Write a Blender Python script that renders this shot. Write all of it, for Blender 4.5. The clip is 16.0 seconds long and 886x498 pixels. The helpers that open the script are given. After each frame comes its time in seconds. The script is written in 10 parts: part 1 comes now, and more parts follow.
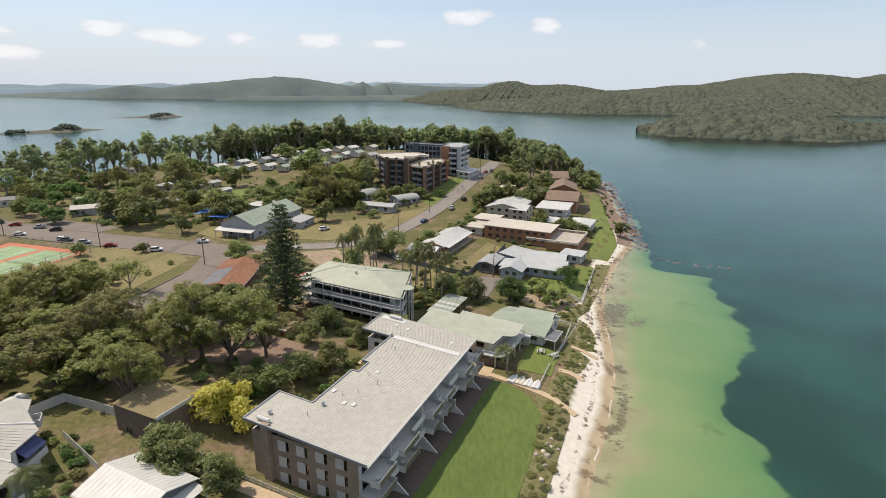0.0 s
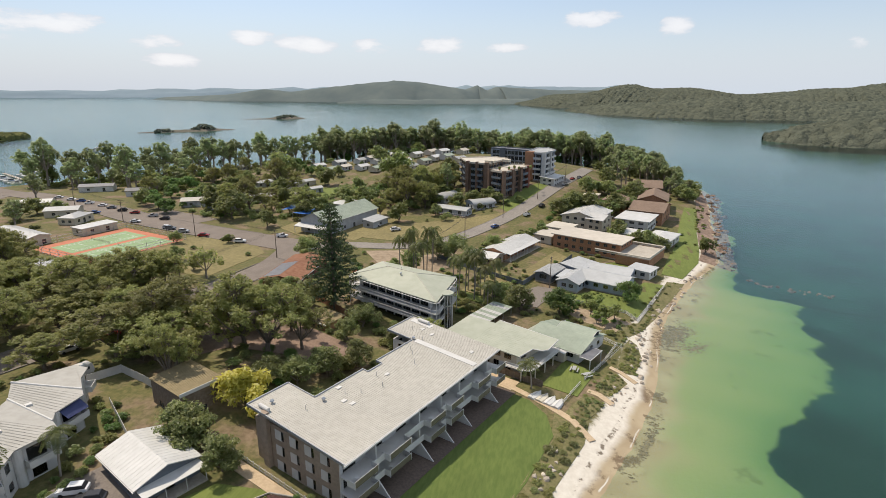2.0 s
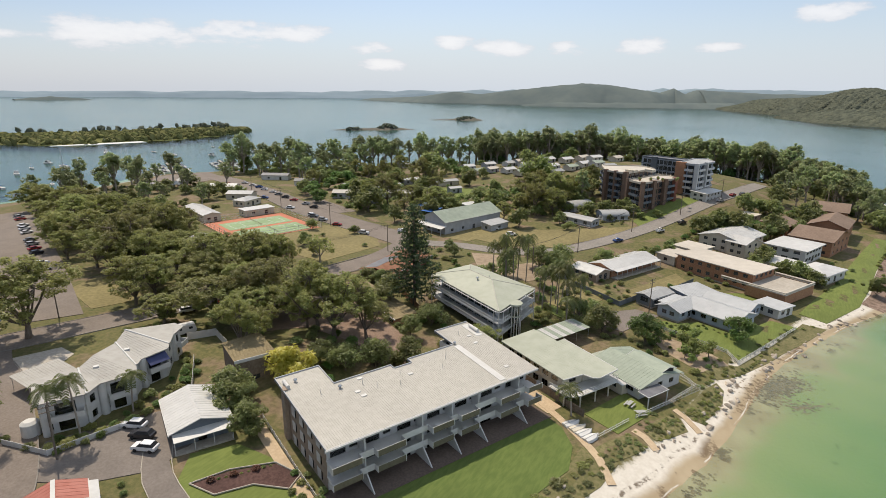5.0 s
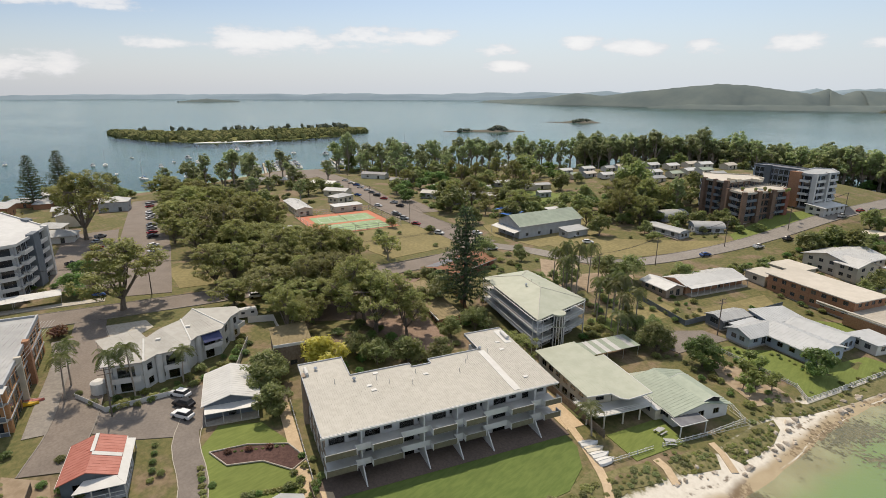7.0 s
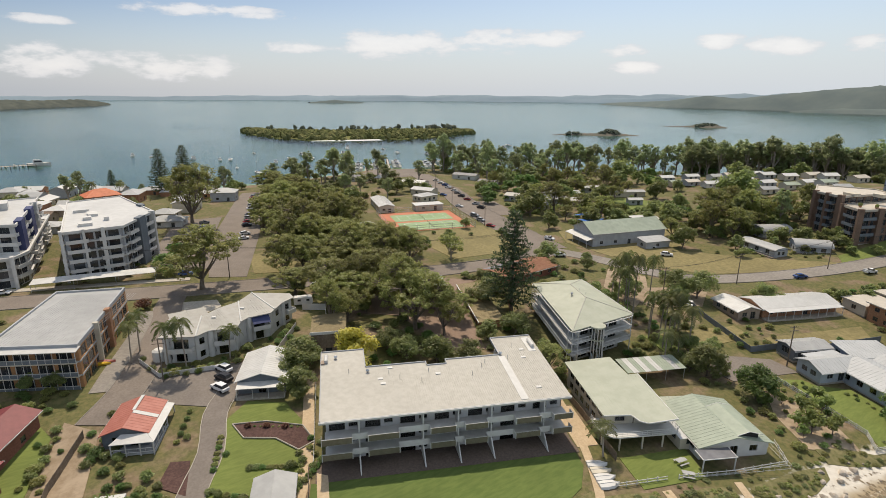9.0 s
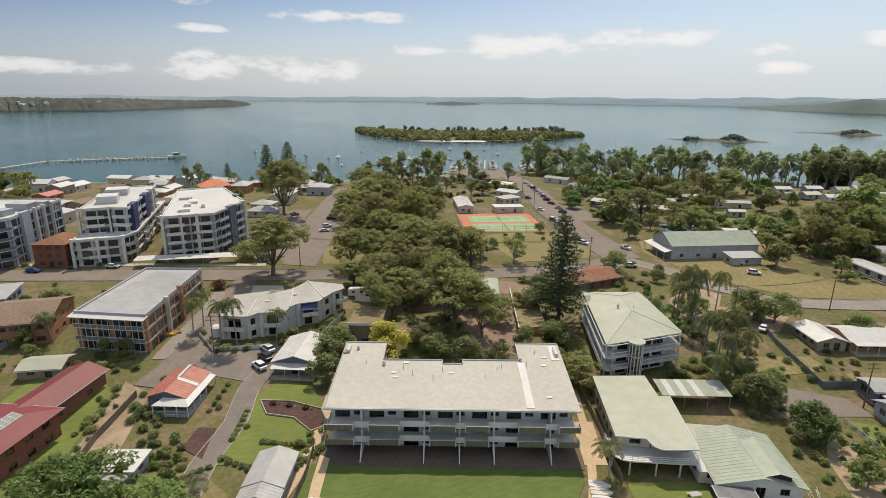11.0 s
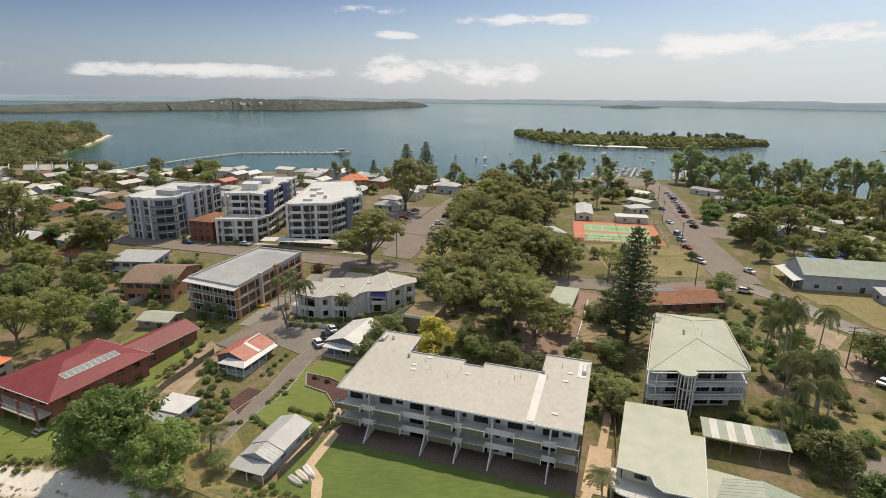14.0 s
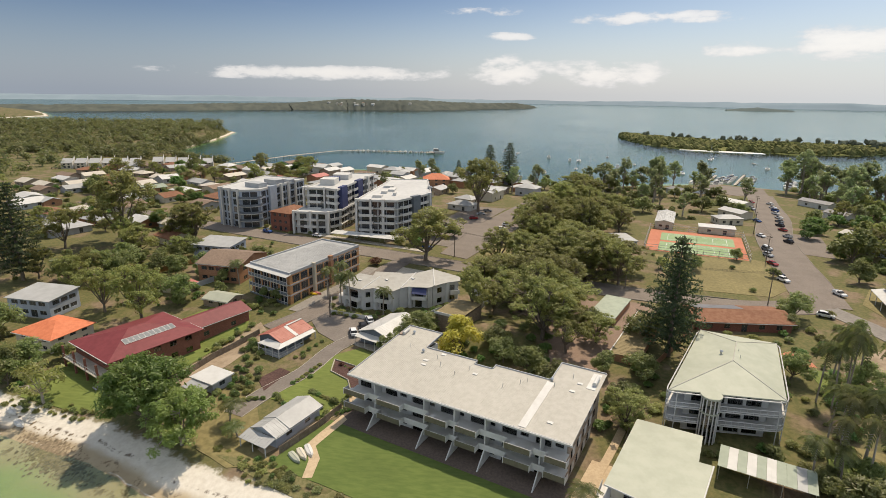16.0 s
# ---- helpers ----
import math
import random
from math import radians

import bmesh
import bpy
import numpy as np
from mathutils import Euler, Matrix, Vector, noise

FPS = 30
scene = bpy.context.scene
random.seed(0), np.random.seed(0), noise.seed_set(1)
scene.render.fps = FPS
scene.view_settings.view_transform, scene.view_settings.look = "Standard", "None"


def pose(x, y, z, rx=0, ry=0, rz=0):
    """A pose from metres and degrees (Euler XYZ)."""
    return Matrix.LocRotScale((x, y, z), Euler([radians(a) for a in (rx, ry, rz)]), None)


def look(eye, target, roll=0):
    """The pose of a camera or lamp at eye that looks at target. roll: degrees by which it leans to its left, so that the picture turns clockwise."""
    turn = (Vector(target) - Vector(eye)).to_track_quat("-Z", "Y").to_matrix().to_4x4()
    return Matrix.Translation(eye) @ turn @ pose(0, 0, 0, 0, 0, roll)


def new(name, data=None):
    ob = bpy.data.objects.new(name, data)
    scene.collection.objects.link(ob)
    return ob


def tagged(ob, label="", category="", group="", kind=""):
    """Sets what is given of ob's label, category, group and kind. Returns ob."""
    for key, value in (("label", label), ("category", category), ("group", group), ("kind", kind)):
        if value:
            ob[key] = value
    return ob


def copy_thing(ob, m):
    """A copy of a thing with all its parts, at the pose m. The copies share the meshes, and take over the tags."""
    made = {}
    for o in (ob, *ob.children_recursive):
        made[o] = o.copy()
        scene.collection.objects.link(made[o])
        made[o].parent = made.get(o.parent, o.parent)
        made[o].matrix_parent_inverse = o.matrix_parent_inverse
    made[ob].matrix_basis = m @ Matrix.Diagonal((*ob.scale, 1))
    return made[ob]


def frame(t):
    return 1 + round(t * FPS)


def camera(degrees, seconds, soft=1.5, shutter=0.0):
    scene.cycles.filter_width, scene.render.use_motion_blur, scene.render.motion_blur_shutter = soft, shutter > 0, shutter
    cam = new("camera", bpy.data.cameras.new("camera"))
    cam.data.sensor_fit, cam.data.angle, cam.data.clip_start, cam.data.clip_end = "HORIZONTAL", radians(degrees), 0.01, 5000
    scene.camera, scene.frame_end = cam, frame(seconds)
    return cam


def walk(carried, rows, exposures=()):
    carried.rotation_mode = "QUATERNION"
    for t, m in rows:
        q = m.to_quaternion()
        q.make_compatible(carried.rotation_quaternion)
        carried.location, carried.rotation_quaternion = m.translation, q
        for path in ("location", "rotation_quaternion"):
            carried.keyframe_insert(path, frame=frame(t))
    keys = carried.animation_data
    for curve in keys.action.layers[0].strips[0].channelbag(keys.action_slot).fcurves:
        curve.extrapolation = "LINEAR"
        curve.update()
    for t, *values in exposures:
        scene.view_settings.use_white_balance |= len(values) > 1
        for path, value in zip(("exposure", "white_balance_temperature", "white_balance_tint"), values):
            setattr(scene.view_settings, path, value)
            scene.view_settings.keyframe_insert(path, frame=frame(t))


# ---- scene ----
cam = camera(78.0, 16.0, 0.75)
PATH = [
    (0, (0.151, -0.09, 63.036), (0.105, 1.826, 62.465), 0.4),
    (0.5, (4.273, 0.413, 63.141), (4.133, 2.325, 62.574), 0.2),
    (1, (8.609, 1.093, 63.266), (8.371, 2.997, 62.701), 0.3),
    (1.5, (12.777, 1.944, 63.387), (12.443, 3.834, 62.824), 0.3),
    (2, (17.035, 3.107, 63.522), (16.598, 4.976, 62.96), 0.3),
    (2.5, (21.166, 4.408, 63.636), (20.629, 6.251, 63.075), 0.4),
    (3, (25.307, 5.916, 63.76), (24.666, 7.726, 63.201), 0.4),
    (3.5, (29.347, 7.606, 63.884), (28.609, 9.379, 63.326), 0.3),
    (4, (33.388, 9.621, 63.986), (32.551, 11.35, 63.43), 0.3),
    (6.3, (50.09, 20.664, 64.449), (48.85, 22.131, 63.892), 0.5),
    (6.5, (51.492, 21.788, 64.478), (50.22, 23.229, 63.923), 0.4),
    (7, (54.792, 24.922, 64.593), (53.442, 26.29, 64.038), 0.3),
    (7.5, (57.867, 28.0, 64.672), (56.449, 29.298, 64.118), 0.3),
    (8, (60.846, 31.257, 64.727), (59.361, 32.478, 64.175), 0.4),
    (8.5, (63.638, 34.57, 64.737), (62.09, 35.711, 64.186), 0.4),
    (9, (66.256, 38.166, 64.726), (64.65, 39.223, 64.175), 0.4),
    (9.2, (67.221, 39.66, 64.717), (65.592, 40.683, 64.167), 0.3),
    (11.3, (75.715, 55.714, 64.656), (73.902, 56.358, 64.108), 0.6),
    (11.5, (76.403, 57.348, 64.663), (74.577, 57.952, 64.116), 0.6),
    (12, (77.876, 61.55, 64.724), (76.02, 62.053, 64.177), 0.6),
    (12.5, (79.093, 65.662, 64.769), (77.213, 66.07, 64.222), 0.6),
    (13, (80.215, 70.011, 64.828), (78.317, 70.32, 64.28), 0.6),
    (13.5, (81.078, 74.253, 64.843), (79.166, 74.47, 64.295), 0.6),
    (14, (81.738, 78.631, 64.837), (79.818, 78.755, 64.291), 0.7),
    (14.5, (82.163, 82.883, 64.854), (80.24, 82.917, 64.308), 0.7),
    (15, (82.427, 87.254, 64.854), (80.504, 87.195, 64.308), 0.7),
    (15.5, (82.434, 91.505, 64.829), (80.516, 91.352, 64.282), 0.7),
    (16, (82.258, 95.986, 64.813), (80.351, 95.735, 64.267), 0.8),
]
walk(cam, [(t, look(eye, target, roll)) for t, eye, target, roll in PATH], [(0.0, 0.42, 6400, 13), (4.0, 0.39, 6400, 13), (9.0, 0.34, 6600, 12), (12.5, 0.33, 6600, 12), (16.0, 0.42, 6800, 12)])

# ---- world and sun ----
SUN_AZ, SUN_EL = math.atan2(0.38, -0.92), radians(58)
TO_SUN = Vector((math.cos(SUN_AZ) * math.cos(SUN_EL), math.sin(SUN_AZ) * math.cos(SUN_EL), math.sin(SUN_EL)))
sun = new("sun", bpy.data.lights.new("sun", "SUN"))
sun.data.energy, sun.data.angle, sun.data.color = 3.3, radians(0.6), (1.0, 0.89, 0.715)
sun.matrix_world = look((0, 0, 300), Vector((0, 0, 300)) - TO_SUN)

world = bpy.data.worlds.new("world")
scene.world = world
world.use_nodes = True


class Nodes:
    """A short hand for node trees."""

    def __init__(self, tree):
        self.t = tree

    def n(self, kind, ins=None, **props):
        node = self.t.nodes.new(kind)
        for k, v in props.items():
            if k == "operation":
                node.operation = v
            elif k == "blend_type":
                node.blend_type = v
            elif k == "data_type":
                node.data_type = v
        for k, v in (ins or {}).items():
            if hasattr(v, "is_linked"):
                self.t.links.new(v, node.inputs[k])
            else:
                node.inputs[k].default_value = v
        return node

    def math(self, op, a, b=0.0, clamp=False):
        node = self.n("ShaderNodeMath", {0: a, 1: b}, operation=op)
        node.use_clamp = clamp
        return node.outputs[0]

    def mix(self, f, a, b):
        node = self.n("ShaderNodeMix", data_type="RGBA")
        for k, v in ((0, f), (6, a), (7, b)):
            if hasattr(v, "is_linked"):
                self.t.links.new(v, node.inputs[k])
            else:
                node.inputs[k].default_value = (*v, 1.0) if isinstance(v, tuple) and len(v) == 3 else v
        return node.outputs[2]

    def noise(self, vec, scale, detail=3.0, rough=0.55, stretch=None):
        if stretch:
            vec = self.n("ShaderNodeVectorMath", {0: vec, 1: stretch}, operation="MULTIPLY").outputs[0]
        node = self.n("ShaderNodeTexNoise", {"Vector": vec, "Scale": scale, "Detail": detail, "Roughness": rough})
        return node.outputs["Fac"]

    def step(self, v, lo, hi):
        node = self.n("ShaderNodeMapRange", {"Value": v, "From Min": lo, "From Max": hi, "To Min": 0.0, "To Max": 1.0})
        node.interpolation_type = "SMOOTHSTEP"
        return node.outputs[0]


def build_world():
    k = Nodes(world.node_tree)
    world.node_tree.nodes.clear()
    sky = k.n("ShaderNodeTexSky")
    sky.sky_type, sky.sun_disc = "NISHITA", False
    sky.sun_elevation, sky.sun_rotation = SUN_EL, math.pi / 2 - SUN_AZ
    sky.air_density, sky.dust_density, sky.ozone_density = 1.0, 1.0, 2.0
    gen = k.n("ShaderNodeTexCoord").outputs["Generated"]
    sep = k.n("ShaderNodeSeparateXYZ", {0: gen})
    x, y, z = sep.outputs
    az = k.math("ARCTAN2", k.math("MULTIPLY", x, -1.0), y)
    el = k.math("ARCSINE", z)
    flat = k.n("ShaderNodeCombineXYZ", {0: az, 1: k.math("MULTIPLY", el, 2.6), 2: 0.0}).outputs[0]
    puff = k.noise(flat, 13.0, 7.0, 0.6)
    big = k.noise(flat, 4.2, 4.0, 0.55)
    wisp = k.noise(k.n("ShaderNodeCombineXYZ", {0: az, 1: k.math("MULTIPLY", el, 7.0), 2: 3.0}).outputs[0], 4.5, 5.0, 0.55)
    # fair-weather heaps in a belt over the horizon, flat below and billowing above
    total = None
    for a, e, w, h in CLOUDS:
        da = k.math("DIVIDE", k.math("SUBTRACT", az, radians(a)), radians(w))
        de = k.math("DIVIDE", k.math("SUBTRACT", el, radians(e)), radians(h))
        r2 = k.math("ADD", k.math("MULTIPLY", da, da), k.math("MULTIPLY", de, de))
        blob = k.math("SUBTRACT", 1.0, r2, True)
        total = blob if total is None else k.math("MAXIMUM", total, blob)
    dens = k.math("ADD", k.math("MULTIPLY", k.math("SUBTRACT", puff, 0.5), 4.2), k.math("MULTIPLY", total, 1.15))
    heap = k.math("MULTIPLY", k.step(dens, 0.28, 1.02), k.step(total, 0.0, 0.2))
    shade = k.step(k.math("ADD", k.math("MULTIPLY", puff, 1.2), k.math("MULTIPLY", total, 0.5)), 0.65, 1.25)
    streak = k.math("MULTIPLY", k.step(k.math("ADD", wisp, k.math("MULTIPLY", big, 0.35)), 0.72, 0.98), k.step(el, 0.12, 0.24))
    # thin high veil, thinner towards the open bay in the south-west
    west = k.step(az, 0.3, 1.9)
    veil = k.math("SUBTRACT", 1.0, k.math("MULTIPLY", west, 0.12))
    haze = k.math("MULTIPLY", k.math("SUBTRACT", 1.0, k.math("MULTIPLY", k.step(el, -0.01, 0.16), 0.62)), 0.9)
    # veil thickened high overhead, out of view, added to brighten the shadows
    haze = k.math("MULTIPLY", haze, k.math("ADD", 1.0, k.math("MULTIPLY", k.step(el, 0.22, 0.8), 1.25)))
    colour = k.mix(k.math("MULTIPLY", haze, veil), sky.outputs[0], k.mix(west, (4.7, 5.2, 5.65), (3.6, 3.95, 4.4)))
    deepen = k.n("ShaderNodeMix", {0: k.math("MULTIPLY", k.math("MULTIPLY", west, k.step(el, 0.0, 0.2)), k.math("SUBTRACT", 1.0, k.step(el, 0.3, 0.75))), 6: colour, 7: (0.36, 0.45, 0.58, 1.0)}, data_type="RGBA", blend_type="MULTIPLY")
    far = k.n("ShaderNodeMix", {0: k.step(az, 1.35, 2.3), 6: deepen.outputs[2], 7: (0.6, 0.66, 0.74, 1.0)}, data_type="RGBA", blend_type="MULTIPLY")
    colour = far.outputs[2]
    colour = k.mix(k.math("MULTIPLY", streak, 0.5), colour, (6.6, 6.6, 6.6))
    colour = k.mix(k.math("MULTIPLY", heap, 0.72), colour, k.mix(shade, (4.9, 5.05, 5.3), (7.0, 6.9, 6.7)))
    back = k.n("ShaderNodeBackground", {"Color": colour, "Strength": 0.108})
    out = k.n("ShaderNodeOutputWorld")
    world.node_tree.links.new(back.outputs[0], out.inputs[0])


# direction, height, half width and half height of each heap of cloud, in degrees
CLOUDS = [
    (46.6, 4.8, 6, 1.2), (39.7, 3.9, 2.8, 0.8), (31.9, 4.6, 2.9, 0.9), (26.5, 4.0, 3.6, 1.2), (20.2, 3.9, 2.6, 0.8), (13.2, 4.1, 3.4, 1.1), (7.4, 3.9, 2.8, 0.6), (-0.5, 6.4, 3.6, 1.1), (-8.6, 5.5, 1.9, 1.2), (-22.2, 3.8, 1.1, 0.6),
    (70.5, 4.1, 4.5, 0.8), (61, 4.5, 9.5, 1.7), (51.5, 4.7, 7.5, 1.5), (38.2, 2.3, 2.8, 0.8), (82, 2.1, 8, 1.5), (92, 2.3, 6, 1.8), (110, 1.8, 17, 0.8), (94.4, 7.7, 5, 0.6), (78.6, 6.9, 8, 0.7), (91.2, 5.4, 3, 0.5), (76, 6.6, 6.5, 0.5),
]
build_world()

# ---- materials ----
def rgba(c):
    return (*c, 1.0)


def mat(name, a, b, scale=1.0, rough=0.8, bump=0.0, metal=0.0, large=0.35, rnd=0.0, stretch=None, island=0.0, spec=0.4):
    """A surface with grain of the colours a and b, broad patches, and a little relief."""
    m = bpy.data.materials.new(name)
    m.use_nodes = True
    k = Nodes(m.node_tree)
    b_s = m.node_tree.nodes["Principled BSDF"]
    pos = k.n("ShaderNodeNewGeometry").outputs["Position"]
    fine = k.noise(pos, scale, 4.0, 0.6, stretch)
    broad = k.noise(pos, scale * 0.09, 3.0, 0.5)
    col = k.mix(k.step(fine, 0.3, 0.7), a, b)
    col = k.mix(k.math("MULTIPLY", k.step(broad, 0.35, 0.75), large), col, tuple(v * 0.62 for v in a))
    if rnd:
        r = k.n("ShaderNodeObjectInfo").outputs["Random"]
        col = k.n("ShaderNodeHueSaturation", {"Hue": 0.5, "Saturation": 1.0, "Value": k.math("ADD", 1 - rnd, k.math("MULTIPLY", r, 2 * rnd)), "Color": col}).outputs[0]
    if island:
        r = k.n("ShaderNodeNewGeometry").outputs["Random Per Island"]
        col = k.n("ShaderNodeHueSaturation", {"Hue": 0.5, "Saturation": 1.0, "Value": k.math("ADD", 1 - island, k.math("MULTIPLY", r, 2 * island)), "Color": col}).outputs[0]
    m.node_tree.links.new(col, b_s.inputs["Base Color"])
    b_s.inputs["Roughness"].default_value = rough
    b_s.inputs["Metallic"].default_value = metal
    b_s.inputs["Specular IOR Level"].default_value = spec
    if bump:
        bn = k.n("ShaderNodeBump", {"Strength": bump, "Distance": 0.05, "Height": fine})
        m.node_tree.links.new(bn.outputs[0], b_s.inputs["Normal"])
    return m


def leaf_mat(name, a, b, c, rnd=0.25):
    """Leaves that let some light through, each sprig of its own shade."""
    m = bpy.data.materials.new(name)
    m.use_nodes = True
    k = Nodes(m.node_tree)
    m.node_tree.nodes.clear()
    geo = k.n("ShaderNodeNewGeometry")
    col = k.mix(geo.outputs["Random Per Island"], a, b)
    col = k.mix(k.math("MULTIPLY", k.step(k.noise(geo.outputs["Position"], 0.16, 2.0), 0.4, 0.7), 0.65), col, c)
    r = k.n("ShaderNodeObjectInfo").outputs["Random"]
    col = k.n("ShaderNodeHueSaturation", {"Hue": k.math("ADD", 0.485, k.math("MULTIPLY", r, 0.03)), "Saturation": 1.0, "Value": k.math("ADD", 1 - rnd, k.math("MULTIPLY", r, 2 * rnd)), "Color": col}).outputs[0]
    d = k.n("ShaderNodeBsdfDiffuse", {"Color": col})
    tr = k.n("ShaderNodeBsdfTranslucent", {"Color": col})
    gl = k.n("ShaderNodeBsdfGlossy", {"Color": (0.5, 0.5, 0.5, 1), "Roughness": 0.5})
    s1 = k.n("ShaderNodeMixShader", {0: 0.6, 1: d.outputs[0], 2: tr.outputs[0]})
    s2 = k.n("ShaderNodeMixShader", {0: 0.05, 1: s1.outputs[0], 2: gl.outputs[0]})
    out = k.n("ShaderNodeOutputMaterial")
    m.node_tree.links.new(s2.outputs[0], out.inputs[0])
    return m


def ground_mat():
    """Sea bed, wet and dry sand, then rough grass with bare earth, by the height of the land."""
    m = bpy.data.materials.new("ground")
    m.use_nodes = True
    k = Nodes(m.node_tree)
    b_s = m.node_tree.nodes["Principled BSDF"]
    pos = k.n("ShaderNodeNewGeometry").outputs["Position"]
    z = k.n("ShaderNodeSeparateXYZ", {0: pos}).outputs[2]
    n1, n2, n3 = k.noise(pos, 0.9, 5.0, 0.65), k.noise(pos, 0.11, 4.0, 0.55), k.noise(pos, 0.035, 4.0, 0.6)
    zz = k.math("ADD", z, k.math("MULTIPLY", k.math("SUBTRACT", n2, 0.5), 0.7))
    grass = k.mix(k.step(n1, 0.3, 0.7), (0.085, 0.092, 0.032), (0.155, 0.135, 0.056))
    earth = k.mix(k.step(n1, 0.3, 0.7), (0.155, 0.11, 0.07), (0.235, 0.175, 0.115))
    land = k.mix(k.step(n2, 0.46, 0.66), grass, earth)
    sand = k.mix(k.step(n1, 0.25, 0.75), (0.55, 0.50, 0.42), (0.65, 0.605, 0.525))
    wet = k.mix(k.step(n2, 0.35, 0.6), (0.40, 0.325, 0.215), (0.33, 0.26, 0.165))
    shelf = k.mix(k.step(z, -1.5, -0.6), (0.135, 0.22, 0.09), (0.25, 0.275, 0.13))
    weed = k.mix(k.step(n3, 0.35, 0.65), (0.011, 0.042, 0.031), (0.019, 0.070, 0.055))
    col = k.mix(k.step(zz, -0.75, -0.15), shelf, wet)
    weedy = k.noise(pos, 0.16, 6.0, 0.7)
    patch = k.math("MULTIPLY", k.step(weedy, 0.52, 0.6), 0.8)
    col = k.mix(k.math("MULTIPLY", patch, k.step(z, -0.42, -0.15)), col, (0.13, 0.09, 0.055))
    blot = k.math("MULTIPLY", k.step(k.noise(pos, 0.13, 6.0, 0.7), 0.585, 0.65), 0.5)
    col = k.mix(k.math("MULTIPLY", blot, k.step(z, -0.6, -1.1)), col, (0.085, 0.115, 0.05))
    strand = k.math("MULTIPLY", k.step(k.noise(pos, 0.5, 5.0, 0.7), 0.50, 0.60), 0.85)
    line_d = k.math("ABSOLUTE", k.math("SUBTRACT", zz, 0.72))
    wrack = k.math("SUBTRACT", 1.0, k.step(line_d, 0.03, 0.13))
    col = k.mix(k.step(zz, 0.22, 0.6), col, sand)
    col = k.mix(k.math("MULTIPLY", strand, wrack), col, (0.10, 0.07, 0.045))
    foam = k.math("SUBTRACT", 1.0, k.step(k.math("ABSOLUTE", k.math("SUBTRACT", k.math("ADD", z, k.math("MULTIPLY", k.math("SUBTRACT", n3, 0.5), 0.35)), 0.06)), 0.006, 0.025))
    col = k.mix(k.math("MULTIPLY", k.math("MULTIPLY", foam, 0.8), k.step(n2, 0.48, 0.6)), col, (0.62, 0.60, 0.54))
    col = k.mix(k.step(k.math("ADD", zz, k.math("MULTIPLY", k.math("SUBTRACT", n1, 0.5), 0.9)), 1.35, 1.7), col, land)
    deep = k.step(k.math("ADD", z, k.math("MULTIPLY", k.math("SUBTRACT", n2, 0.5), 1.5)), -2.0, -1.65)
    col = k.mix(deep, weed, col)
    m.node_tree.links.new(col, b_s.inputs["Base Color"])
    b_s.inputs["Roughness"].default_value = 0.9
    b_s.inputs["Specular IOR Level"].default_value = 0.2
    bn = k.n("ShaderNodeBump", {"Strength": 0.5, "Distance": 0.15, "Height": n1})
    m.node_tree.links.new(bn.outputs[0], b_s.inputs["Normal"])
    return m


def water_mat():
    m = bpy.data.materials.new("water")
    m.use_nodes = True
    k = Nodes(m.node_tree)
    m.node_tree.nodes.clear()
    pos = k.n("ShaderNodeNewGeometry").outputs["Position"]
    w1 = k.noise(pos, 0.55, 3.0, 0.6, (1.0, 0.55, 1.0))
    w2 = k.noise(pos, 0.05, 3.0, 0.6)
    calm = k.noise(pos, 0.006, 3.0, 0.6, (0.5, 1.0, 1.0))
    bn = k.n("ShaderNodeBump", {"Strength": k.math("ADD", 0.25, k.math("MULTIPLY", k.step(calm, 0.35, 0.65), 0.25)), "Distance": 0.4, "Height": k.math("ADD", w1, w2)})
    fr = k.n("ShaderNodeFresnel", {"IOR": 1.33, "Normal": bn.outputs[0]})
    tint = k.n("ShaderNodeBsdfTransparent", {"Color": (0.80, 0.95, 0.90, 1)})
    gloss = k.n("ShaderNodeBsdfGlossy", {"Color": (0.92, 0.98, 1.0, 1), "Roughness": 0.1, "Normal": bn.outputs[0]})
    shine = k.math("MINIMUM", k.math("MULTIPLY", fr.outputs[0], 0.86), 0.64)
    mx = k.n("ShaderNodeMixShader", {0: shine, 1: tint.outputs[0], 2: gloss.outputs[0]})
    out = k.n("ShaderNodeOutputMaterial")
    m.node_tree.links.new(mx.outputs[0], out.inputs[0])
    return m


def glass_mat(name, tint):
    m = bpy.data.materials.new(name)
    m.use_nodes = True
    k = Nodes(m.node_tree)
    m.node_tree.nodes.clear()
    fr = k.n("ShaderNodeFresnel", {"IOR": 1.95})
    tr = k.n("ShaderNodeBsdfTransparent", {"Color": rgba(tint)})
    gl = k.n("ShaderNodeBsdfGlossy", {"Color": (1, 1, 1, 1), "Roughness": 0.03})
    mx = k.n("ShaderNodeMixShader", {0: fr.outputs[0], 1: tr.outputs[0], 2: gl.outputs[0]})
    out = k.n("ShaderNodeOutputMaterial")
    m.node_tree.links.new(mx.outputs[0], out.inputs[0])
    return m


def far_glass():
    """Window glass in front of a dim room."""
    m = mat("glass_far", (0.035, 0.04, 0.045), (0.06, 0.065, 0.07), 0.5, 0.06, rnd=0.4)
    m.node_tree.nodes["Principled BSDF"].inputs["Specular IOR Level"].default_value = 0.7
    return m


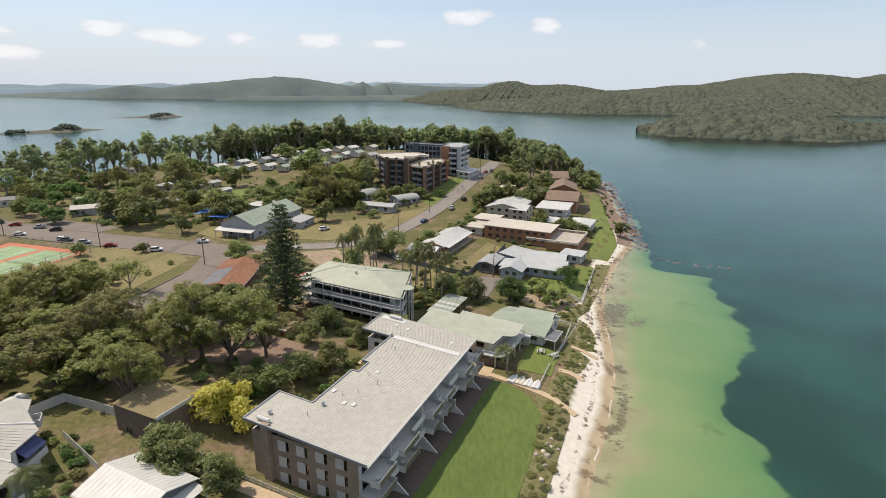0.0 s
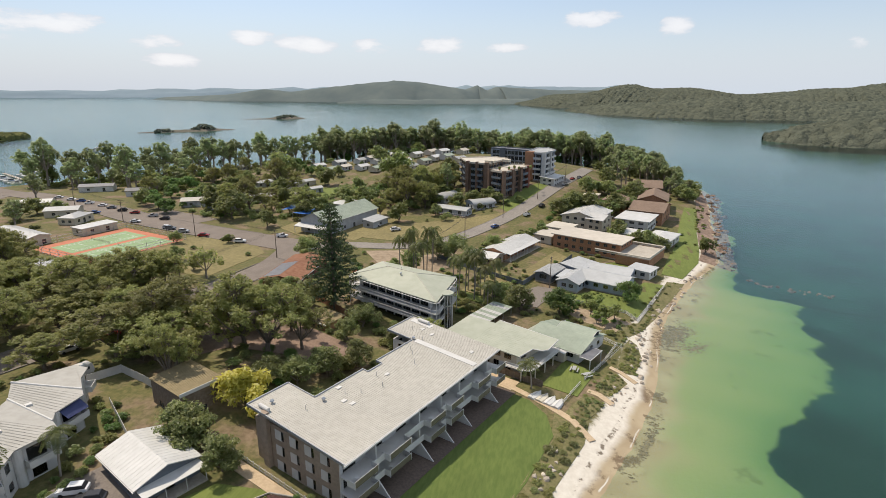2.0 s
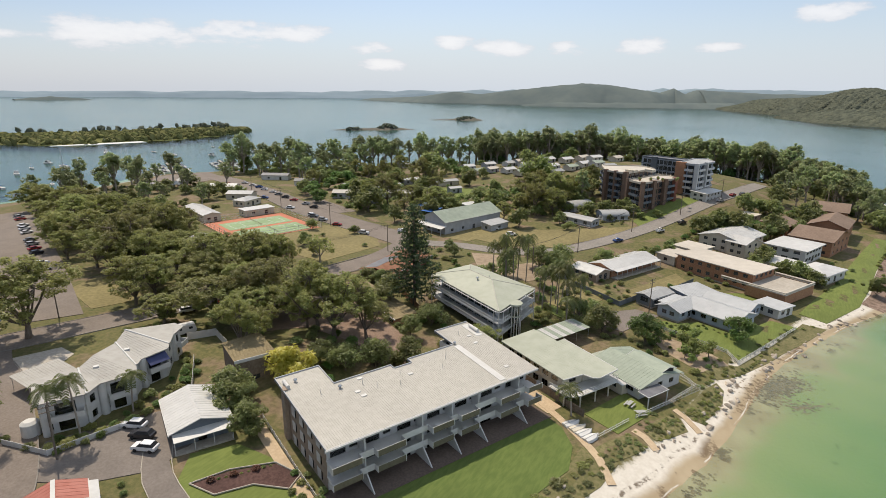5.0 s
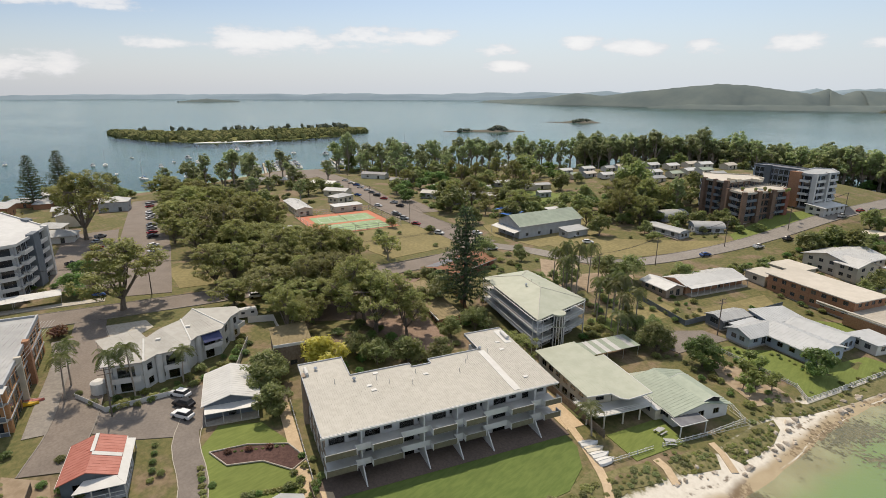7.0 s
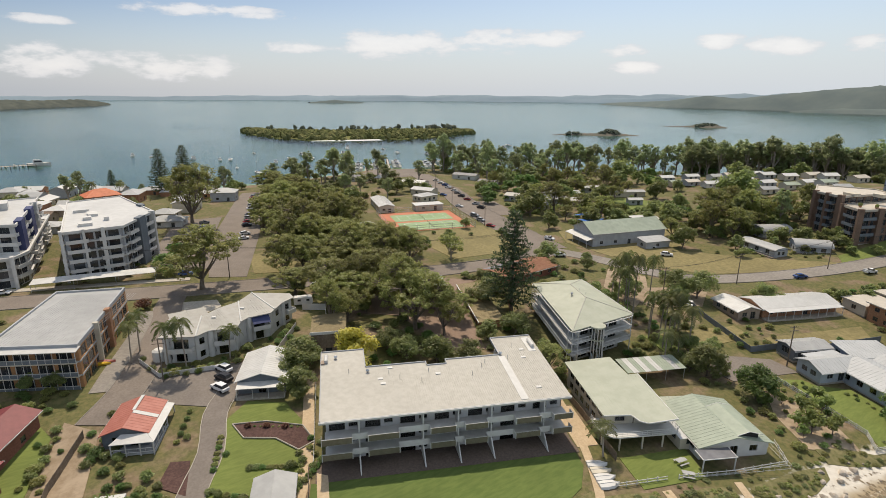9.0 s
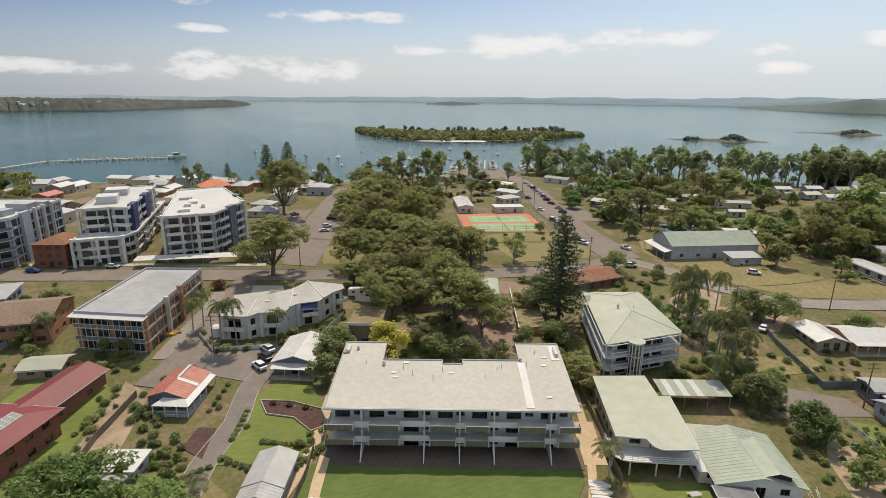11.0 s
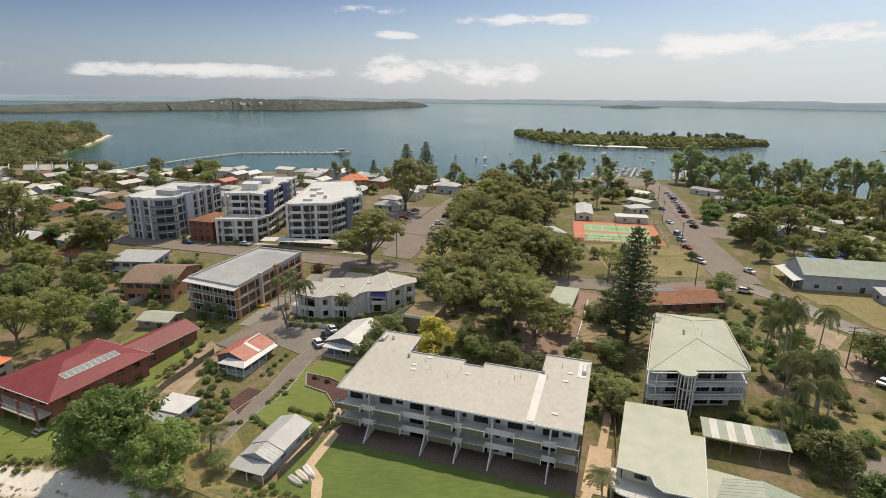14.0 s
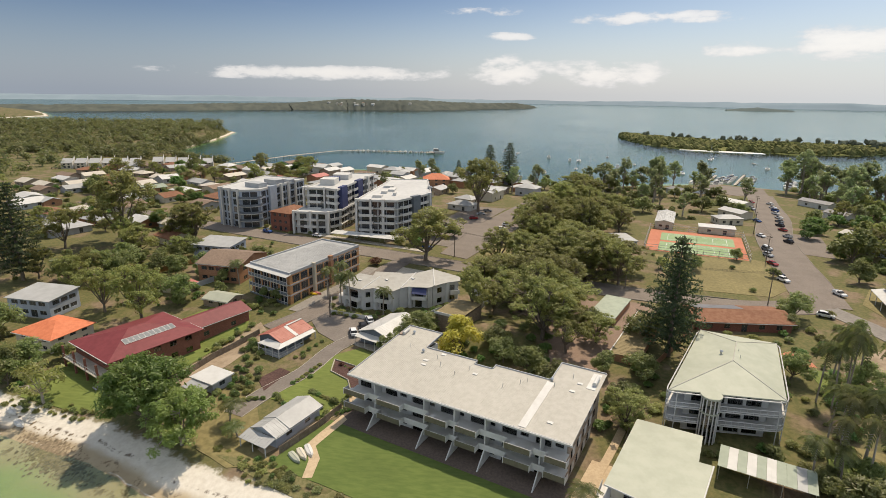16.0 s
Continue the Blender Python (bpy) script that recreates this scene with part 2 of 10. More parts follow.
def canopy_mat(name, dark, light, size):
    """Unbroken forest seen from far off: rounded crowns, lit tops and shaded gaps put into colour and relief."""
    m = bpy.data.materials.new(name)
    m.use_nodes = True
    k = Nodes(m.node_tree)
    b_s = m.node_tree.nodes["Principled BSDF"]
    pos = k.n("ShaderNodeNewGeometry").outputs["Position"]
    cell = k.n("ShaderNodeTexVoronoi", {"Vector": pos, "Scale": 1.0 / size})
    fine, broad = k.noise(pos, 2.4 / size, 4.0, 0.65), k.noise(pos, 0.006, 3.0, 0.55)
    hue = k.n("ShaderNodeSeparateColor", {0: cell.outputs["Color"]}).outputs[0]
    col = k.mix(k.math("ADD", k.math("MULTIPLY", hue, 0.6), k.math("MULTIPLY", fine, 0.4)), dark, light)
    col = k.mix(k.math("MULTIPLY", k.step(broad, 0.4, 0.65), 0.4), col, tuple(v * 0.75 for v in light))
    m.node_tree.links.new(col, b_s.inputs["Base Color"])
    b_s.inputs["Roughness"].default_value, b_s.inputs["Specular IOR Level"].default_value = 1.0, 0.0
    high = k.math("ADD", k.math("SUBTRACT", 1.0, cell.outputs["Distance"]), k.math("MULTIPLY", fine, 0.7))
    bn = k.n("ShaderNodeBump", {"Strength": 0.9, "Distance": size * 0.55, "Height": high})
    m.node_tree.links.new(bn.outputs[0], b_s.inputs["Normal"])
    return m


M = {
    # greens greyed towards blue: haze over the bay is mixed into the colour
    "hazy_hill_forest": canopy_mat("hazy_hill_forest", (0.068, 0.079, 0.064), (0.142, 0.151, 0.112), 11.0),
    "ground": ground_mat(), "water": water_mat(), "glass": glass_mat("glass", (0.58, 0.62, 0.62)), "glass_far": far_glass(),
    "pool": mat("pool", (0.05, 0.32, 0.28), (0.07, 0.38, 0.33), 0.8, 0.1),
    "asphalt": mat("asphalt", (0.165, 0.135, 0.112), (0.215, 0.18, 0.15), 2.0, 0.9, 0.2),
    "drive": mat("drive", (0.165, 0.14, 0.12), (0.21, 0.18, 0.155), 2.0, 0.9, 0.2),
    "concrete": mat("concrete", (0.36, 0.324, 0.27), (0.45, 0.405, 0.342), 1.5, 0.9, 0.2),
    "pave": mat("pave", (0.44, 0.33, 0.21), (0.53, 0.41, 0.27), 2.0, 0.9, 0.2),
    "brickpave": mat("brickpave", (0.20, 0.135, 0.10), (0.27, 0.19, 0.14), 2.5, 0.9, 0.2),
    "dirt": mat("dirt", (0.25, 0.185, 0.12), (0.36, 0.28, 0.195), 0.6, 0.95, 0.3),
    "lawn": mat("lawn", (0.12, 0.152, 0.03), (0.16, 0.195, 0.044), 1.2, 0.9, 0.4, stretch=(1.6, 0.35, 1)),
    "lush": mat("lush", (0.0808, 0.119, 0.0228), (0.114, 0.152, 0.0342), 1.2, 0.9, 0.4, stretch=(1.6, 0.35, 1)),
    "dusty": mat("dusty", (0.20, 0.178, 0.155), (0.27, 0.242, 0.21), 1.2, 0.9, 0.2),
    "scrub": mat("scrub", (0.115, 0.115, 0.04), (0.21, 0.18, 0.085), 1.4, 0.95, 0.6),
    "drygrass": mat("drygrass", (0.165, 0.14, 0.058), (0.25, 0.205, 0.09), 0.9, 0.95, 0.4),
    "mulch": mat("mulch", (0.06, 0.03, 0.025), (0.11, 0.06, 0.05), 2.0, 0.95, 0.5),
    # brown paving darkened to stand in for the shade under the balconies
    "shaded_pave": mat("shaded_pave", (0.105, 0.078, 0.062), (0.15, 0.112, 0.09), 2.2, 0.9, 0.3),
    "seagrass": mat("seagrass", (0.19, 0.145, 0.09), (0.275, 0.21, 0.135), 1.6, 0.95, 0.5, island=0.3),
    "court_red": mat("court_red", (0.44, 0.155, 0.085), (0.50, 0.19, 0.115), 0.8, 0.9),
    "court_green": mat("court_green", (0.23, 0.32, 0.165), (0.275, 0.365, 0.20), 0.8, 0.9),
    "line": mat("line", (0.675, 0.666, 0.63), (0.72, 0.72, 0.684), 2.0, 0.8),
    "olive": mat("olive", (0.13, 0.115, 0.075), (0.17, 0.15, 0.10), 1.5, 0.6),
    "roof_stone": mat("roof_stone", (0.41, 0.387, 0.338), (0.468, 0.446, 0.396), 0.9, 0.75, large=0.15),
    "roof_ash": mat("roof_ash", (0.34, 0.325, 0.29), (0.40, 0.385, 0.35), 0.6, 0.7, large=0.2),
    "roof_green": mat("roof_green", (0.34, 0.355, 0.275), (0.40, 0.41, 0.325), 0.35, 0.6),
    "roof_sage": mat("roof_sage", (0.27, 0.31, 0.24), (0.33, 0.37, 0.29), 0.5, 0.6),
    "roof_white": mat("roof_white", (0.499, 0.49, 0.464), (0.568, 0.559, 0.533), 0.5, 0.5),
    "roof_faded_red": mat("roof_faded_red", (0.36, 0.12, 0.085), (0.42, 0.16, 0.12), 0.6, 0.6),
    "roof_pale": mat("roof_pale", (0.40, 0.405, 0.40), (0.46, 0.465, 0.46), 0.4, 0.5),
    "roof_grey": mat("roof_grey", (0.331, 0.331, 0.322), (0.396, 0.396, 0.386), 0.4, 0.55),
    "roof_dark": mat("roof_dark", (0.12, 0.12, 0.13), (0.17, 0.17, 0.18), 0.6, 0.6),
    "roof_beige": mat("roof_beige", (0.47, 0.425, 0.355), (0.54, 0.49, 0.415), 0.4, 0.7),
    "roof_brown": mat("roof_brown", (0.175, 0.12, 0.086), (0.24, 0.17, 0.122), 1.5, 0.85, 0.3),
    "roof_rust": mat("roof_rust", (0.20, 0.085, 0.045), (0.26, 0.13, 0.075), 0.8, 0.9, 0.3),
    "roof_tan": mat("roof_tan", (0.21, 0.165, 0.085), (0.26, 0.205, 0.11), 0.8, 0.85, 0.2),
    "roof_maroon": mat("roof_maroon", (0.16, 0.028, 0.03), (0.20, 0.04, 0.042), 0.8, 0.6),
    "roof_red": mat("roof_red", (0.38, 0.115, 0.092), (0.46, 0.165, 0.135), 0.6, 0.6),
    "roof_orange": mat("roof_orange", (0.52, 0.145, 0.06), (0.61, 0.19, 0.085), 1.0, 0.7),
    "white": mat("white", (0.53, 0.516, 0.487), (0.60, 0.588, 0.56), 0.5, 0.6, large=0.2),
    "cream": mat("cream", (0.515, 0.46, 0.359), (0.58, 0.524, 0.423), 0.5, 0.7, large=0.2),
    "grey": mat("grey", (0.33, 0.34, 0.35), (0.40, 0.41, 0.42), 0.5, 0.7, large=0.2),
    "bluegrey": mat("bluegrey", (0.32, 0.36, 0.42), (0.39, 0.43, 0.49), 0.5, 0.7, large=0.2),
    "navy": mat("navy", (0.035, 0.045, 0.12), (0.05, 0.06, 0.15), 0.5, 0.6, large=0.2),
    "slate": mat("slate", (0.12, 0.14, 0.16), (0.16, 0.18, 0.20), 0.5, 0.7, large=0.2),
    "taupe": mat("taupe", (0.29, 0.225, 0.17), (0.36, 0.285, 0.22), 1.5, 0.85, 0.2),
    "brick_dark": mat("brick_dark", (0.155, 0.10, 0.072), (0.215, 0.145, 0.105), 3.0, 0.9, 0.3),
    "brick": mat("brick", (0.310, 0.155, 0.086), (0.414, 0.224, 0.127), 3.0, 0.9, 0.3),
    "brick_red": mat("brick_red", (0.20, 0.075, 0.05), (0.27, 0.11, 0.075), 3.0, 0.9, 0.3),
    "brick_orange": mat("brick_orange", (0.42, 0.21, 0.09), (0.50, 0.27, 0.125), 3.0, 0.9, 0.3),
    "timber": mat("timber", (0.17, 0.13, 0.095), (0.25, 0.20, 0.15), 2.0, 0.9, 0.3, rnd=0.2),
    "pole": mat("pole", (0.12, 0.095, 0.075), (0.18, 0.15, 0.12), 2.0, 0.9, 0.3),
    "metal": mat("metal", (0.45, 0.46, 0.47), (0.55, 0.56, 0.57), 2.0, 0.4, metal=0.7),
    "dark": mat("dark", (0.02, 0.02, 0.022), (0.035, 0.035, 0.037), 2.0, 0.7),
    "rubber": mat("rubber", (0.015, 0.015, 0.015), (0.025, 0.025, 0.025), 4.0, 0.85),
    # cells coloured light grey to paint in the sky they reflect
    "solar": mat("solar", (0.20, 0.205, 0.20), (0.25, 0.255, 0.25), 1.0, 0.3),
    "curtain": mat("curtain", (0.55, 0.53, 0.48), (0.66, 0.63, 0.58), 4.0, 0.9, stretch=(6, 6, 0.3)),
    "sail_blue": mat("sail_blue", (0.03, 0.13, 0.42), (0.045, 0.17, 0.5), 0.8, 0.7),
    "bark": mat("bark", (0.12, 0.095, 0.07), (0.22, 0.18, 0.14), 1.2, 0.95, 0.5, stretch=(2, 2, 0.4)),
    "bark_pale": mat("bark_pale", (0.26, 0.22, 0.175), (0.36, 0.32, 0.27), 1.0, 0.95, 0.4, stretch=(2, 2, 0.4)),
    "rock": mat("rock", (0.12, 0.082, 0.058), (0.26, 0.185, 0.14), 0.7, 0.95, 0.6, rnd=0.3),
    "rock_dark": mat("rock_dark", (0.09, 0.085, 0.065), (0.17, 0.15, 0.115), 0.3, 0.95, 0.6),
    "rock_pale": mat("rock_pale", (0.30, 0.25, 0.20), (0.50, 0.44, 0.36), 0.7, 0.95, 0.6, rnd=0.3),
    "leaf_gum": leaf_mat("leaf_gum", (0.205, 0.228, 0.066), (0.37, 0.385, 0.122), (0.325, 0.31, 0.095)),
    # greyer and bluer than the park gums: distance haze in the leaf colour
    "leaf_belt": leaf_mat("leaf_belt", (0.235, 0.29, 0.125), (0.40, 0.455, 0.215), (0.345, 0.375, 0.18)),
    "leaf_dark": leaf_mat("leaf_dark", (0.172, 0.217, 0.072), (0.307, 0.352, 0.121), (0.268, 0.279, 0.095)),
    "leaf_green": leaf_mat("leaf_green", (0.097, 0.182, 0.046), (0.203, 0.325, 0.080), (0.182, 0.237, 0.063)),
    "leaf_lime": leaf_mat("leaf_lime", (0.182, 0.245, 0.057), (0.308, 0.370, 0.114), (0.285, 0.296, 0.08)),
    "leaf_deep": leaf_mat("leaf_deep", (0.120, 0.215, 0.048), (0.235, 0.36, 0.086), (0.195, 0.27, 0.06)),
    "leaf_wood": leaf_mat("leaf_wood", (0.135, 0.165, 0.06), (0.22, 0.245, 0.095), (0.215, 0.21, 0.075)),
    "leaf_yellow": leaf_mat("leaf_yellow", (0.50, 0.42, 0.07), (0.68, 0.57, 0.13), (0.50, 0.44, 0.09), 0.05),
    "leaf_pine": leaf_mat("leaf_pine", (0.051, 0.077, 0.033), (0.100, 0.131, 0.055), (0.064, 0.091, 0.036), 0.1),
    "leaf_palm": leaf_mat("leaf_palm", (0.097, 0.131, 0.034), (0.188, 0.217, 0.066), (0.171, 0.165, 0.051), 0.171),
    "leaf_russet": leaf_mat("leaf_russet", (0.143, 0.0495, 0.033), (0.242, 0.0935, 0.055), (0.143, 0.088, 0.033), 0.1),
    "leaf_dune": leaf_mat("leaf_dune", (0.15, 0.19, 0.06), (0.29, 0.32, 0.12), (0.27, 0.27, 0.10)),
    # lifted and blued a little to paint in the haze of distance
    "forest": mat("forest", (0.095, 0.108, 0.078), (0.145, 0.155, 0.112), 0.045, 1.0, large=0.25, island=0.16, spec=0.0),
    # grey-green instead of leaf green, with the haze across the bay in it
    "hazy_west_forest": mat("hazy_west_forest", (0.085, 0.095, 0.085), (0.12, 0.128, 0.108), 0.03, 1.0, island=0.08, spec=0.0),
    "mangrove": mat("mangrove", (0.12, 0.13, 0.05), (0.19, 0.18, 0.08), 0.08, 1.0, island=0.2, spec=0.0),
    # greyed and blued throughout: the haze of distance is in this forest colour
    "hazy_far_forest": mat("hazy_far_forest", (0.125, 0.152, 0.15), (0.155, 0.18, 0.168), 0.012, 1.0, island=0.04, spec=0.0),
    # pale blue in place of land colour, painting haze over the farthest shore
    "haze_blue": mat("haze_blue", (0.22, 0.28, 0.32), (0.25, 0.31, 0.35), 0.006, 1.0, spec=0.0),
}
for i, c in enumerate(((0.72, 0.72, 0.72), (0.40, 0.41, 0.42), (0.03, 0.03, 0.035), (0.30, 0.03, 0.03), (0.04, 0.09, 0.25), (0.16, 0.17, 0.18))):
    M[f"car{i}"] = mat(f"car_paint_{i}", c, tuple(v * 0.92 for v in c), 1.0, 0.25, large=0.05)
M["car_yellow"] = mat("car_yellow", (0.70, 0.42, 0.02), (0.66, 0.40, 0.03), 1.0, 0.3, large=0.05)


# ---- building blocks ----
def mesh_of(bm, name, material):
    me = bpy.data.meshes.new(name)
    bm.to_mesh(me)
    bm.free()
    me.materials.append(M[material])
    return me


def part(name, bm, material, parent, label="", m=None):
    """Links a bmesh, or a mesh that is shared, as one part of a thing."""
    me = bm if isinstance(bm, bpy.types.Mesh) else mesh_of(bm, name, material)
    ob = new(name, me)
    ob.parent = parent
    if m is not None:
        ob.matrix_basis = m
    return tagged(ob, label) if label else ob


def thing(name, m, label, category, group="", kind=""):
    ob = new(name)
    ob.matrix_basis = m
    ob.empty_display_size = 0.5
    return tagged(ob, label, category, group, kind)


def setting(name, bm, material, label, category="ground"):
    me = bm if isinstance(bm, bpy.types.Mesh) else mesh_of(bm, name, material)
    return tagged(new(name, me), label, category, "", "structure")


def box(bm, x0, y0, z0, x1, y1, z1, m=None):
    v = [bm.verts.new((x, y, z)) for z in (z0, z1) for y in (y0, y1) for x in (x0, x1)]
    for f in ((0, 2, 3, 1), (4, 5, 7, 6), (0, 1, 5, 4), (2, 6, 7, 3), (0, 4, 6, 2), (1, 3, 7, 5)):
        bm.faces.new([v[i] for i in f])
    if m is not None:
        for q in v:
            q.co = m @ q.co
    return v


def tube(bm, p0, p1, r0, r1, n=6):
    p0, p1 = Vector(p0), Vector(p1)
    q = (p1 - p0).to_track_quat("Z", "Y")
    rings = []
    for p, r in ((p0, r0), (p1, r1)):
        rings.append([bm.verts.new(p + q @ Vector((r * math.cos(2 * math.pi * i / n), r * math.sin(2 * math.pi * i / n), 0))) for i in range(n)])
    for i in range(n):
        bm.faces.new((rings[0][i], rings[0][(i + 1) % n], rings[1][(i + 1) % n], rings[1][i]))
    bm.faces.new(rings[0][::-1])
    bm.faces.new(rings[1])


def slab(bm, verts, faces, th):
    """A sheet of that thickness from its upper faces."""
    top = [bm.verts.new(v) for v in verts]
    low = [bm.verts.new((v[0], v[1], v[2] - th)) for v in verts]
    edges = {}
    for f in faces:
        bm.faces.new([top[i] for i in f])
        bm.faces.new([low[i] for i in reversed(f)])
        for i, a in enumerate(f):
            edges[(a, f[(i + 1) % len(f)])] = True
    for a, b in edges:
        if (b, a) not in edges:
            bm.faces.new((top[a], low[a], low[b], top[b]))


def ribs(bm, a, b, c, d, step=0.75, w=0.06, h=0.028):
    """Standing seams from the line a-b to the line d-c."""
    a, b, c, d = Vector(a), Vector(b), Vector(c), Vector(d)
    n = max(2, int((b - a).length / step))
    up = Vector((0, 0, h))
    for i in range(n + 1):
        f = i / n
        p, q = a.lerp(b, f), d.lerp(c, f)
        e = (b - a).normalized() * w
        if i == n:
            p, q = p - e, q - e
        v = [bm.verts.new(s) for s in (p, p + e, q + e, q, p + up, p + e + up, q + e + up, q + up)]
        for fc in ((4, 5, 6, 7), (0, 1, 5, 4), (1, 2, 6, 5), (2, 3, 7, 6), (3, 0, 4, 7)):
            bm.faces.new([v[j] for j in fc])

# ---- land and water ----
COAST = [
    (-30, -300), (-14, -60), (-4, -22), (2.3, -0.7), (5, 16), (9.4, 28.8), (13.6, 38.1), (17.5, 55), (21.9, 73.2), (26.6, 84.7), (32.0, 97.5), (37.0, 112.7), (40.0, 127), (42.8, 146),
    (46.8, 161), (53, 178), (60.4, 195), (69, 211), (75, 222), (77, 238), (80, 254), (84, 275), (88, 300), (93, 322), (97, 352), (101, 390), (98, 425), (84, 456), (50, 478), (0, 488),
    (-60, 482), (-130, 466), (-200, 444), (-244, 420),
]
COAST += [
    (-268, 372), (-300, 330), (-335, 296), (-362, 250), (-345, 200), (-330, 150), (-331, 100), (-337, 66), (-365, 20), (-375, -10), (-378, -60), (-378, -118), (-389, -165),
    (-420, -232), (-468, -276), (-518, -288), (-640, -322), (-745, -362), (-765, -420), (-725, -560), (-700, -700), (-950, -950), (-1400, -1300), (-1500, -2500), (0, -2500),
]


def inland(x, y):
    """Metres from the waterline: above nought on the land, below it in the sea."""
    x, y = np.asarray(x, float), np.asarray(y, float)
    best, odd = np.full(x.shape, 1e18), np.zeros(x.shape, bool)
    for (ax, ay), (bx, by) in zip(COAST, COAST[1:] + COAST[:1]):
        dx, dy = bx - ax, by - ay
        f = np.clip(((x - ax) * dx + (y - ay) * dy) / (dx * dx + dy * dy), 0, 1)
        best = np.minimum(best, (x - ax - f * dx) ** 2 + (y - ay - f * dy) ** 2)
        cross = (ay > y) != (by > y)
        odd ^= cross & (x < (bx - ax) * (y - ay) / (by - ay + 1e-12) + ax)
    return np.where(odd, 1, -1) * np.sqrt(best)


def height(x, y):
    x, y = np.asarray(x, float), np.asarray(y, float)
    d = inland(x, y)
    wob = 1.6 * np.sin(x * 0.21 + 1.3) * np.sin(y * 0.17) + 2.6 * np.sin(x * 0.083 + y * 0.051) + 1.1 * np.sin(y * 0.43 + x * 0.11)
    d = np.where(d < 0, d + wob * np.clip(-d / 12, 0, 1) * 1.3, d)
    d = np.where(d > 0, d * (1 + 14.0 * np.clip((-x - 400) / 40, 0, 1)), d)
    # steep shore round the rocky point and the far coasts, a wide shelf off the beach
    steep = 1 + 5.0 * np.clip((y - 186) / 44, 0, 1) * np.clip((x + 60) / 40, 0, 1) + 0.8 * np.clip((-x - 100) / 60, 0, 1) + 3.0 * np.clip((-x - 400) / 40, 0, 1)
    d = np.where(d < 0, d * steep * (1 + 0.34 * np.clip((124 - y) / 16, 0, 1) * np.clip((x + 30) / 30, 0, 1)), d)
    z = np.interp(d, [-600, -75, -46, -37, -31, -10, 0, 3, 7.5, 10.5, 40, 75, 120], [-7, -5, -3.4, -2.2, -1.35, -0.75, 0.0, 0.5, 1.5, 2.1, 2.3, 4.2, 4.4])
    on = np.clip(d / 45, 0, 1)
    z = z + on * 9.0 * np.exp(-((x + 14) ** 2 + (y - 335) ** 2) / (2 * 44.0**2))
    z = z + on * 12.0 * np.exp(-((x + 66) ** 2 / (2 * 68.0**2) + (y - 405) ** 2 / (2 * 38.0**2)))
    z = z + 3.2 * np.exp(-((x + 49) ** 2 + (y - 91) ** 2) / (2 * 8.0**2))
    z = z + np.clip(d / 90, 0, 1) * 9.0 * np.clip((-x - 430) / 150, 0, 1)
    return z


def H(x, y):
    return float(height(x, y))


def build_ground():
    def axis(lo, hi, step, far):
        mid = list(np.arange(lo, hi + 0.1, step))
        low, high, g = [], [], step
        p, q = lo, hi
        while p > -far:
            g *= 1.22
            p -= g
            low.append(max(p, -far))
        g = step
        while q < far:
            g *= 1.22
            q += g
            high.append(min(q, far))
        return np.array(low[::-1] + mid + high)

    xs, ys = axis(-410, 130, 2.5, 4980), axis(-250, 500, 2.5, 4980)
    gx, gy = np.meshgrid(xs, ys)
    gz = height(gx, gy)
    nx, ny = len(xs), len(ys)
    idx = np.arange(nx * ny).reshape(ny, nx)
    quads = np.stack([idx[:-1, :-1], idx[:-1, 1:], idx[1:, 1:], idx[1:, :-1]], -1).reshape(-1, 4)
    me = bpy.data.meshes.new("ground")
    me.from_pydata(np.stack([gx, gy, gz], -1).reshape(-1, 3).tolist(), [], quads.tolist())
    me.materials.append(M["ground"])
    for p in me.polygons:
        p.use_smooth = True
    setting("ground", me, "ground", "sandy coastal land with rough grass sloping under the sea")
    bm = bmesh.new()
    v = [bm.verts.new((x, y, 0.0)) for x, y in ((-4980, -4980), (4980, -4980), (4980, 4980), (-4980, 4980))]
    bm.faces.new(v)
    ob = setting("water", bm, "water", "clear calm bay water, green over sand and dark over weed", "water")
    ob.visible_shadow = False


build_ground()


KEEP = []


def drape(name, poly, material, off, label, category="ground", parent=None):
    """A thin layer of that outline, lying on the land."""
    KEEP.append(poly)
    bm = bmesh.new()
    bm.faces.new([bm.verts.new((x, y, 0)) for x, y in poly])
    for ax in (0, 1):
        lo, hi = min(p[ax] for p in poly), max(p[ax] for p in poly)
        c = math.ceil(lo / 4) * 4
        while c < hi:
            co, no = (c if ax == 0 else 0, c if ax == 1 else 0, 0), (1 - ax, ax, 0)
            bmesh.ops.bisect_plane(bm, geom=bm.verts[:] + bm.edges[:] + bm.faces[:], plane_co=co, plane_no=no)
            c += 4
    bmesh.ops.triangulate(bm, faces=bm.faces[:])
    bm.normal_update()
    for f in bm.faces:
        if f.normal.z < 0:
            f.normal_flip()
    z = height([v.co.x for v in bm.verts], [v.co.y for v in bm.verts])
    for v, q in zip(bm.verts, z):
        v.co.z = q + off
    rim = [e for e in bm.edges if e.is_boundary]
    out = bmesh.ops.extrude_edge_only(bm, edges=rim)
    for v in out["geom"]:
        if isinstance(v, bmesh.types.BMVert):
            v.co.z -= off + 0.25
    if parent:
        return part(name, bm, material, parent, label)
    return setting(name, bm, material, label, category)


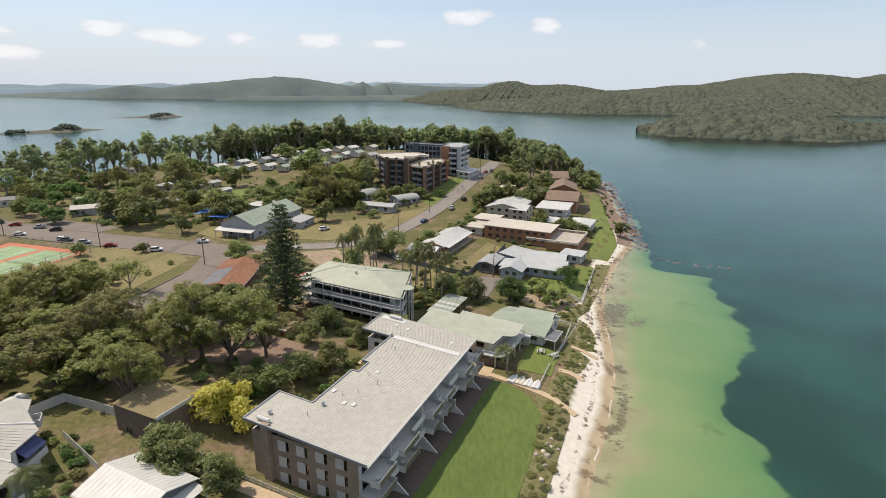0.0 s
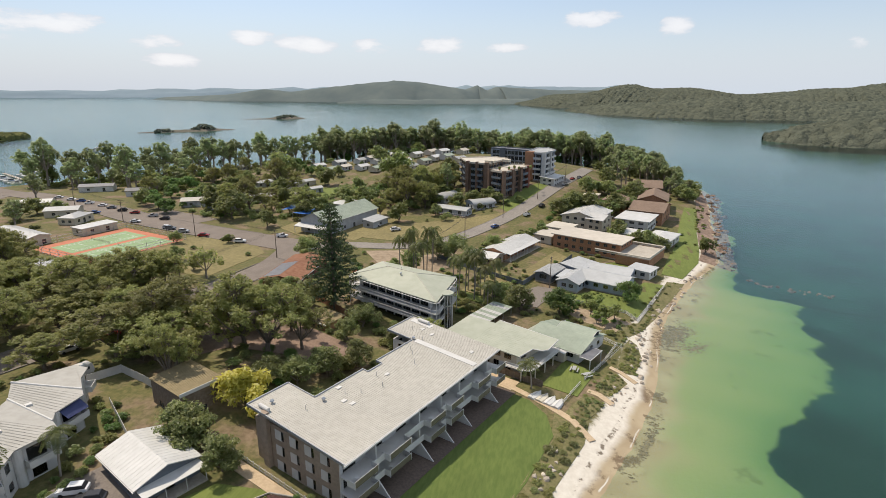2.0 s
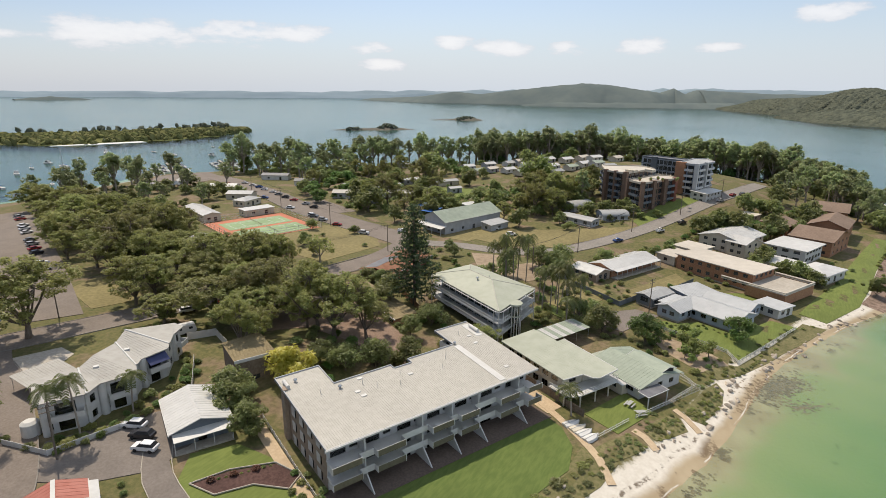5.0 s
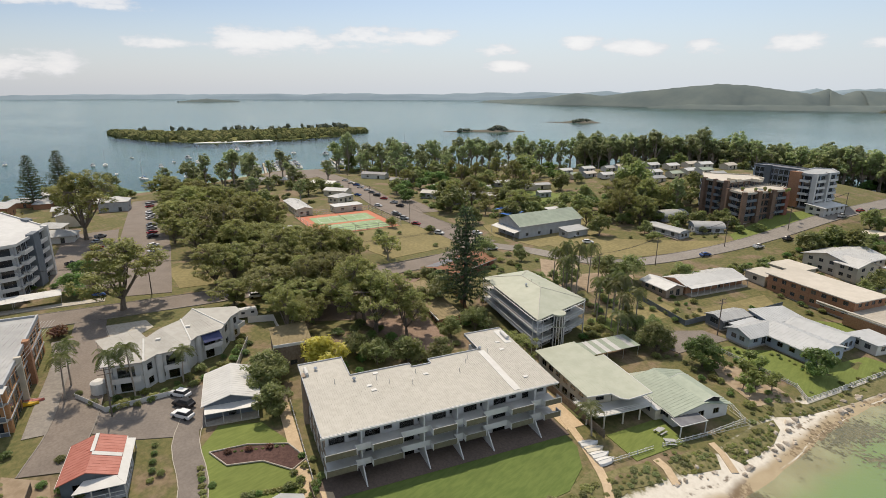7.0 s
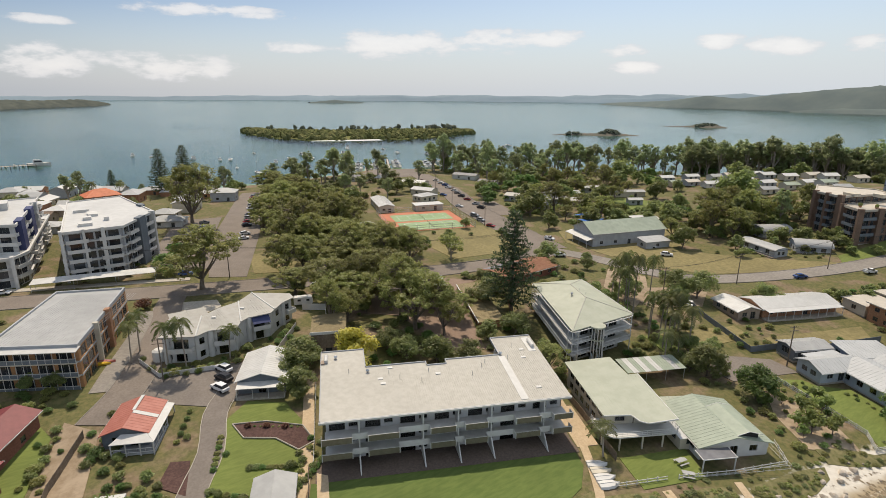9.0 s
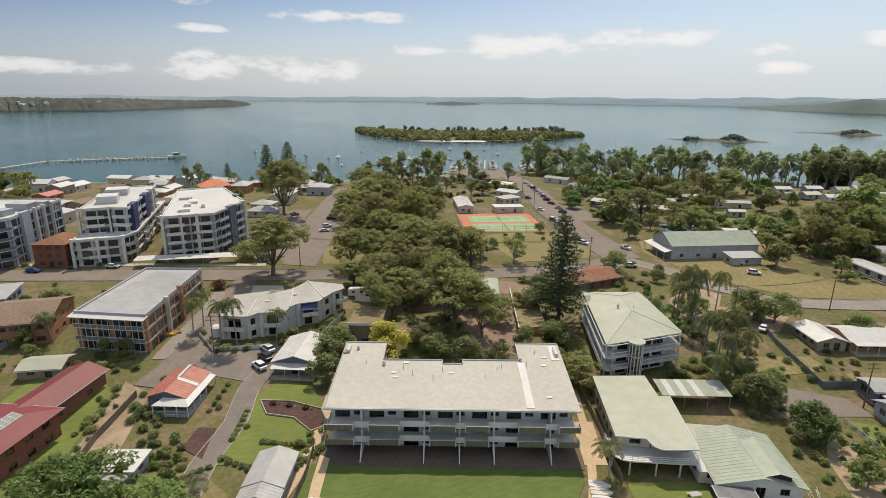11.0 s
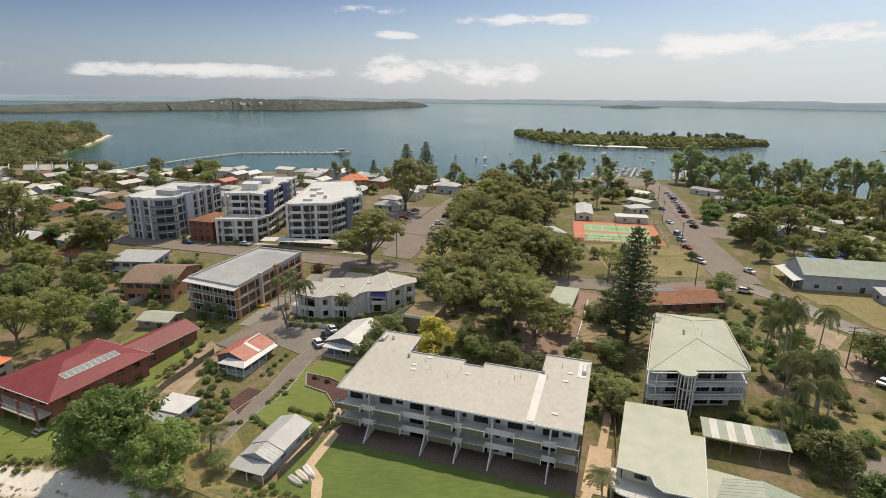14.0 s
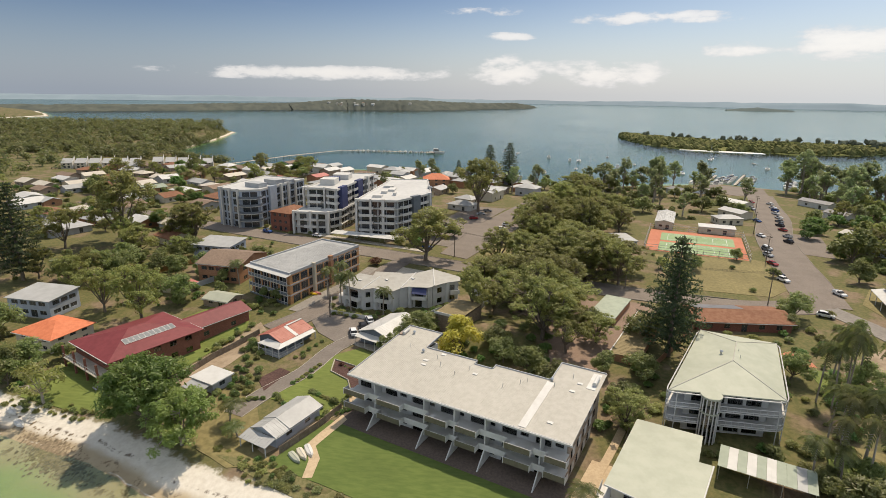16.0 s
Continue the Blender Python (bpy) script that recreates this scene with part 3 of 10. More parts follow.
def smooth(pts, step=3.0):
    """Points along a smooth curve through pts."""
    p = [Vector((*q, 0)) for q in pts]
    p = [2 * p[0] - p[1]] + p + [2 * p[-1] - p[-2]]
    out = []
    for i in range(1, len(p) - 2):
        n = max(1, int((p[i + 1] - p[i]).length / step))
        for j in range(n):
            t = j / n
            a, b, c, d = p[i - 1], p[i], p[i + 1], p[i + 2]
            out.append(0.5 * (2 * b + (c - a) * t + (2 * a - 5 * b + 4 * c - d) * t * t + (3 * b - a - 3 * c + d) * t**3))
    return out + [p[-2]]


def strip(name, pts, width, material, off, label, category="road", side=0.0, deep=0.25):
    """A band along a curve: a road, a path or a kerb."""
    c = smooth(pts)
    n = max(2, int(width / 2.5) + 1)
    rows = []
    for i, p in enumerate(c):
        t = (c[min(i + 1, len(c) - 1)] - c[max(i - 1, 0)]).normalized()
        no = Vector((-t.y, t.x, 0))
        rows.append([p + no * (side + width * (j / (n - 1) - 0.5)) for j in range(n)])
    z = height([[q.x for q in r] for r in rows], [[q.y for q in r] for r in rows])
    bm = bmesh.new()
    top = [[bm.verts.new((q.x, q.y, z[i][j] + off)) for j, q in enumerate(r)] for i, r in enumerate(rows)]
    for a, b in zip(top, top[1:]):
        for j in range(n - 1):
            bm.faces.new((a[j + 1], a[j], b[j], b[j + 1]))
    for j in (0, n - 1):
        low = [bm.verts.new((r[j].co.x, r[j].co.y, r[j].co.z - deep)) for r in top]
        for i in range(len(top) - 1):
            bm.faces.new((top[i][j], top[i + 1][j], low[i + 1], low[i]) if j == 0 else (top[i + 1][j], top[i][j], low[i], low[i + 1]))
    return setting(name, bm, material, label, category)


MAIN_ROAD = [(-190, -140), (-160, -75), (-146, -36), (-127, 18), (-112, 62), (-99, 100), (-88, 135), (-82, 165), (-86, 192)]
COURT_ROAD = [(-86, 190), (-110, 196), (-140, 203), (-175, 213), (-217, 230), (-262, 243), (-300, 256)]
HILL_ROAD = [(-84, 190), (-66, 196), (-48, 199), (-32, 208), (-17, 238), (-4, 272), (9, 312), (20, 352), (28, 395)]
SIDE_ROAD = [(-113, 57), (-101, 53), (-88, 50.5), (-60, 41), (-46, 33)]
strip("main_road", MAIN_ROAD, 11, "asphalt", 0.14, "worn brown-grey asphalt main street")
strip("court_road", COURT_ROAD, 15, "asphalt", 0.16, "wide brown-grey asphalt street with parked cars")
strip("hill_road", HILL_ROAD, 7.5, "dusty", 0.15, "pale dusty road under repair leading up the hill")
strip("side_road", SIDE_ROAD, 7.5, "asphalt", 0.17, "short asphalt lane between the flats")
strip("lane_apron", [(-100, 47.2), (-86, 44.5), (-58, 34.5)], 5.0, "dusty", 0.13, "stained concrete apron beside the brick flats", "pavement")
for nm, road, w in (("kerb_main", MAIN_ROAD[:-1], 11), ("kerb_court", COURT_ROAD[1:], 15), ("kerb_hill", HILL_ROAD[2:], 7.5), ("kerb_side", SIDE_ROAD[1:], 7.5)):
    for s in (-1, 1):
        strip(nm, road, 0.2, "dusty", 0.25, "weathered concrete kerb along the street", "kerb", s * (w / 2 + 0.1), 0.4)
strip("footpath", [(-150, -37), (-131, 17), (-116, 60)], 3.0, "concrete", 0.2, "pale concrete footpath in front of the tall flats", "pavement", 8.0)
strip("rock_shore", [(73, 217), (76.5, 230), (78.5, 246), (81.5, 264), (85.5, 287), (90, 311), (94.5, 337), (98.5, 370), (99.5, 392)], 13.5, "rock", 0.06, "reddish brown rock ledge along the point", "rock shelf")
drape("boat_yard", [(-290, 238), (-330, 222), (-345, 240), (-335, 272), (-300, 262)], "asphalt", 0.12, "asphalt yard beside the marina", "car park")
drape("reception_park", [(-150, 206), (-186, 219), (-178, 234), (-142, 222)], "asphalt", 0.1, "asphalt parking lot of the holiday park", "car park")
drape("car_park", [(-122, 68), (-116, 79), (-170, 98), (-286, 134), (-290, 120), (-176, 80)], "asphalt", 0.15, "asphalt car park beside the park trees", "car park")
drape("car_park_bay", [(-140, 52), (-132, 70), (-176, 80), (-215, 92), (-218, 72), (-172, 58)], "asphalt", 0.13, "asphalt parking bays behind the flats", "car park")
drape("park_clearing", [(-118, 82), (-112, 98), (-128, 104), (-146, 98), (-140, 86)], "drygrass", 0.1, "sunlit dry grass clearing in the park", "grass")
drape("verge_clearing", [(-50, 206), (-34, 214), (-22, 236), (-12, 262), (-30, 248), (-62, 228), (-68, 208)], "drygrass", 0.1, "bare dry grass verge beside the hill road", "grass")
drape("road_works", [(-42, 176), (-34, 190), (-24, 198), (-18, 186), (-26, 172)], "dirt", 0.12, "churned bare earth where the road is being repaired", "ground")
drape("hill_lawn", [(-8, 256), (0, 282), (8, 316), (2, 320), (-10, 300), (-16, 268)], "lawn", 0.1, "green lawn on the slope beside the hill road", "grass")
drape("point_lawn", [(57, 196), (66, 216), (70, 236), (74, 262), (80, 292), (84, 316), (78, 316), (72, 290), (66, 262), (61, 236), (54, 212), (50, 196)], "lawn", 0.1, "strip of green lawn above the rocky shore", "grass")
drape("camp_lawn", [(-165, 265), (-125, 262), (-112, 285), (-120, 312), (-160, 300)], "lawn", 0.1, "mown green lawn in the holiday park", "grass")
drape("hall_yard", [(-66, 203), (-60, 240), (-74, 262), (-100, 262), (-106, 214), (-90, 203)], "drygrass", 0.09, "dry grass yard round the hall", "grass")
drape("corner_verge", [(-96, 150), (-92, 178), (-104, 190), (-132, 193), (-137, 186), (-136, 152)], "drygrass", 0.1, "dry grass verge at the street corner", "grass")
for patch in ([(18.4, 99.5), (20.0, 97.0), (22.6, 98.6), (25.0, 102.6), (26.6, 106.2), (24.6, 108.8), (22.6, 108.0), (20.4, 104.0)], [(25.2, 111.4), (27.8, 110.2), (29.8, 112.6), (32.4, 117.4), (30.6, 120.0), (28.8, 120.6), (26.6, 116.2)], [(30.4, 123.4), (32.4, 121.6), (34.2, 122.0), (35.6, 126.6), (36.8, 132.6), (36.4, 138.0), (34.6, 140.0), (32.8, 135.0), (31.6, 129.0)], [(31.6, 143), (34.6, 141.4), (37.2, 145), (40.2, 151), (44.4, 160.5), (46.8, 167), (52, 179), (57, 192), (51, 190), (44.8, 171), (38, 152), (34, 148)]):
    drape("dune_scrub", patch, "scrub", 0.07, "sandy scrub and creeping plants above the beach", "dune")
strip("beach_path", [(23.6, 110.4), (26.0, 109.6), (28.6, 107.6)], 1.6, "pave", 0.13, "short sandy path through the dune scrub", "path")
strip("beach_path", [(28.8, 122.4), (31.4, 121.2), (34.4, 118.6)], 1.4, "pave", 0.13, "short sandy path through the dune scrub", "path")
drape("house_yard", [(22, 148), (31, 142), (37, 150), (31, 154), (22, 157), (16, 156)], "dirt", 0.06, "bare sandy yard with tufts of grass", "yard")
drape("pool_paving", [(-43.5, 161), (-49.5, 161), (-53.5, 168), (-44, 168)], "court_red", 0.1, "red-painted paving round a small pool", "patio")
drape("swimming_pool", [(-44.3, 161.6), (-48.2, 161.4), (-48.6, 163.6), (-45.0, 163.8)], "pool", 0.16, "small turquoise swimming pool", "pool")
drape("corner_dirt", [(-45, 174), (-57, 190), (-44, 194), (-34, 182), (-28, 168), (-33, 169)], "dirt", 0.1, "bare sandy earth at the road works", "ground")
drape("palm_grass", [(-43, 165), (-42, 170), (-32, 167.5), (-31, 164)], "lawn", 0.1, "narrow green lawn under palms", "grass")
drape("palm_strip", [(-15, 155), (-14, 160), (-4, 156.5), (-5, 152)], "lawn", 0.13, "narrow green lawn under palms", "grass")
# grounds of the beach-front flats
A_U, A_V = Vector((0.3706, 0.9288)), Vector((-0.9288, 0.3706))


def at_flats(u, v):
    p = Vector((-11.9, 65.5)) + A_U * u + A_V * v
    return (p.x, p.y)


drape("dune_bank", [at_flats(*q) for q in ((-16, -20), (-14, -22.5), (0, -23.2), (20, -22.6), (38, -22.2), (45, -20.5), (43, -14), (36, -16.5), (22, -18), (8, -18.6), (-3.2, -19.4))], "scrub", 0.07, "scrubby dune bank between lawn and sand", "dune")
drape("beach_lawn", [at_flats(*q) for q in ((-2.2, -3.8), (-3.2, -20), (8, -19.0), (22, -18.5), (36, -17), (41.5, -13), (44.2, -8), (44.4, -4.2))], "lush", 0.1, "smooth mown lawn between the flats and the beach", "grass")
# the patio colour holds the shade that the flats throw on it
drape("patio", [at_flats(*q) for q in ((-1.5, -3.9), (45.2, -4.3), (45.2, 2), (-1.5, 2))], "shaded_pave", 0.14, "brick-paved ground-floor patio with balcony shade in its colour", "patio")
strip("garden_path", [at_flats(*q) for q in ((49, 26), (48.3, 12), (47.4, 2), (46.0, -6), (44.6, -12), (42.6, -18), (40, -23))], 1.5, "pave", 0.17, "narrow pale concrete path to the beach", "path")
strip("boundary_path", [at_flats(*q) for q in ((-3.4, 32), (-3.2, 14), (-3.2, 0), (-4.5, -9), (-6.5, -18))], 2.2, "pave", 0.17, "sandy paved path along the flats", "path")
drape("side_court", [at_flats(*q) for q in ((45.4, -3), (49.5, -3), (50, 10), (46, 10))], "pave", 0.13, "sandy paved court at the corner of the flats", "patio")
drape("yard_lawn", [(-15.4, 44.5), (-22, 46.5), (-32.5, 51.5), (-39, 59.5), (-34.5, 66), (-26, 67.0), (-8.5, 60), (-6, 56), (-13, 52)], "lawn", 0.12, "curved green lawn beside the driveway", "grass")
drape("mulch_bed", [(-32.4, 55.2), (-30, 60.6), (-25.2, 66.2), (-20, 66.5), (-19, 63.5), (-24.5, 61), (-27.6, 56)], "mulch", 0.2, "dark mulched garden bed with low stone edging", "garden bed")
drape("red_bed", [(-27.6, 43.4), (-26.2, 46.4), (-17.2, 44.2), (-22, 40.6)], "mulch", 0.16, "dark red mulched garden bed", "garden bed")
strip("driveway", [(-47, 66), (-46, 58), (-38, 53), (-27, 50), (-17, 45), (-8, 42)], 4.4, "drive", 0.15, "grey curved driveway", "driveway")
drape("drive_court", [(-62, 47), (-51, 71), (-42, 67), (-40, 54), (-46, 46), (-55, 40)], "drive", 0.13, "grey asphalt parking court", "driveway")
drape("villa_pad", [(-93.5, 52.5), (-103, 55), (-99, 66), (-93, 66), (-88, 58)], "concrete", 0.12, "stained concrete pad behind the villas", "pavement")
for s in (-1, 1):
    strip("drive_edge", [(-46, 58), (-38, 53), (-27, 50), (-17, 45), (-8, 42)], 0.14, "concrete", 0.2, "thin pale edging along the driveway", "kerb", s * 2.3)
drape("dirt_track", [(-50, 28), (-43.5, 33.5), (-26, 30.5), (-12, 24), (-12, 19), (-29, 23)], "dirt", 0.11, "bare stony dirt track", "ground")
drape("red_house_lawn", [(-58, 9), (-54, 23), (-46, 26), (-30, 22.5), (-10, 18.5), (-4, 12), (-8, -6), (-16, -10)], "lawn", 0.1, "green lawn round the red brick house", "grass")
drape("brick_yard", [(-80, 134), (-72, 143), (-68, 131.5), (-40, 119), (-31, 115), (-32, 106), (-59, 106), (-68, 96), (-78, 104)], "brickpave", 0.1, "brown brick-paved yard under tall trees", "yard")
drape("cottage_lawn", [(14, 110.5), (18.5, 123), (25.5, 119), (21.5, 107.5)], "lawn", 0.12, "small fenced green lawn in front of the beach house", "grass")
drape("grey_house_lawn", [(15, 163.6), (25, 160.2), (35, 157), (38, 154.6), (44, 171), (50, 186), (43, 185), (40.2, 179), (36, 169), (26, 172.5), (21, 168), (18, 168)], "lawn", 0.1, "green lawn in front of the grey-roofed house", "grass")
drape("grey_house_drive", [(2, 164), (9, 172), (16, 171), (13, 163), (10, 154), (3, 155)], "drive", 0.13, "grey driveway in front of the garages", "driveway")
drape("white_house_lawn", [(2, 182), (13, 212), (18, 206), (10, 180)], "drygrass", 0.1, "dry grass garden beside the white-roofed house", "grass")
drape("palm_lawn", [(-14, 160), (-6, 182), (0, 180), (-4, 158)], "drygrass", 0.1, "dry grass strip under the palms", "grass")
drape("shed_path", [(-11.2, 63.8), (-4.2, 61.2), (-0.7, 60.1), (3.3, 62.2), (8.0, 62.8), (7.6, 64.4), (2.6, 64.0), (-0.7, 62.0), (-3.2, 62.9), (-9.6, 65.2)], "pave", 0.15, "pale sandy footpath past the garden shed", "path")
drape("garden_lawn", [(-15.5, 34.2), (-18.6, 41.4), (-6.8, 48.1), (0.3, 49.6), (5.5, 57.9), (7.4, 57.0), (6.2, 53.0), (7.0, 48.6), (5.0, 44.6), (3.4, 41.0), (-1.0, 37.4), (-8.6, 34.2)], "drygrass", 0.09, "rough yellow-green grass beside the garden shed", "grass")
drape("terrace_lawn", [(16, 194), (36, 206), (42, 198), (30, 190)], "lawn", 0.1, "small green lawn between the houses", "grass")


# ---- islands and hills across the water ----
def ico():
    g = (1 + 5**0.5) / 2
    v = [(-1, g, 0), (1, g, 0), (-1, -g, 0), (1, -g, 0), (0, -1, g), (0, 1, g), (0, -1, -g), (0, 1, -g), (g, 0, -1), (g, 0, 1), (-g, 0, -1), (-g, 0, 1)]
    f = [(0, 11, 5), (0, 5, 1), (0, 1, 7), (0, 7, 10), (0, 10, 11), (1, 5, 9), (5, 11, 4), (11, 10, 2), (10, 7, 6), (7, 1, 8), (3, 9, 4), (3, 4, 2), (3, 2, 6), (3, 6, 8), (3, 8, 9), (4, 9, 5), (2, 4, 11), (6, 2, 10), (8, 6, 7), (9, 8, 1)]
    return np.array(v) / 1.9, np.array(f)


def crowns(name, centres, sizes, material, parent=None, label="", category="", seed=1, tall=0.9):
    """Many rough tree crowns seen from far off, joined into one mesh."""
    r = np.random.default_rng(seed)
    v, f = ico()
    n = len(centres)
    jit = 1 + r.uniform(-0.42, 0.42, (n, 12, 1))
    pts = v[None] * jit * np.asarray(sizes)[:, None, None] * np.array([1, 1, tall]) + np.asarray(centres)[:, None, :]
    me = bpy.data.meshes.new(name)
    me.from_pydata(pts.reshape(-1, 3).tolist(), [], (f[None] + 12 * np.arange(n)[:, None, None]).reshape(-1, 3).tolist())
    me.materials.append(M[material])
    if parent:
        ob = part(name, me, material, parent)
        ob["kind"] = "stuff"
        return ob
    return tagged(new(name, me), label, category, "", "stuff")


def hills(name, spine, material, wood, n_wood, size, label, seed, tall=0.65, rag=0.08, fine=8, K=13, canopy=0.0):
    """Wooded land along a spine of (x, y, top, half width), with its foot in the water, and its trees."""
    r = np.random.default_rng(seed)
    sp = np.array(spine, float)
    s = np.linspace(0, len(sp) - 1, (len(sp) - 1) * fine + 1)
    c = np.stack([np.interp(s, range(len(sp)), sp[:, i]) for i in range(4)], 1)
    t = np.gradient(c[:, :2], axis=0)
    t /= np.linalg.norm(t, axis=1)[:, None] + 1e-9
    no = np.stack([-t[:, 1], t[:, 0]], 1)
    w = np.linspace(-1, 1, K)
    prof = np.cos(w * math.pi / 2) ** 1.15
    rough = 1 + rag * r.standard_normal((len(c), K))
    if canopy:
        # spurs and gullies under the canopy
        u = s[:, None] * 2.1 + seed
        rough = 1 + 0.10 * np.sin(u * 1.7 + w[None] * 3.0) * np.cos(w * 1.5)[None] ** 2 + 0.07 * np.sin(u * 4.3 - w[None] * 7.0) * (w[None] ** 2)
    edge = 1 + 0.12 * np.sin(s * 2.96 + seed)[:, None] + min(0.08, rag) * r.standard_normal((len(c), 1))
    xy = c[:, None, :2] + no[:, None, :] * (w[None, :, None] * c[:, None, 3:4] * edge[:, :, None])
    z = c[:, None, 2] * prof[None] * rough - 0.4 + canopy * r.uniform(0, 1, (len(c), K)) * np.clip(prof * 6, 0, 1)[None]
    pts = np.concatenate([xy, z[..., None]], -1)
    idx = np.arange(len(c) * K).reshape(len(c), K)
    quads = np.stack([idx[:-1, :-1], idx[:-1, 1:], idx[1:, 1:], idx[1:, :-1]], -1).reshape(-1, 4)
    me = bpy.data.meshes.new(name)
    me.from_pydata(pts.reshape(-1, 3).tolist(), [], quads.tolist())
    me.materials.append(M[material])
    me.polygons.foreach_set("use_smooth", [True] * len(me.polygons))
    ob = setting(name, me, material, label, "island")
    if n_wood:
        i, j = r.uniform(0, len(c) - 1.001, n_wood), r.uniform(0.7, K - 1.7, n_wood)
        a, b, fi, fj = i.astype(int), j.astype(int), (i % 1)[:, None], (j % 1)[:, None]
        p = (pts[a, b] * (1 - fi) + pts[a + 1, b] * fi) * (1 - fj) + (pts[a, b + 1] * (1 - fi) + pts[a + 1, b + 1] * fi) * fj
        sz = size * r.uniform(0.6, 1.35, n_wood)
        p[:, 2] += sz * min(0.35, 0.45 * tall)
        crowns("wood", p, sz, wood, ob, seed=seed, tall=tall)
    return ob


hills("headland", [(-204, 2560, 6, 60), (-75, 2400, 36, 160), (100, 2300, 58, 260), (239, 2250, 78, 330), (372, 2200, 64, 380), (548, 2150, 52, 420), (691, 2050, 52, 460), (860, 2000, 80, 480), (1114, 1950, 100, 480), (1375, 1900, 104, 470), (1600, 1880, 108, 470), (2000, 1800, 106, 470), (2700, 1700, 102, 470)], "hazy_hill_forest", "forest", 0, 8.0, "wooded headland rising across the bay", 3, 0.26, 0.03, 36, 70, 6.0)
hills("headland_foot", [(20, 1800, 6, 60), (170, 1640, 28, 130), (380, 1560, 40, 190), (620, 1520, 38, 170), (900, 1620, 34, 200), (1300, 1700, 40, 200)], "hazy_hill_forest", "forest", 0, 7.5, "low wooded shore under the headland", 4, 0.3, 0.03, 36, 44, 6.0)
hills("wooded_point", [(262, 822, 3, 12), (300, 815, 16, 50), (380, 800, 25, 80), (470, 795, 24, 90), (540, 800, 17, 75), (640, 830, 10, 50)], "hazy_hill_forest", "forest", 0, 3.4, "small wooded rocky point with an orange foot", 5, 0.6, 0.05, 14, 26, 7.0)
isle = hills("mangrove_island", [(-888, 272, 1, 8), (-820, 286, 3, 26), (-750, 322, 4, 56), (-708, 372, 4, 70), (-690, 430, 4.5, 66), (-690, 500, 4, 48), (-690, 550, 3, 26), (-686, 588, 1, 8)], "mangrove", "mangrove", 2600, 3.4, "low mangrove island with a narrow sand spit", 6, 1.1)
r_i = np.random.default_rng(61)
pts = [(-828, 292, 8.0), (-822, 296, 10.5), (-816, 294, 9.5)]
for a, b, n, top in (((-800, 330), (-752, 384), 8, 8.0), ((-752, 384), (-722, 470), 16, 10.5), ((-722, 470), (-700, 556), 16, 11.5), ((-716, 520), (-694, 570), 20, 9.5)):
    for k in range(n):
        f = float(r_i.uniform())
        pts.append((a[0] + (b[0] - a[0]) * f + float(r_i.normal(0, 7)), a[1] + (b[1] - a[1]) * f + float(r_i.normal(0, 4)), top * float(r_i.uniform(0.6, 1.08))))
crowns("emergent_trees", pts, r_i.uniform(2.2, 4.4, len(pts)), "forest", isle, seed=62, tall=1.2)


def islet(name, spine, mound, n, spread, top, label, seed):
    """A rocky islet: a flat rock shelf with one bushy mound."""
    ob = hills(name, spine, "rock_dark", "forest", 0, 3, label, seed, 0.6, 0.2)
    r = np.random.default_rng(seed)
    pts, size = [], []
    for _ in range(n):
        a, f = float(r.uniform(0, 6.28)), float(r.uniform()) ** 0.6
        along, across = spread[0] * f * math.cos(a), spread[1] * f * math.sin(a)
        pts.append((mound[0] + along * 0.6 - across * 0.8, mound[1] + along * 0.8 + across * 0.6, top * (1 - f * f * 0.8) * float(r.uniform(0.6, 1.0))))
        size.append(float(r.uniform(2.0, 3.6)))
    crowns("scrub", pts, size, "forest", ob, seed=seed, tall=0.9)
    return ob


islet("rock_islet", [(-600, 688, 0.7, 4), (-575, 708, 1.6, 8), (-552, 735, 3.0, 12), (-536, 752, 4.5, 14), (-518, 776, 1.8, 10), (-508, 790, 0.7, 4)], (-536, 752), 34, (17, 8), 9.5, "rocky islet with a bushy mound and sand edge", 7)
islet("rock_islet", [(-596, 686, 0.7, 3), (-575, 706, 1.6, 6), (-560, 722, 1.2, 5)], (-572, 709), 16, (16, 5), 4.0, "low rock shelf with scrub beside the islet", 17)
islet("bush_islet", [(-664, 1052, 0.5, 3), (-625, 1080, 1.5, 9), (-588, 1104, 5, 18), (-564, 1120, 3, 10), (-556, 1126, 0.5, 3)], (-588, 1104), 40, (26, 11), 8.0, "small bush-covered islet", 8)
# no haze in the air here: the far hills carry it in their colour
hills("far_range", [(-2200, 2750, 12, 110), (-1750, 2640, 30, 150), (-1545, 2640, 58, 160), (-1400, 2660, 46, 160), (-1240, 2690, 66, 180), (-1070, 2720, 84, 220), (-885, 2750, 102, 240), (-760, 2780, 96, 240), (-600, 2800, 72, 200), (-530, 2830, 62, 180), (-477, 2860, 82, 90), (-425, 2870, 56, 150), (-380, 2900, 76, 180), (-240, 2950, 68, 180), (-80, 3000, 60, 180), (200, 3050, 60, 180)], "hazy_far_forest", "hazy_far_forest", 0, 7, "range of hills beyond the bay, blue-green with painted haze", 9, 0.8, 0.01)
hills("far_range_foot", [(-1010, 2330, 5, 30), (-860, 2400, 16, 60), (-600, 2480, 18, 70), (-380, 2560, 20, 80), (-200, 2650, 22, 90)], "hazy_far_forest", "hazy_far_forest", 0, 9, "low wooded shore under the far hills", 10)
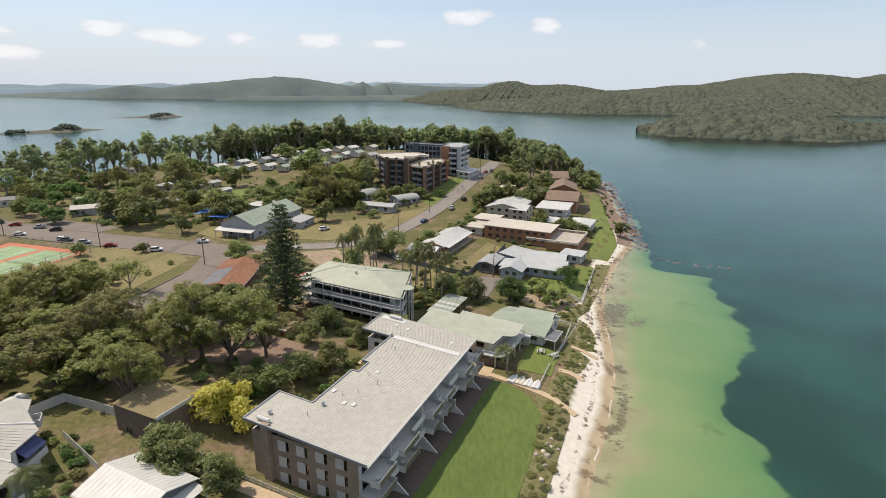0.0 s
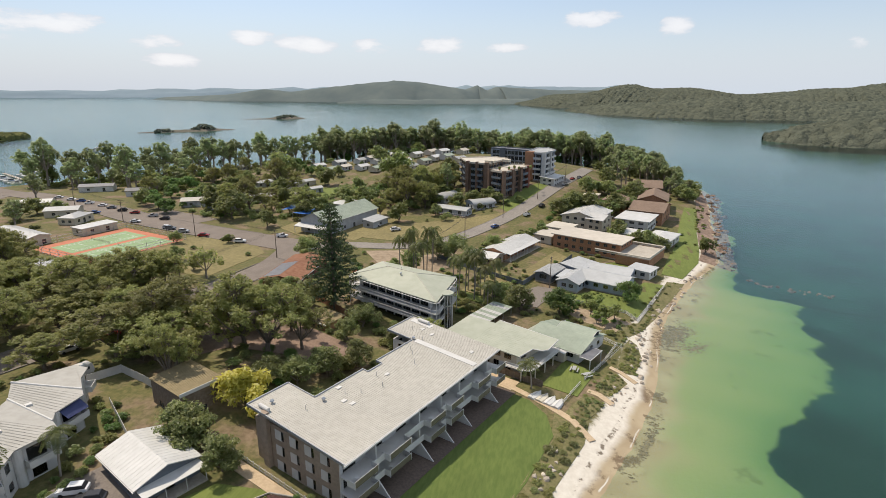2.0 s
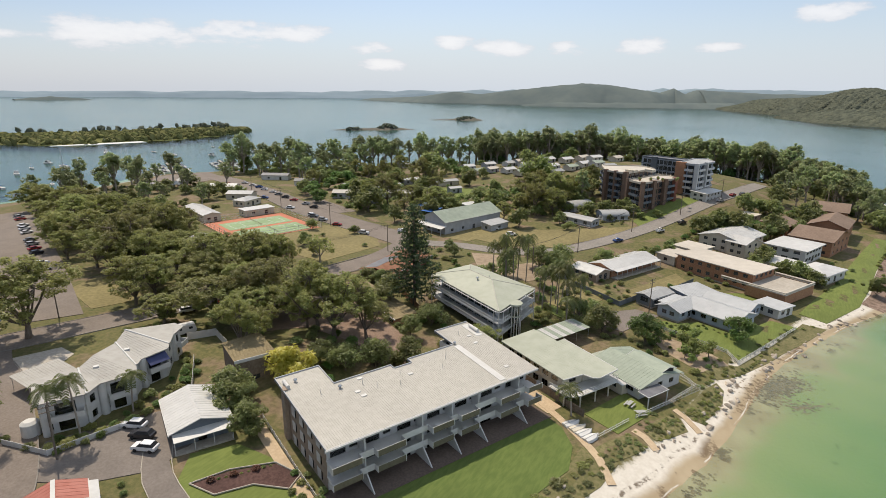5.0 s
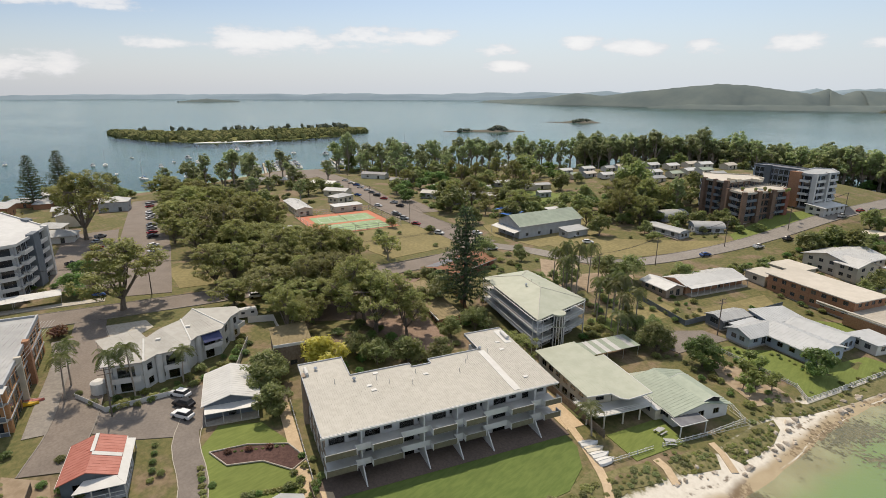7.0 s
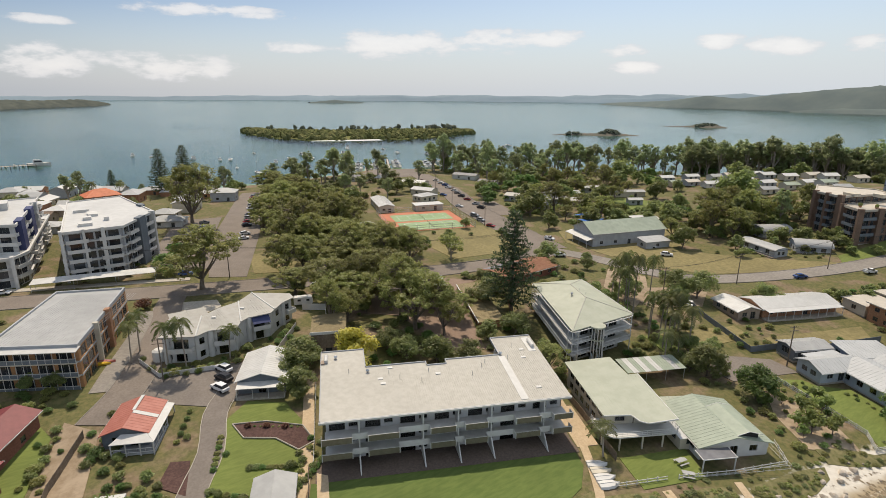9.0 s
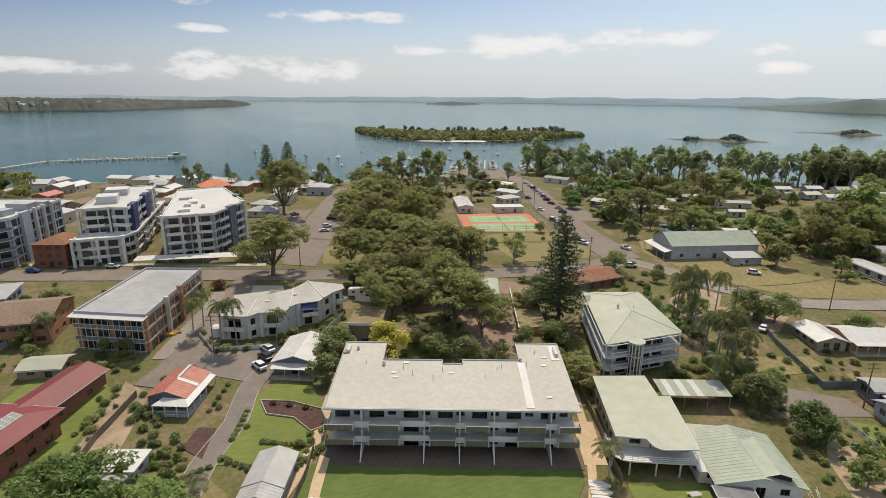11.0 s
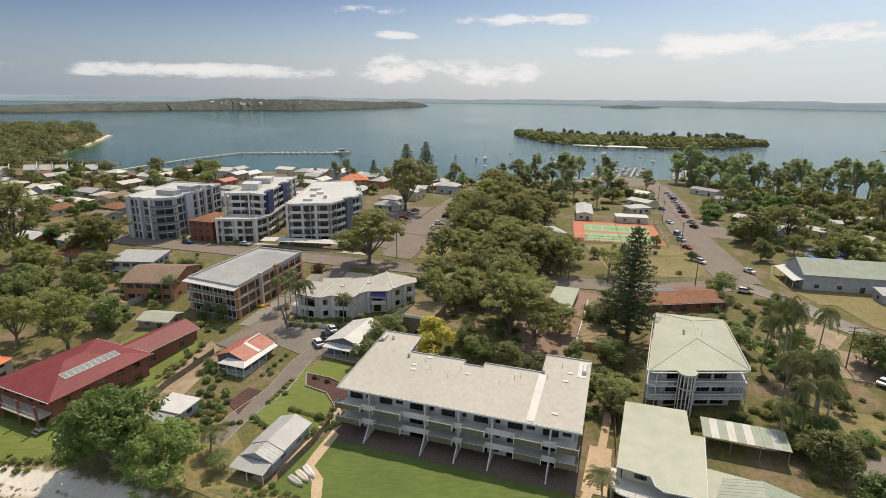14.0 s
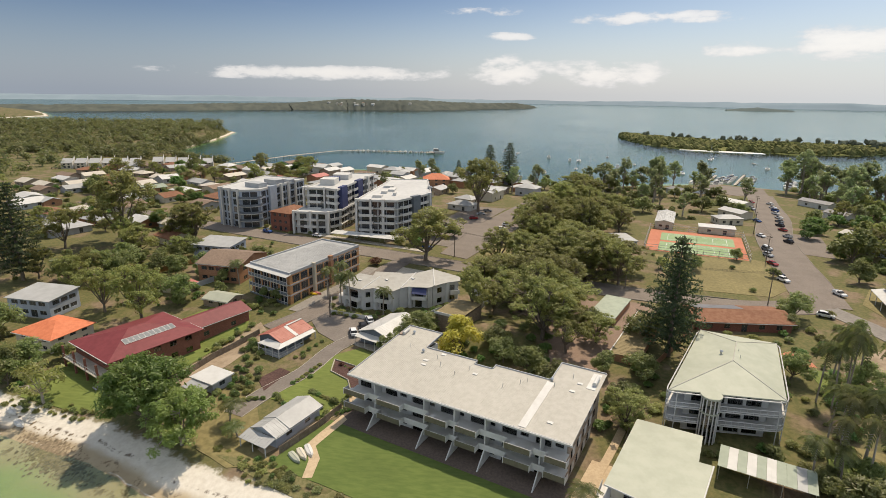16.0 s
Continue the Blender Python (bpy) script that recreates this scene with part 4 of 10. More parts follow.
hills("west_shore", [(-1300, -1500, 12, 90), (-1600, -1180, 14, 90), (-1800, -980, 16, 90), (-2000, -800, 20, 90), (-2130, -600, 32, 110), (-2200, -380, 36, 120), (-2400, -200, 24, 100), (-2750, 60, 22, 90), (-2950, 150, 6, 40)], "hazy_west_forest", "hazy_west_forest", 0, 5, "low wooded shore with scattered houses far across the bay", 11, 0.35, 0.05, 36, 24, 6.0)
r_v = random.Random(88)
for k in range(34):
    # villas dotted over the hill across the bay
    f = r_v.uniform(0, 1)
    x, y = -2080 - 110 * f + r_v.uniform(10, 50), -640 + 300 * f + r_v.uniform(-20, 20)
    ob = tagged(new("hillside_house", None), "far pale house on the wooded hill across the bay", "house", "hillside houses")
    ob.matrix_basis = pose(x, y, r_v.uniform(8, 24), 0, 0, r_v.uniform(0, 90))
    bm = bmesh.new()
    box(bm, -6, -4.5, -12, 6, 4.5, 3.2)
    part("wall", bm, "cream" if k % 3 else "white", ob)
    bm = bmesh.new()
    hip_v = [(-6.6, -5.1, 3.2), (6.6, -5.1, 3.2), (6.6, 5.1, 3.2), (-6.6, 5.1, 3.2), (-2.5, 0, 5.2), (2.5, 0, 5.2)]
    slab(bm, hip_v, [(0, 1, 5, 4), (1, 2, 5), (2, 3, 4, 5), (3, 0, 4)], 0.2)
    part("roof", bm, ("roof_white", "roof_brown", "roof_grey")[k % 3], ob)
hills("far_islet", [(-3080, 1180, 5, 30), (-3060, 1330, 17, 50), (-3020, 1490, 5, 30)], "hazy_far_forest", "hazy_far_forest", 0, 8, "flat wooded islet far across the bay", 12)
hills("horizon_shore", [(-900, -4700, 22, 120), (-2300, -3800, 26, 120), (-3300, -2600, 30, 120), (-3700, -1200, 30, 120), (-4200, -400, 26, 120), (-4400, 400, 22, 120), (-4350, 1100, 28, 120), (-4000, 1800, 34, 120), (-3500, 2500, 40, 130), (-2900, 3150, 44, 130), (-2200, 3700, 58, 140), (-1400, 4100, 66, 150), (-600, 4300, 80, 160), (300, 4400, 76, 160)], "haze_blue", "haze_blue", 0, 8, "shore along the horizon, tinted faint blue for haze", 13, 0.8, 0.14)
bm = bmesh.new()
spit = [(-660, 302, 0.3), (-654, 299, 0.35), (-634, 345, 0.35), (-622, 390, 0.3), (-632, 390, 0.9), (-644, 345, 1.0)]
slab(bm, spit, [tuple(range(6))], 0.8)
me_spit = mesh_of(bm, "sand_spit", "line")
setting("sand_spit", me_spit, "line", "white sand spit on the mangrove island", "beach")

# ---- houses ----
SHARED = {}
FOOT = []


def window_meshes(w, h, sash, kind):
    key = (round(w, 2), round(h, 2), sash, kind)
    if key not in SHARED:
        bm = bmesh.new()
        b = 0.06
        n = max(1, round(w / (1.0 if kind == "window" else 0.9)))
        cols = [[bm.verts.new((-w / 2 + w * k / n, 0, z)) for z in (0, h)] for k in range(n + 1)]
        lights = [bm.faces.new((cols[k][0], cols[k + 1][0], cols[k + 1][1], cols[k][1])) for k in range(n)]
        bmesh.ops.inset_individual(bm, faces=lights, thickness=b * 0.75, depth=0.0)
        bmesh.ops.delete(bm, geom=lights, context="FACES")
        back = bmesh.ops.extrude_face_region(bm, geom=bm.faces[:])
        bmesh.ops.translate(bm, vec=(0, 0.08, 0), verts=[v for v in back["geom"] if isinstance(v, bmesh.types.BMVert)])
        bmesh.ops.recalc_face_normals(bm, faces=bm.faces[:])
        fr = mesh_of(bm, kind, sash)
        bm = bmesh.new()
        box(bm, -w / 2 + b, 0.035, b, w / 2 - b, 0.045, h - b)
        SHARED[key] = fr, mesh_of(bm, "pane", "glass")
    return SHARED[key]


PLAIN = ("town_house", "shop", "cabin", "townhouse", "barrel_cabin")
FINE = ("apartment_block", "round_balcony_house", "beach_house", "beach_cottage", "white_villas", "red_white_cottage", "white_cottage", "red_brick_house", "grey_roof_house")


def put_window(parent, m, w, h, sash="white", kind="window"):
    """A window near the camera's way has its pane as a piece of its own; far off, frame and pane are one small mesh."""
    fr, pn = window_meshes(w, h, sash, kind)
    if parent.name.split(".")[0] in FINE:
        ob = part(kind, fr, sash, parent, "", m)
        part("pane", pn, "glass", ob)
        return ob
    key = (fr.name, "far")
    if key not in SHARED:
        # one moulded piece: a shallow box whose front holds sunken panes
        bm = bmesh.new()
        n = max(1, round(w / (1.0 if kind == "window" else 0.9)))
        xs, b = [-w / 2 + w * k / n for k in range(n + 1)], 0.06
        cols = [[bm.verts.new((x, y, z)) for z in (0, h)] for y in (0, 0.08) for x in xs]
        front = [bm.faces.new((cols[k][0], cols[k + 1][0], cols[k + 1][1], cols[k][1])) for k in range(n)]
        o = n + 1
        for k in range(n):
            bm.faces.new((cols[o + k][1], cols[o + k + 1][1], cols[o + k + 1][0], cols[o + k][0]))
            bm.faces.new((cols[k][1], cols[k + 1][1], cols[o + k + 1][1], cols[o + k][1]))
            bm.faces.new((cols[k + 1][0], cols[k][0], cols[o + k][0], cols[o + k + 1][0]))
        bm.faces.new((cols[0][0], cols[0][1], cols[o][1], cols[o][0]))
        bm.faces.new((cols[n][1], cols[n][0], cols[o + n][0], cols[o + n][1]))
        bmesh.ops.inset_individual(bm, faces=front, thickness=b, depth=0.0)
        for f in front:
            f.material_index = 1
            for v in f.verts:
                v.co.y += 0.035
        me = mesh_of(bm, kind, sash)
        me.materials.append(M["glass_far"])
        SHARED[key] = me
    return part(kind, SHARED[key], sash, parent, "", m)


def wall_panel(bm, m, L, z0, z1, th, holes):
    """A wall along x with its face at y = 0, cut open by holes (x0, x1, z0, z1)."""
    xs = sorted({0, L, *[v for q in holes for v in q[:2]]})
    zs = sorted({z0, z1, *[v for q in holes for v in q[2:]]})
    for a, b in zip(xs, xs[1:]):
        run = None
        for c, d in zip(zs, zs[1:]):
            cx, cz = (a + b) / 2, (c + d) / 2
            if any(q[0] < cx < q[1] and q[2] < cz < q[3] for q in holes):
                if run:
                    box(bm, a, 0, run[0], b, th, run[1], m)
                run = None
            else:
                run = (run[0], d) if run else (c, d)
        if run:
            box(bm, a, 0, run[0], b, th, run[1], m)


def row(L, n, w, z, h, kind="window", margin=0.9):
    """n even openings along a wall of length L."""
    if n < 1 or L < w + 0.6:
        return []
    step = (L - 2 * margin) / n
    w = min(w, step - 0.3)
    return [(margin + step * (i + 0.5) - w / 2, z, w, h, kind) for i in range(n)]


def shell(parent, poly, z0, z1, material, sides, th=0.22, sash="white", label="", name="wall", floor=True, other=None):
    """Walls round a local outline (counter-clockwise) from z0 to z1; sides: for each edge its openings (x, z, w, h, kind)."""
    bm = bmesh.new()
    for i, (a, b) in enumerate(zip(poly, poly[1:] + poly[:1])):
        a, b = Vector((*a, 0)), Vector((*b, 0))
        L = (b - a).length
        m = Matrix.Translation(a) @ Matrix.Rotation(math.atan2(b.y - a.y, b.x - a.x), 4, "Z")
        ops = [o for o in (sides[i] if i < len(sides) else []) if o[0] > 0.05 and o[0] + o[2] < L - th - 0.05]
        g = bmesh.new() if other and i in other[0] else bm
        wall_panel(g, m, L - th, z0, z1, th, [(o[0], o[0] + o[2], o[1], o[1] + o[3]) for o in ops])
        if g is not bm:
            part("end_wall", g, other[1], parent, other[2])
        for o in ops:
            put_window(parent, m @ Matrix.Translation((o[0] + o[2] / 2, 0.08, o[1])), o[2], o[3], sash, o[4])
    bmesh.ops.remove_doubles(bm, verts=bm.verts[:], dist=0.002)
    ob = part(name, bm, material, parent, label)
    if floor and parent.name.split(".")[0] not in PLAIN:
        bm = bmesh.new()
        slab(bm, [(x, y, z0 + 0.05) for x, y in inset(poly, 0.1)], [tuple(range(len(poly)))], 0.6)
        part("floor_slab", bm, "concrete", parent)
    return ob


def inset(poly, d):
    """The outline moved inwards by d (outwards for d < 0)."""
    out, n = [], len(poly)
    for i in range(n):
        p, q, r = Vector(poly[i - 1]), Vector(poly[i]), Vector(poly[(i + 1) % n])
        a, b = (q - p).normalized(), (r - q).normalized()
        na, nb = Vector((-a.y, a.x)), Vector((-b.y, b.x))
        k = na + nb
        k = k / max(0.3, k.dot(na)) if k.length > 1e-6 else na
        out.append(tuple(q + k * d))
    return out


def gable(bm, w, d, z, rise, ov, along="x", th=0.14):
    if along == "x":
        e = rise / (d / 2) * ov
        v = [(-ov, -ov, z - e), (w + ov, -ov, z - e), (w + ov, d / 2, z + rise), (-ov, d / 2, z + rise), (w + ov, d + ov, z - e), (-ov, d + ov, z - e)]
    else:
        e = rise / (w / 2) * ov
        v = [(w + ov, -ov, z - e), (w + ov, d + ov, z - e), (w / 2, d + ov, z + rise), (w / 2, -ov, z + rise), (-ov, d + ov, z - e), (-ov, -ov, z - e)]
    v = [(x, y, q + th) for x, y, q in v]
    slab(bm, v, [(0, 1, 2, 3), (3, 2, 4, 5)], th)
    return [(v[0], v[1], v[2], v[3]), (v[5], v[4], v[2], v[3])]


def hip(bm, w, d, z, rise, ov, th=0.14):
    if w >= d:
        r0, r1 = (d / 2, d / 2, z + rise), (w - d / 2, d / 2, z + rise)
        f = [(0, 1, 5, 4), (1, 2, 5), (2, 3, 4, 5), (3, 0, 4)]
    else:
        r0, r1 = (w / 2, w / 2, z + rise), (w / 2, d - w / 2, z + rise)
        f = [(0, 1, 4), (1, 2, 5, 4), (2, 3, 5), (3, 0, 4, 5)]
    e = rise / (min(w, d) / 2) * ov
    v = [(-ov, -ov, z - e), (w + ov, -ov, z - e), (w + ov, d + ov, z - e), (-ov, d + ov, z - e), r0, r1]
    slab(bm, [(x, y, q + th) for x, y, q in v], f, th)


def gable_ends(w, d, z, rise, along, th=0.22):
    """The two triangles of wall under a gable roof, each a mesh of its own."""
    out = []
    if along == "x":
        tri = [(0, 0, z), (0, d, z), (0, d / 2, z + rise)]
        offs = ((0, 0, 0), (th, 0, 0)), ((w - th, 0, 0), (w, 0, 0))
    else:
        tri = [(0, 0, z), (w, 0, z), (w / 2, 0, z + rise)]
        offs = ((0, 0, 0), (0, th, 0)), ((0, d - th, 0), (0, d, 0))
    for a, b in offs:
        bm = bmesh.new()
        out.append(bm)
        p = [bm.verts.new(Vector(q) + Vector(a)) for q in tri]
        s = [bm.verts.new(Vector(q) + Vector(b)) for q in tri]
        bm.faces.new(p)
        bm.faces.new(s[::-1])
        for i in range(3):
            j = (i + 1) % 3
            bm.faces.new((p[i], p[j], s[j], s[i]))
    return out


def base_pose(P0, P1, zb):
    return pose(P0[0], P0[1], zb, 0, 0, math.degrees(math.atan2(P1[1] - P0[1], P1[0] - P0[0])))


def local(poly, P0, P1):
    u = (Vector(P1) - Vector(P0)).normalized()
    v = Vector((-u.y, u.x))
    return [((Vector(p) - Vector(P0)).dot(u), (Vector(p) - Vector(P0)).dot(v)) for p in poly]


def rail(parent, pts, z, h=1.0, material="white", gap=1.2, name="railing", closed=False, bars=2, thick=0.035):
    """A railing along local points."""
    bm = bmesh.new()
    pts = [Vector((*p, 0)) for p in pts]
    if closed:
        pts.append(pts[0])
    for a, b in zip(pts, pts[1:]):
        n = max(1, int((b - a).length / gap))
        for i in range(n + 1):
            p = a.lerp(b, i / n)
            tube(bm, p + Vector((0, 0, z)), p + Vector((0, 0, z + h)), 0.03, 0.03, 4)
        for k in range(bars):
            e = Vector((0, 0, z + h - k * h * 0.75 / max(1, bars - 1) if bars > 1 else z + h))
            tube(bm, a + e, b + e, thick, thick, 4)
    return part(name, bm, material, parent)


def house(name, label, P0, P1, d, zb, h, roof="gable", roof_mat="roof_grey", wall_mat="cream", rise=1.6, ov=0.6, along="x", storeys=1, n=(3, 2, 3, 2), ww=1.5, wh=1.2, seam=0.0, sash="white", category="house", group="", roof_label="", th=0.14, verandah=None):
    """A house whose front runs from P0 to P1, with its depth to the left of that line."""
    if zb is None:
        mid = (Vector(P0) + Vector(P1)) / 2
        zb = H(mid.x, mid.y)
    w = (Vector(P1) - Vector(P0)).length
    ob = thing(name, base_pose(P0, P1, zb), label, category, group)
    FOOT.append((P0, P1, d))
    poly = [(0, 0), (w, 0), (w, d), (0, d)]
    sh = h / storeys
    sides = []
    for i, L in enumerate((w, d, w, d)):
        ops = []
        for s in range(storeys):
            q = row(L, n[i], ww, s * sh + 0.95, min(wh, sh - 1.15))
            if i == 0 and s == 0 and len(q) > 1:
                x, z, a, b, kd = q[len(q) // 2]
                q[len(q) // 2] = (x, 0.12, a, min(2.1, sh - 0.3), "door")
            ops += q
        sides.append(ops)
    wl = shell(ob, poly, 0, h, wall_mat, sides, sash=sash)
    bm, planes = bmesh.new(), []
    if roof == "gable":
        planes = gable(bm, w, d, h, rise, ov, along, th)
        for g in gable_ends(w, d, h, rise, along):
            part("gable_wall", g, wall_mat, ob)
    elif roof == "hip":
        hip(bm, w, d, h, rise, ov, th)
    elif roof == "skillion":
        e = rise / d * ov
        v = [(-ov, -ov, h - e + th), (w + ov, -ov, h - e + th), (w + ov, d + ov, h + rise + e + th), (-ov, d + ov, h + rise + e + th)]
        slab(bm, v, [(0, 1, 2, 3)], th)
        planes = [v]
        g = bmesh.new()
        for x in (0, w - 0.2):
            slab_v = [g.verts.new(q) for q in ((x, 0, h), (x + 0.2, 0, h), (x, d, h), (x + 0.2, d, h), (x, d, h + rise), (x + 0.2, d, h + rise))]
            for f in ((0, 1, 5, 4), (0, 4, 2), (1, 3, 5), (2, 4, 5, 3), (0, 2, 3, 1)):
                g.faces.new([slab_v[i] for i in f])
        part("gable_wall", g, wall_mat, ob)
    else:
        slab(bm, [(-ov, -ov, h + 0.25), (w + ov, -ov, h + 0.25), (w + ov, d + ov, h + 0.3), (-ov, d + ov, h + 0.3)], [(0, 1, 2, 3)], 0.28)
        planes = [((-ov, -ov, h + 0.25), (w + ov, -ov, h + 0.25), (w + ov, d + ov, h + 0.3), (-ov, d + ov, h + 0.3))]
    part("roof", bm, roof_mat, ob, roof_label)
    if seam and planes and name != "cabin":
        g = bmesh.new()
        for q in planes:
            ribs(g, *q, seam)
        part("roof_seam", g, roof_mat, ob)["kind"] = "stuff"
    # gutters and downpipes
    if roof in ("gable", "hip") and name not in PLAIN and P0[0] > -100 and P0[1] < 250:
        for s in (0, 1):
            bm = bmesh.new()
            if roof == "hip" or along == "x":
                y = d + ov if s else -ov - 0.12
                box(bm, -ov, y, h - 0.28, w + ov, y + 0.12, h - 0.14)
            else:
                x = w + ov if s else -ov - 0.12
                box(bm, x, -ov, h - 0.28, x + 0.12, d + ov, h - 0.14)
            part("gutter", bm, "white", ob)
    if verandah:
        vd, vm = verandah
        bm = bmesh.new()
        slab(bm, [(0, -vd, 2.55), (w, -vd, 2.55), (w, 0.02, 2.85), (0, 0.02, 2.85)], [(0, 1, 2, 3)], 0.1)
        part("verandah_roof", bm, vm, ob)
        k = max(2, int(w / 2.6))
        for i in range(k + 1):
            bm = bmesh.new()
            x = 0.1 + (w - 0.2) * i / k
            box(bm, x - 0.06, -vd + 0.1, 0, x + 0.06, -vd + 0.22, 2.47)
            part("post", bm, "white", ob)
        bm = bmesh.new()
        box(bm, 0, -vd, -0.3, w, -0.02, 0.12)
        part("deck", bm, "concrete", ob)
    return ob


def roof_bits(ob, spots, z):
    """Vents, pipes and hatches on a roof."""
    for x, y, kind in spots:
        bm = bmesh.new()
        zz = z(x, y)
        if kind == "pipe":
            tube(bm, (x, y, zz), (x, y, zz + 0.9), 0.06, 0.06, 6)
            part("vent_pipe", bm, "metal", ob)
        elif kind == "vent":
            tube(bm, (x, y, zz), (x, y, zz + 0.45), 0.22, 0.22, 8)
            tube(bm, (x, y, zz + 0.45), (x, y, zz + 0.62), 0.38, 0.30, 8)
            tube(bm, (x, y, zz + 0.62), (x, y, zz + 0.8), 0.30, 0.08, 8)
            part("roof_vent", bm, "metal", ob)
        else:
            box(bm, x - 0.5, y - 0.35, zz, x + 0.5, y + 0.35, zz + 0.12)
            part("skylight", bm, "white", ob)


# -- the beach-front flats --
def flats():
    P0, P1 = (-11.9, 65.5), (4.5, 106.6)
    zb = 2.15
    ob = thing("apartment_block", base_pose(P0, P1, zb), "three-storey pale beach-front flats with balconies and a ribbed roof", "apartment block")
    FOOT.append((P0, P1, 22))
    L = (Vector(P1) - Vector(P0)).length
    F = [0.0, 2.95, 5.85, 8.75]
    # roof outline over the walls
    out = [(0, 0), (L, 0), (L, 22.2), (36, 22.2), (36, 15.4), (24.6, 15.4), (24.6, 13.9), (20, 13.9), (20, 15.2), (8, 15.2), (8, 22), (0, 22)]
    wall = inset(out, 0.5)
    wall[0], wall[1] = (0.5, 1.75), (L - 0.5, 1.75)
    fr = []
    lw = wall[1][0] - wall[0][0]
    for s in range(3):
        for i in range(7):
            c = (i + 0.5) * lw / 7
            fr.append((c - 2.55, F[s] + 0.15, 2.7, 2.2, "door"))
            fr.append((c + 0.8, F[s] + 0.7, 1.5, 1.6, "window"))
    end = [o for s in range(3) for o in row(19.4, 5, 1.7, F[s] + 0.5, 1.8)]
    rear = lambda q, k: [o for s in range(3) for o in row(q, k, 1.3, F[s] + 1.0, 1.1)]
    sides = [fr, end, rear(7.3, 2), rear(6.6, 2), rear(11, 3), [], rear(4, 1), [], rear(11, 3), rear(6.5, 2), rear(7, 2), end]
    shell(ob, wall, -0.3, F[3], "white", sides, 0.25, "dark", name="wall", other=((1, 11), "taupe", "brown brick end wall"))
    # white plaster between the windows of the end walls, and the chimney pier
    for x in (0.44, L - 0.5):
        for k in range(4):
            bm = bmesh.new()
            y = 3.45 + 3.52 * k
            for s in range(3):
                box(bm, x, y + 1.0, F[s] + 0.5, x + 0.06, y + 2.5, F[s] + 2.3)
            part("render_panel", bm, "white", ob)["kind"] = "stuff"
    bm = bmesh.new()
    box(bm, -0.35, 17.6, -0.3, 0.42, 19.0, F[3] + 2.1)
    part("chimney_pier", bm, "taupe", ob)
    # roof: one wide sloping sheet with standing ribs, front fascia and white cap strips
    zr = lambda y: F[3] + 0.35 + 0.078 * (y + 1.0)
    ro = inset(out, -0.35)
    ro[0], ro[1] = (-0.5, -0.1), (L + 0.5, -0.1)
    bm = bmesh.new()
    slab(bm, [(x, y, zr(y)) for x, y in ro], [tuple(range(12))], 0.3)
    part("roof", bm, "roof_stone", ob, "ribbed stone-grey sheet roof")
    cuts = [(-0.5, 8.3, 22.3), (8.3, 19.7, 15.5), (19.7, 24.9, 14.2), (24.9, 35.7, 15.7), (35.7, L + 0.5, 22.5)]
    bm = bmesh.new()
    x = -0.3
    while x < L + 0.4:
        dep = next(q for a, b, q in cuts if a <= x <= b)
        p = [(x, -0.06, zr(-0.06)), (x + 0.1, -0.06, zr(-0.06)), (x + 0.1, dep, zr(dep)), (x, dep, zr(dep))]
        v = [bm.verts.new(q) for q in p] + [bm.verts.new((q[0], q[1], q[2] + 0.035)) for q in p]
        for f in ((4, 5, 6, 7), (0, 1, 5, 4), (1, 2, 6, 5), (2, 3, 7, 6), (3, 0, 4, 7)):
            bm.faces.new([v[i] for i in f])
        x += 0.42
    part("roof_seam", bm, "roof_stone", ob)["kind"] = "stuff"
    bm = bmesh.new()
    box(bm, -0.6, -0.24, zr(-0.1) - 0.5, L + 0.6, -0.11, zr(-0.1) + 0.03)
    part("fascia", bm, "white", ob)
    bm = bmesh.new()
    box(bm, -0.6, -0.42, zr(-0.1) - 0.2, L + 0.6, -0.25, zr(-0.1) - 0.04)
    part("gutter", bm, "white", ob)
    for a, b in zip(ro[2:], ro[3:] + ro[:1]):
        bm = bmesh.new()
        a, b = Vector((*a, 0)), Vector((*b, 0))
        e = (b - a).normalized()
        no = Vector((-e.y, e.x, 0)) * 0.16
        v = []
        for p in (a, b):
            for q in (p, p + no):
                v += [bm.verts.new((q.x, q.y, zr(q.y) - 0.3)), bm.verts.new((q.x, q.y, zr(q.y) + 0.22))]
        for f in ((0, 4, 5, 1), (2, 3, 7, 6), (1, 5, 7, 3), (0, 1, 3, 2), (4, 6, 7, 5)):
            bm.faces.new([v[i] for i in f])
        part("parapet", bm, "grey", ob)
    bm = bmesh.new()
    for x, w in ((35.3, 1.4), (42.4, 1.6)):
        v = []
        y0, y1 = (0.2, 15.0) if x < 40 else (16.0, 21.6)
        for y in (y0, y1):
            for q in (x, x + w):
                v += [bm.verts.new((q, y, zr(y))), bm.verts.new((q, y, zr(y) + 0.1))]
        for f in ((1, 3, 7, 5), (0, 1, 5, 4), (2, 6, 7, 3), (0, 2, 3, 1), (4, 5, 7, 6)):
            bm.faces.new([v[i] for i in f])
    part("cap_sheet", bm, "white", ob, "white newer roof sheets")
    roof_bits(ob, [(8.6, 13.6, "vent"), (36.0, 15.6, "vent"), (2.6, 19.5, "vent"), (5, 14, "pipe"), (12.6, 12.5, "pipe"), (14.5, 10.5, "pipe"), (18.5, 9, "pipe"), (20.3, 12, "pipe"), (28.5, 9.5, "pipe"), (31, 12, "pipe"), (32, 13.2, "pipe"), (37, 14, "pipe"), (39.3, 18.5, "pipe"), (41, 17, "hatch"), (10.8, 11, "hatch"), (11.2, 9.4, "hatch"), (40.4, 14, "hatch"), (39.8, 3.5, "hatch"), (22, 11, "hatch"), (13, 14.5, "hatch")], lambda x, y: zr(y))
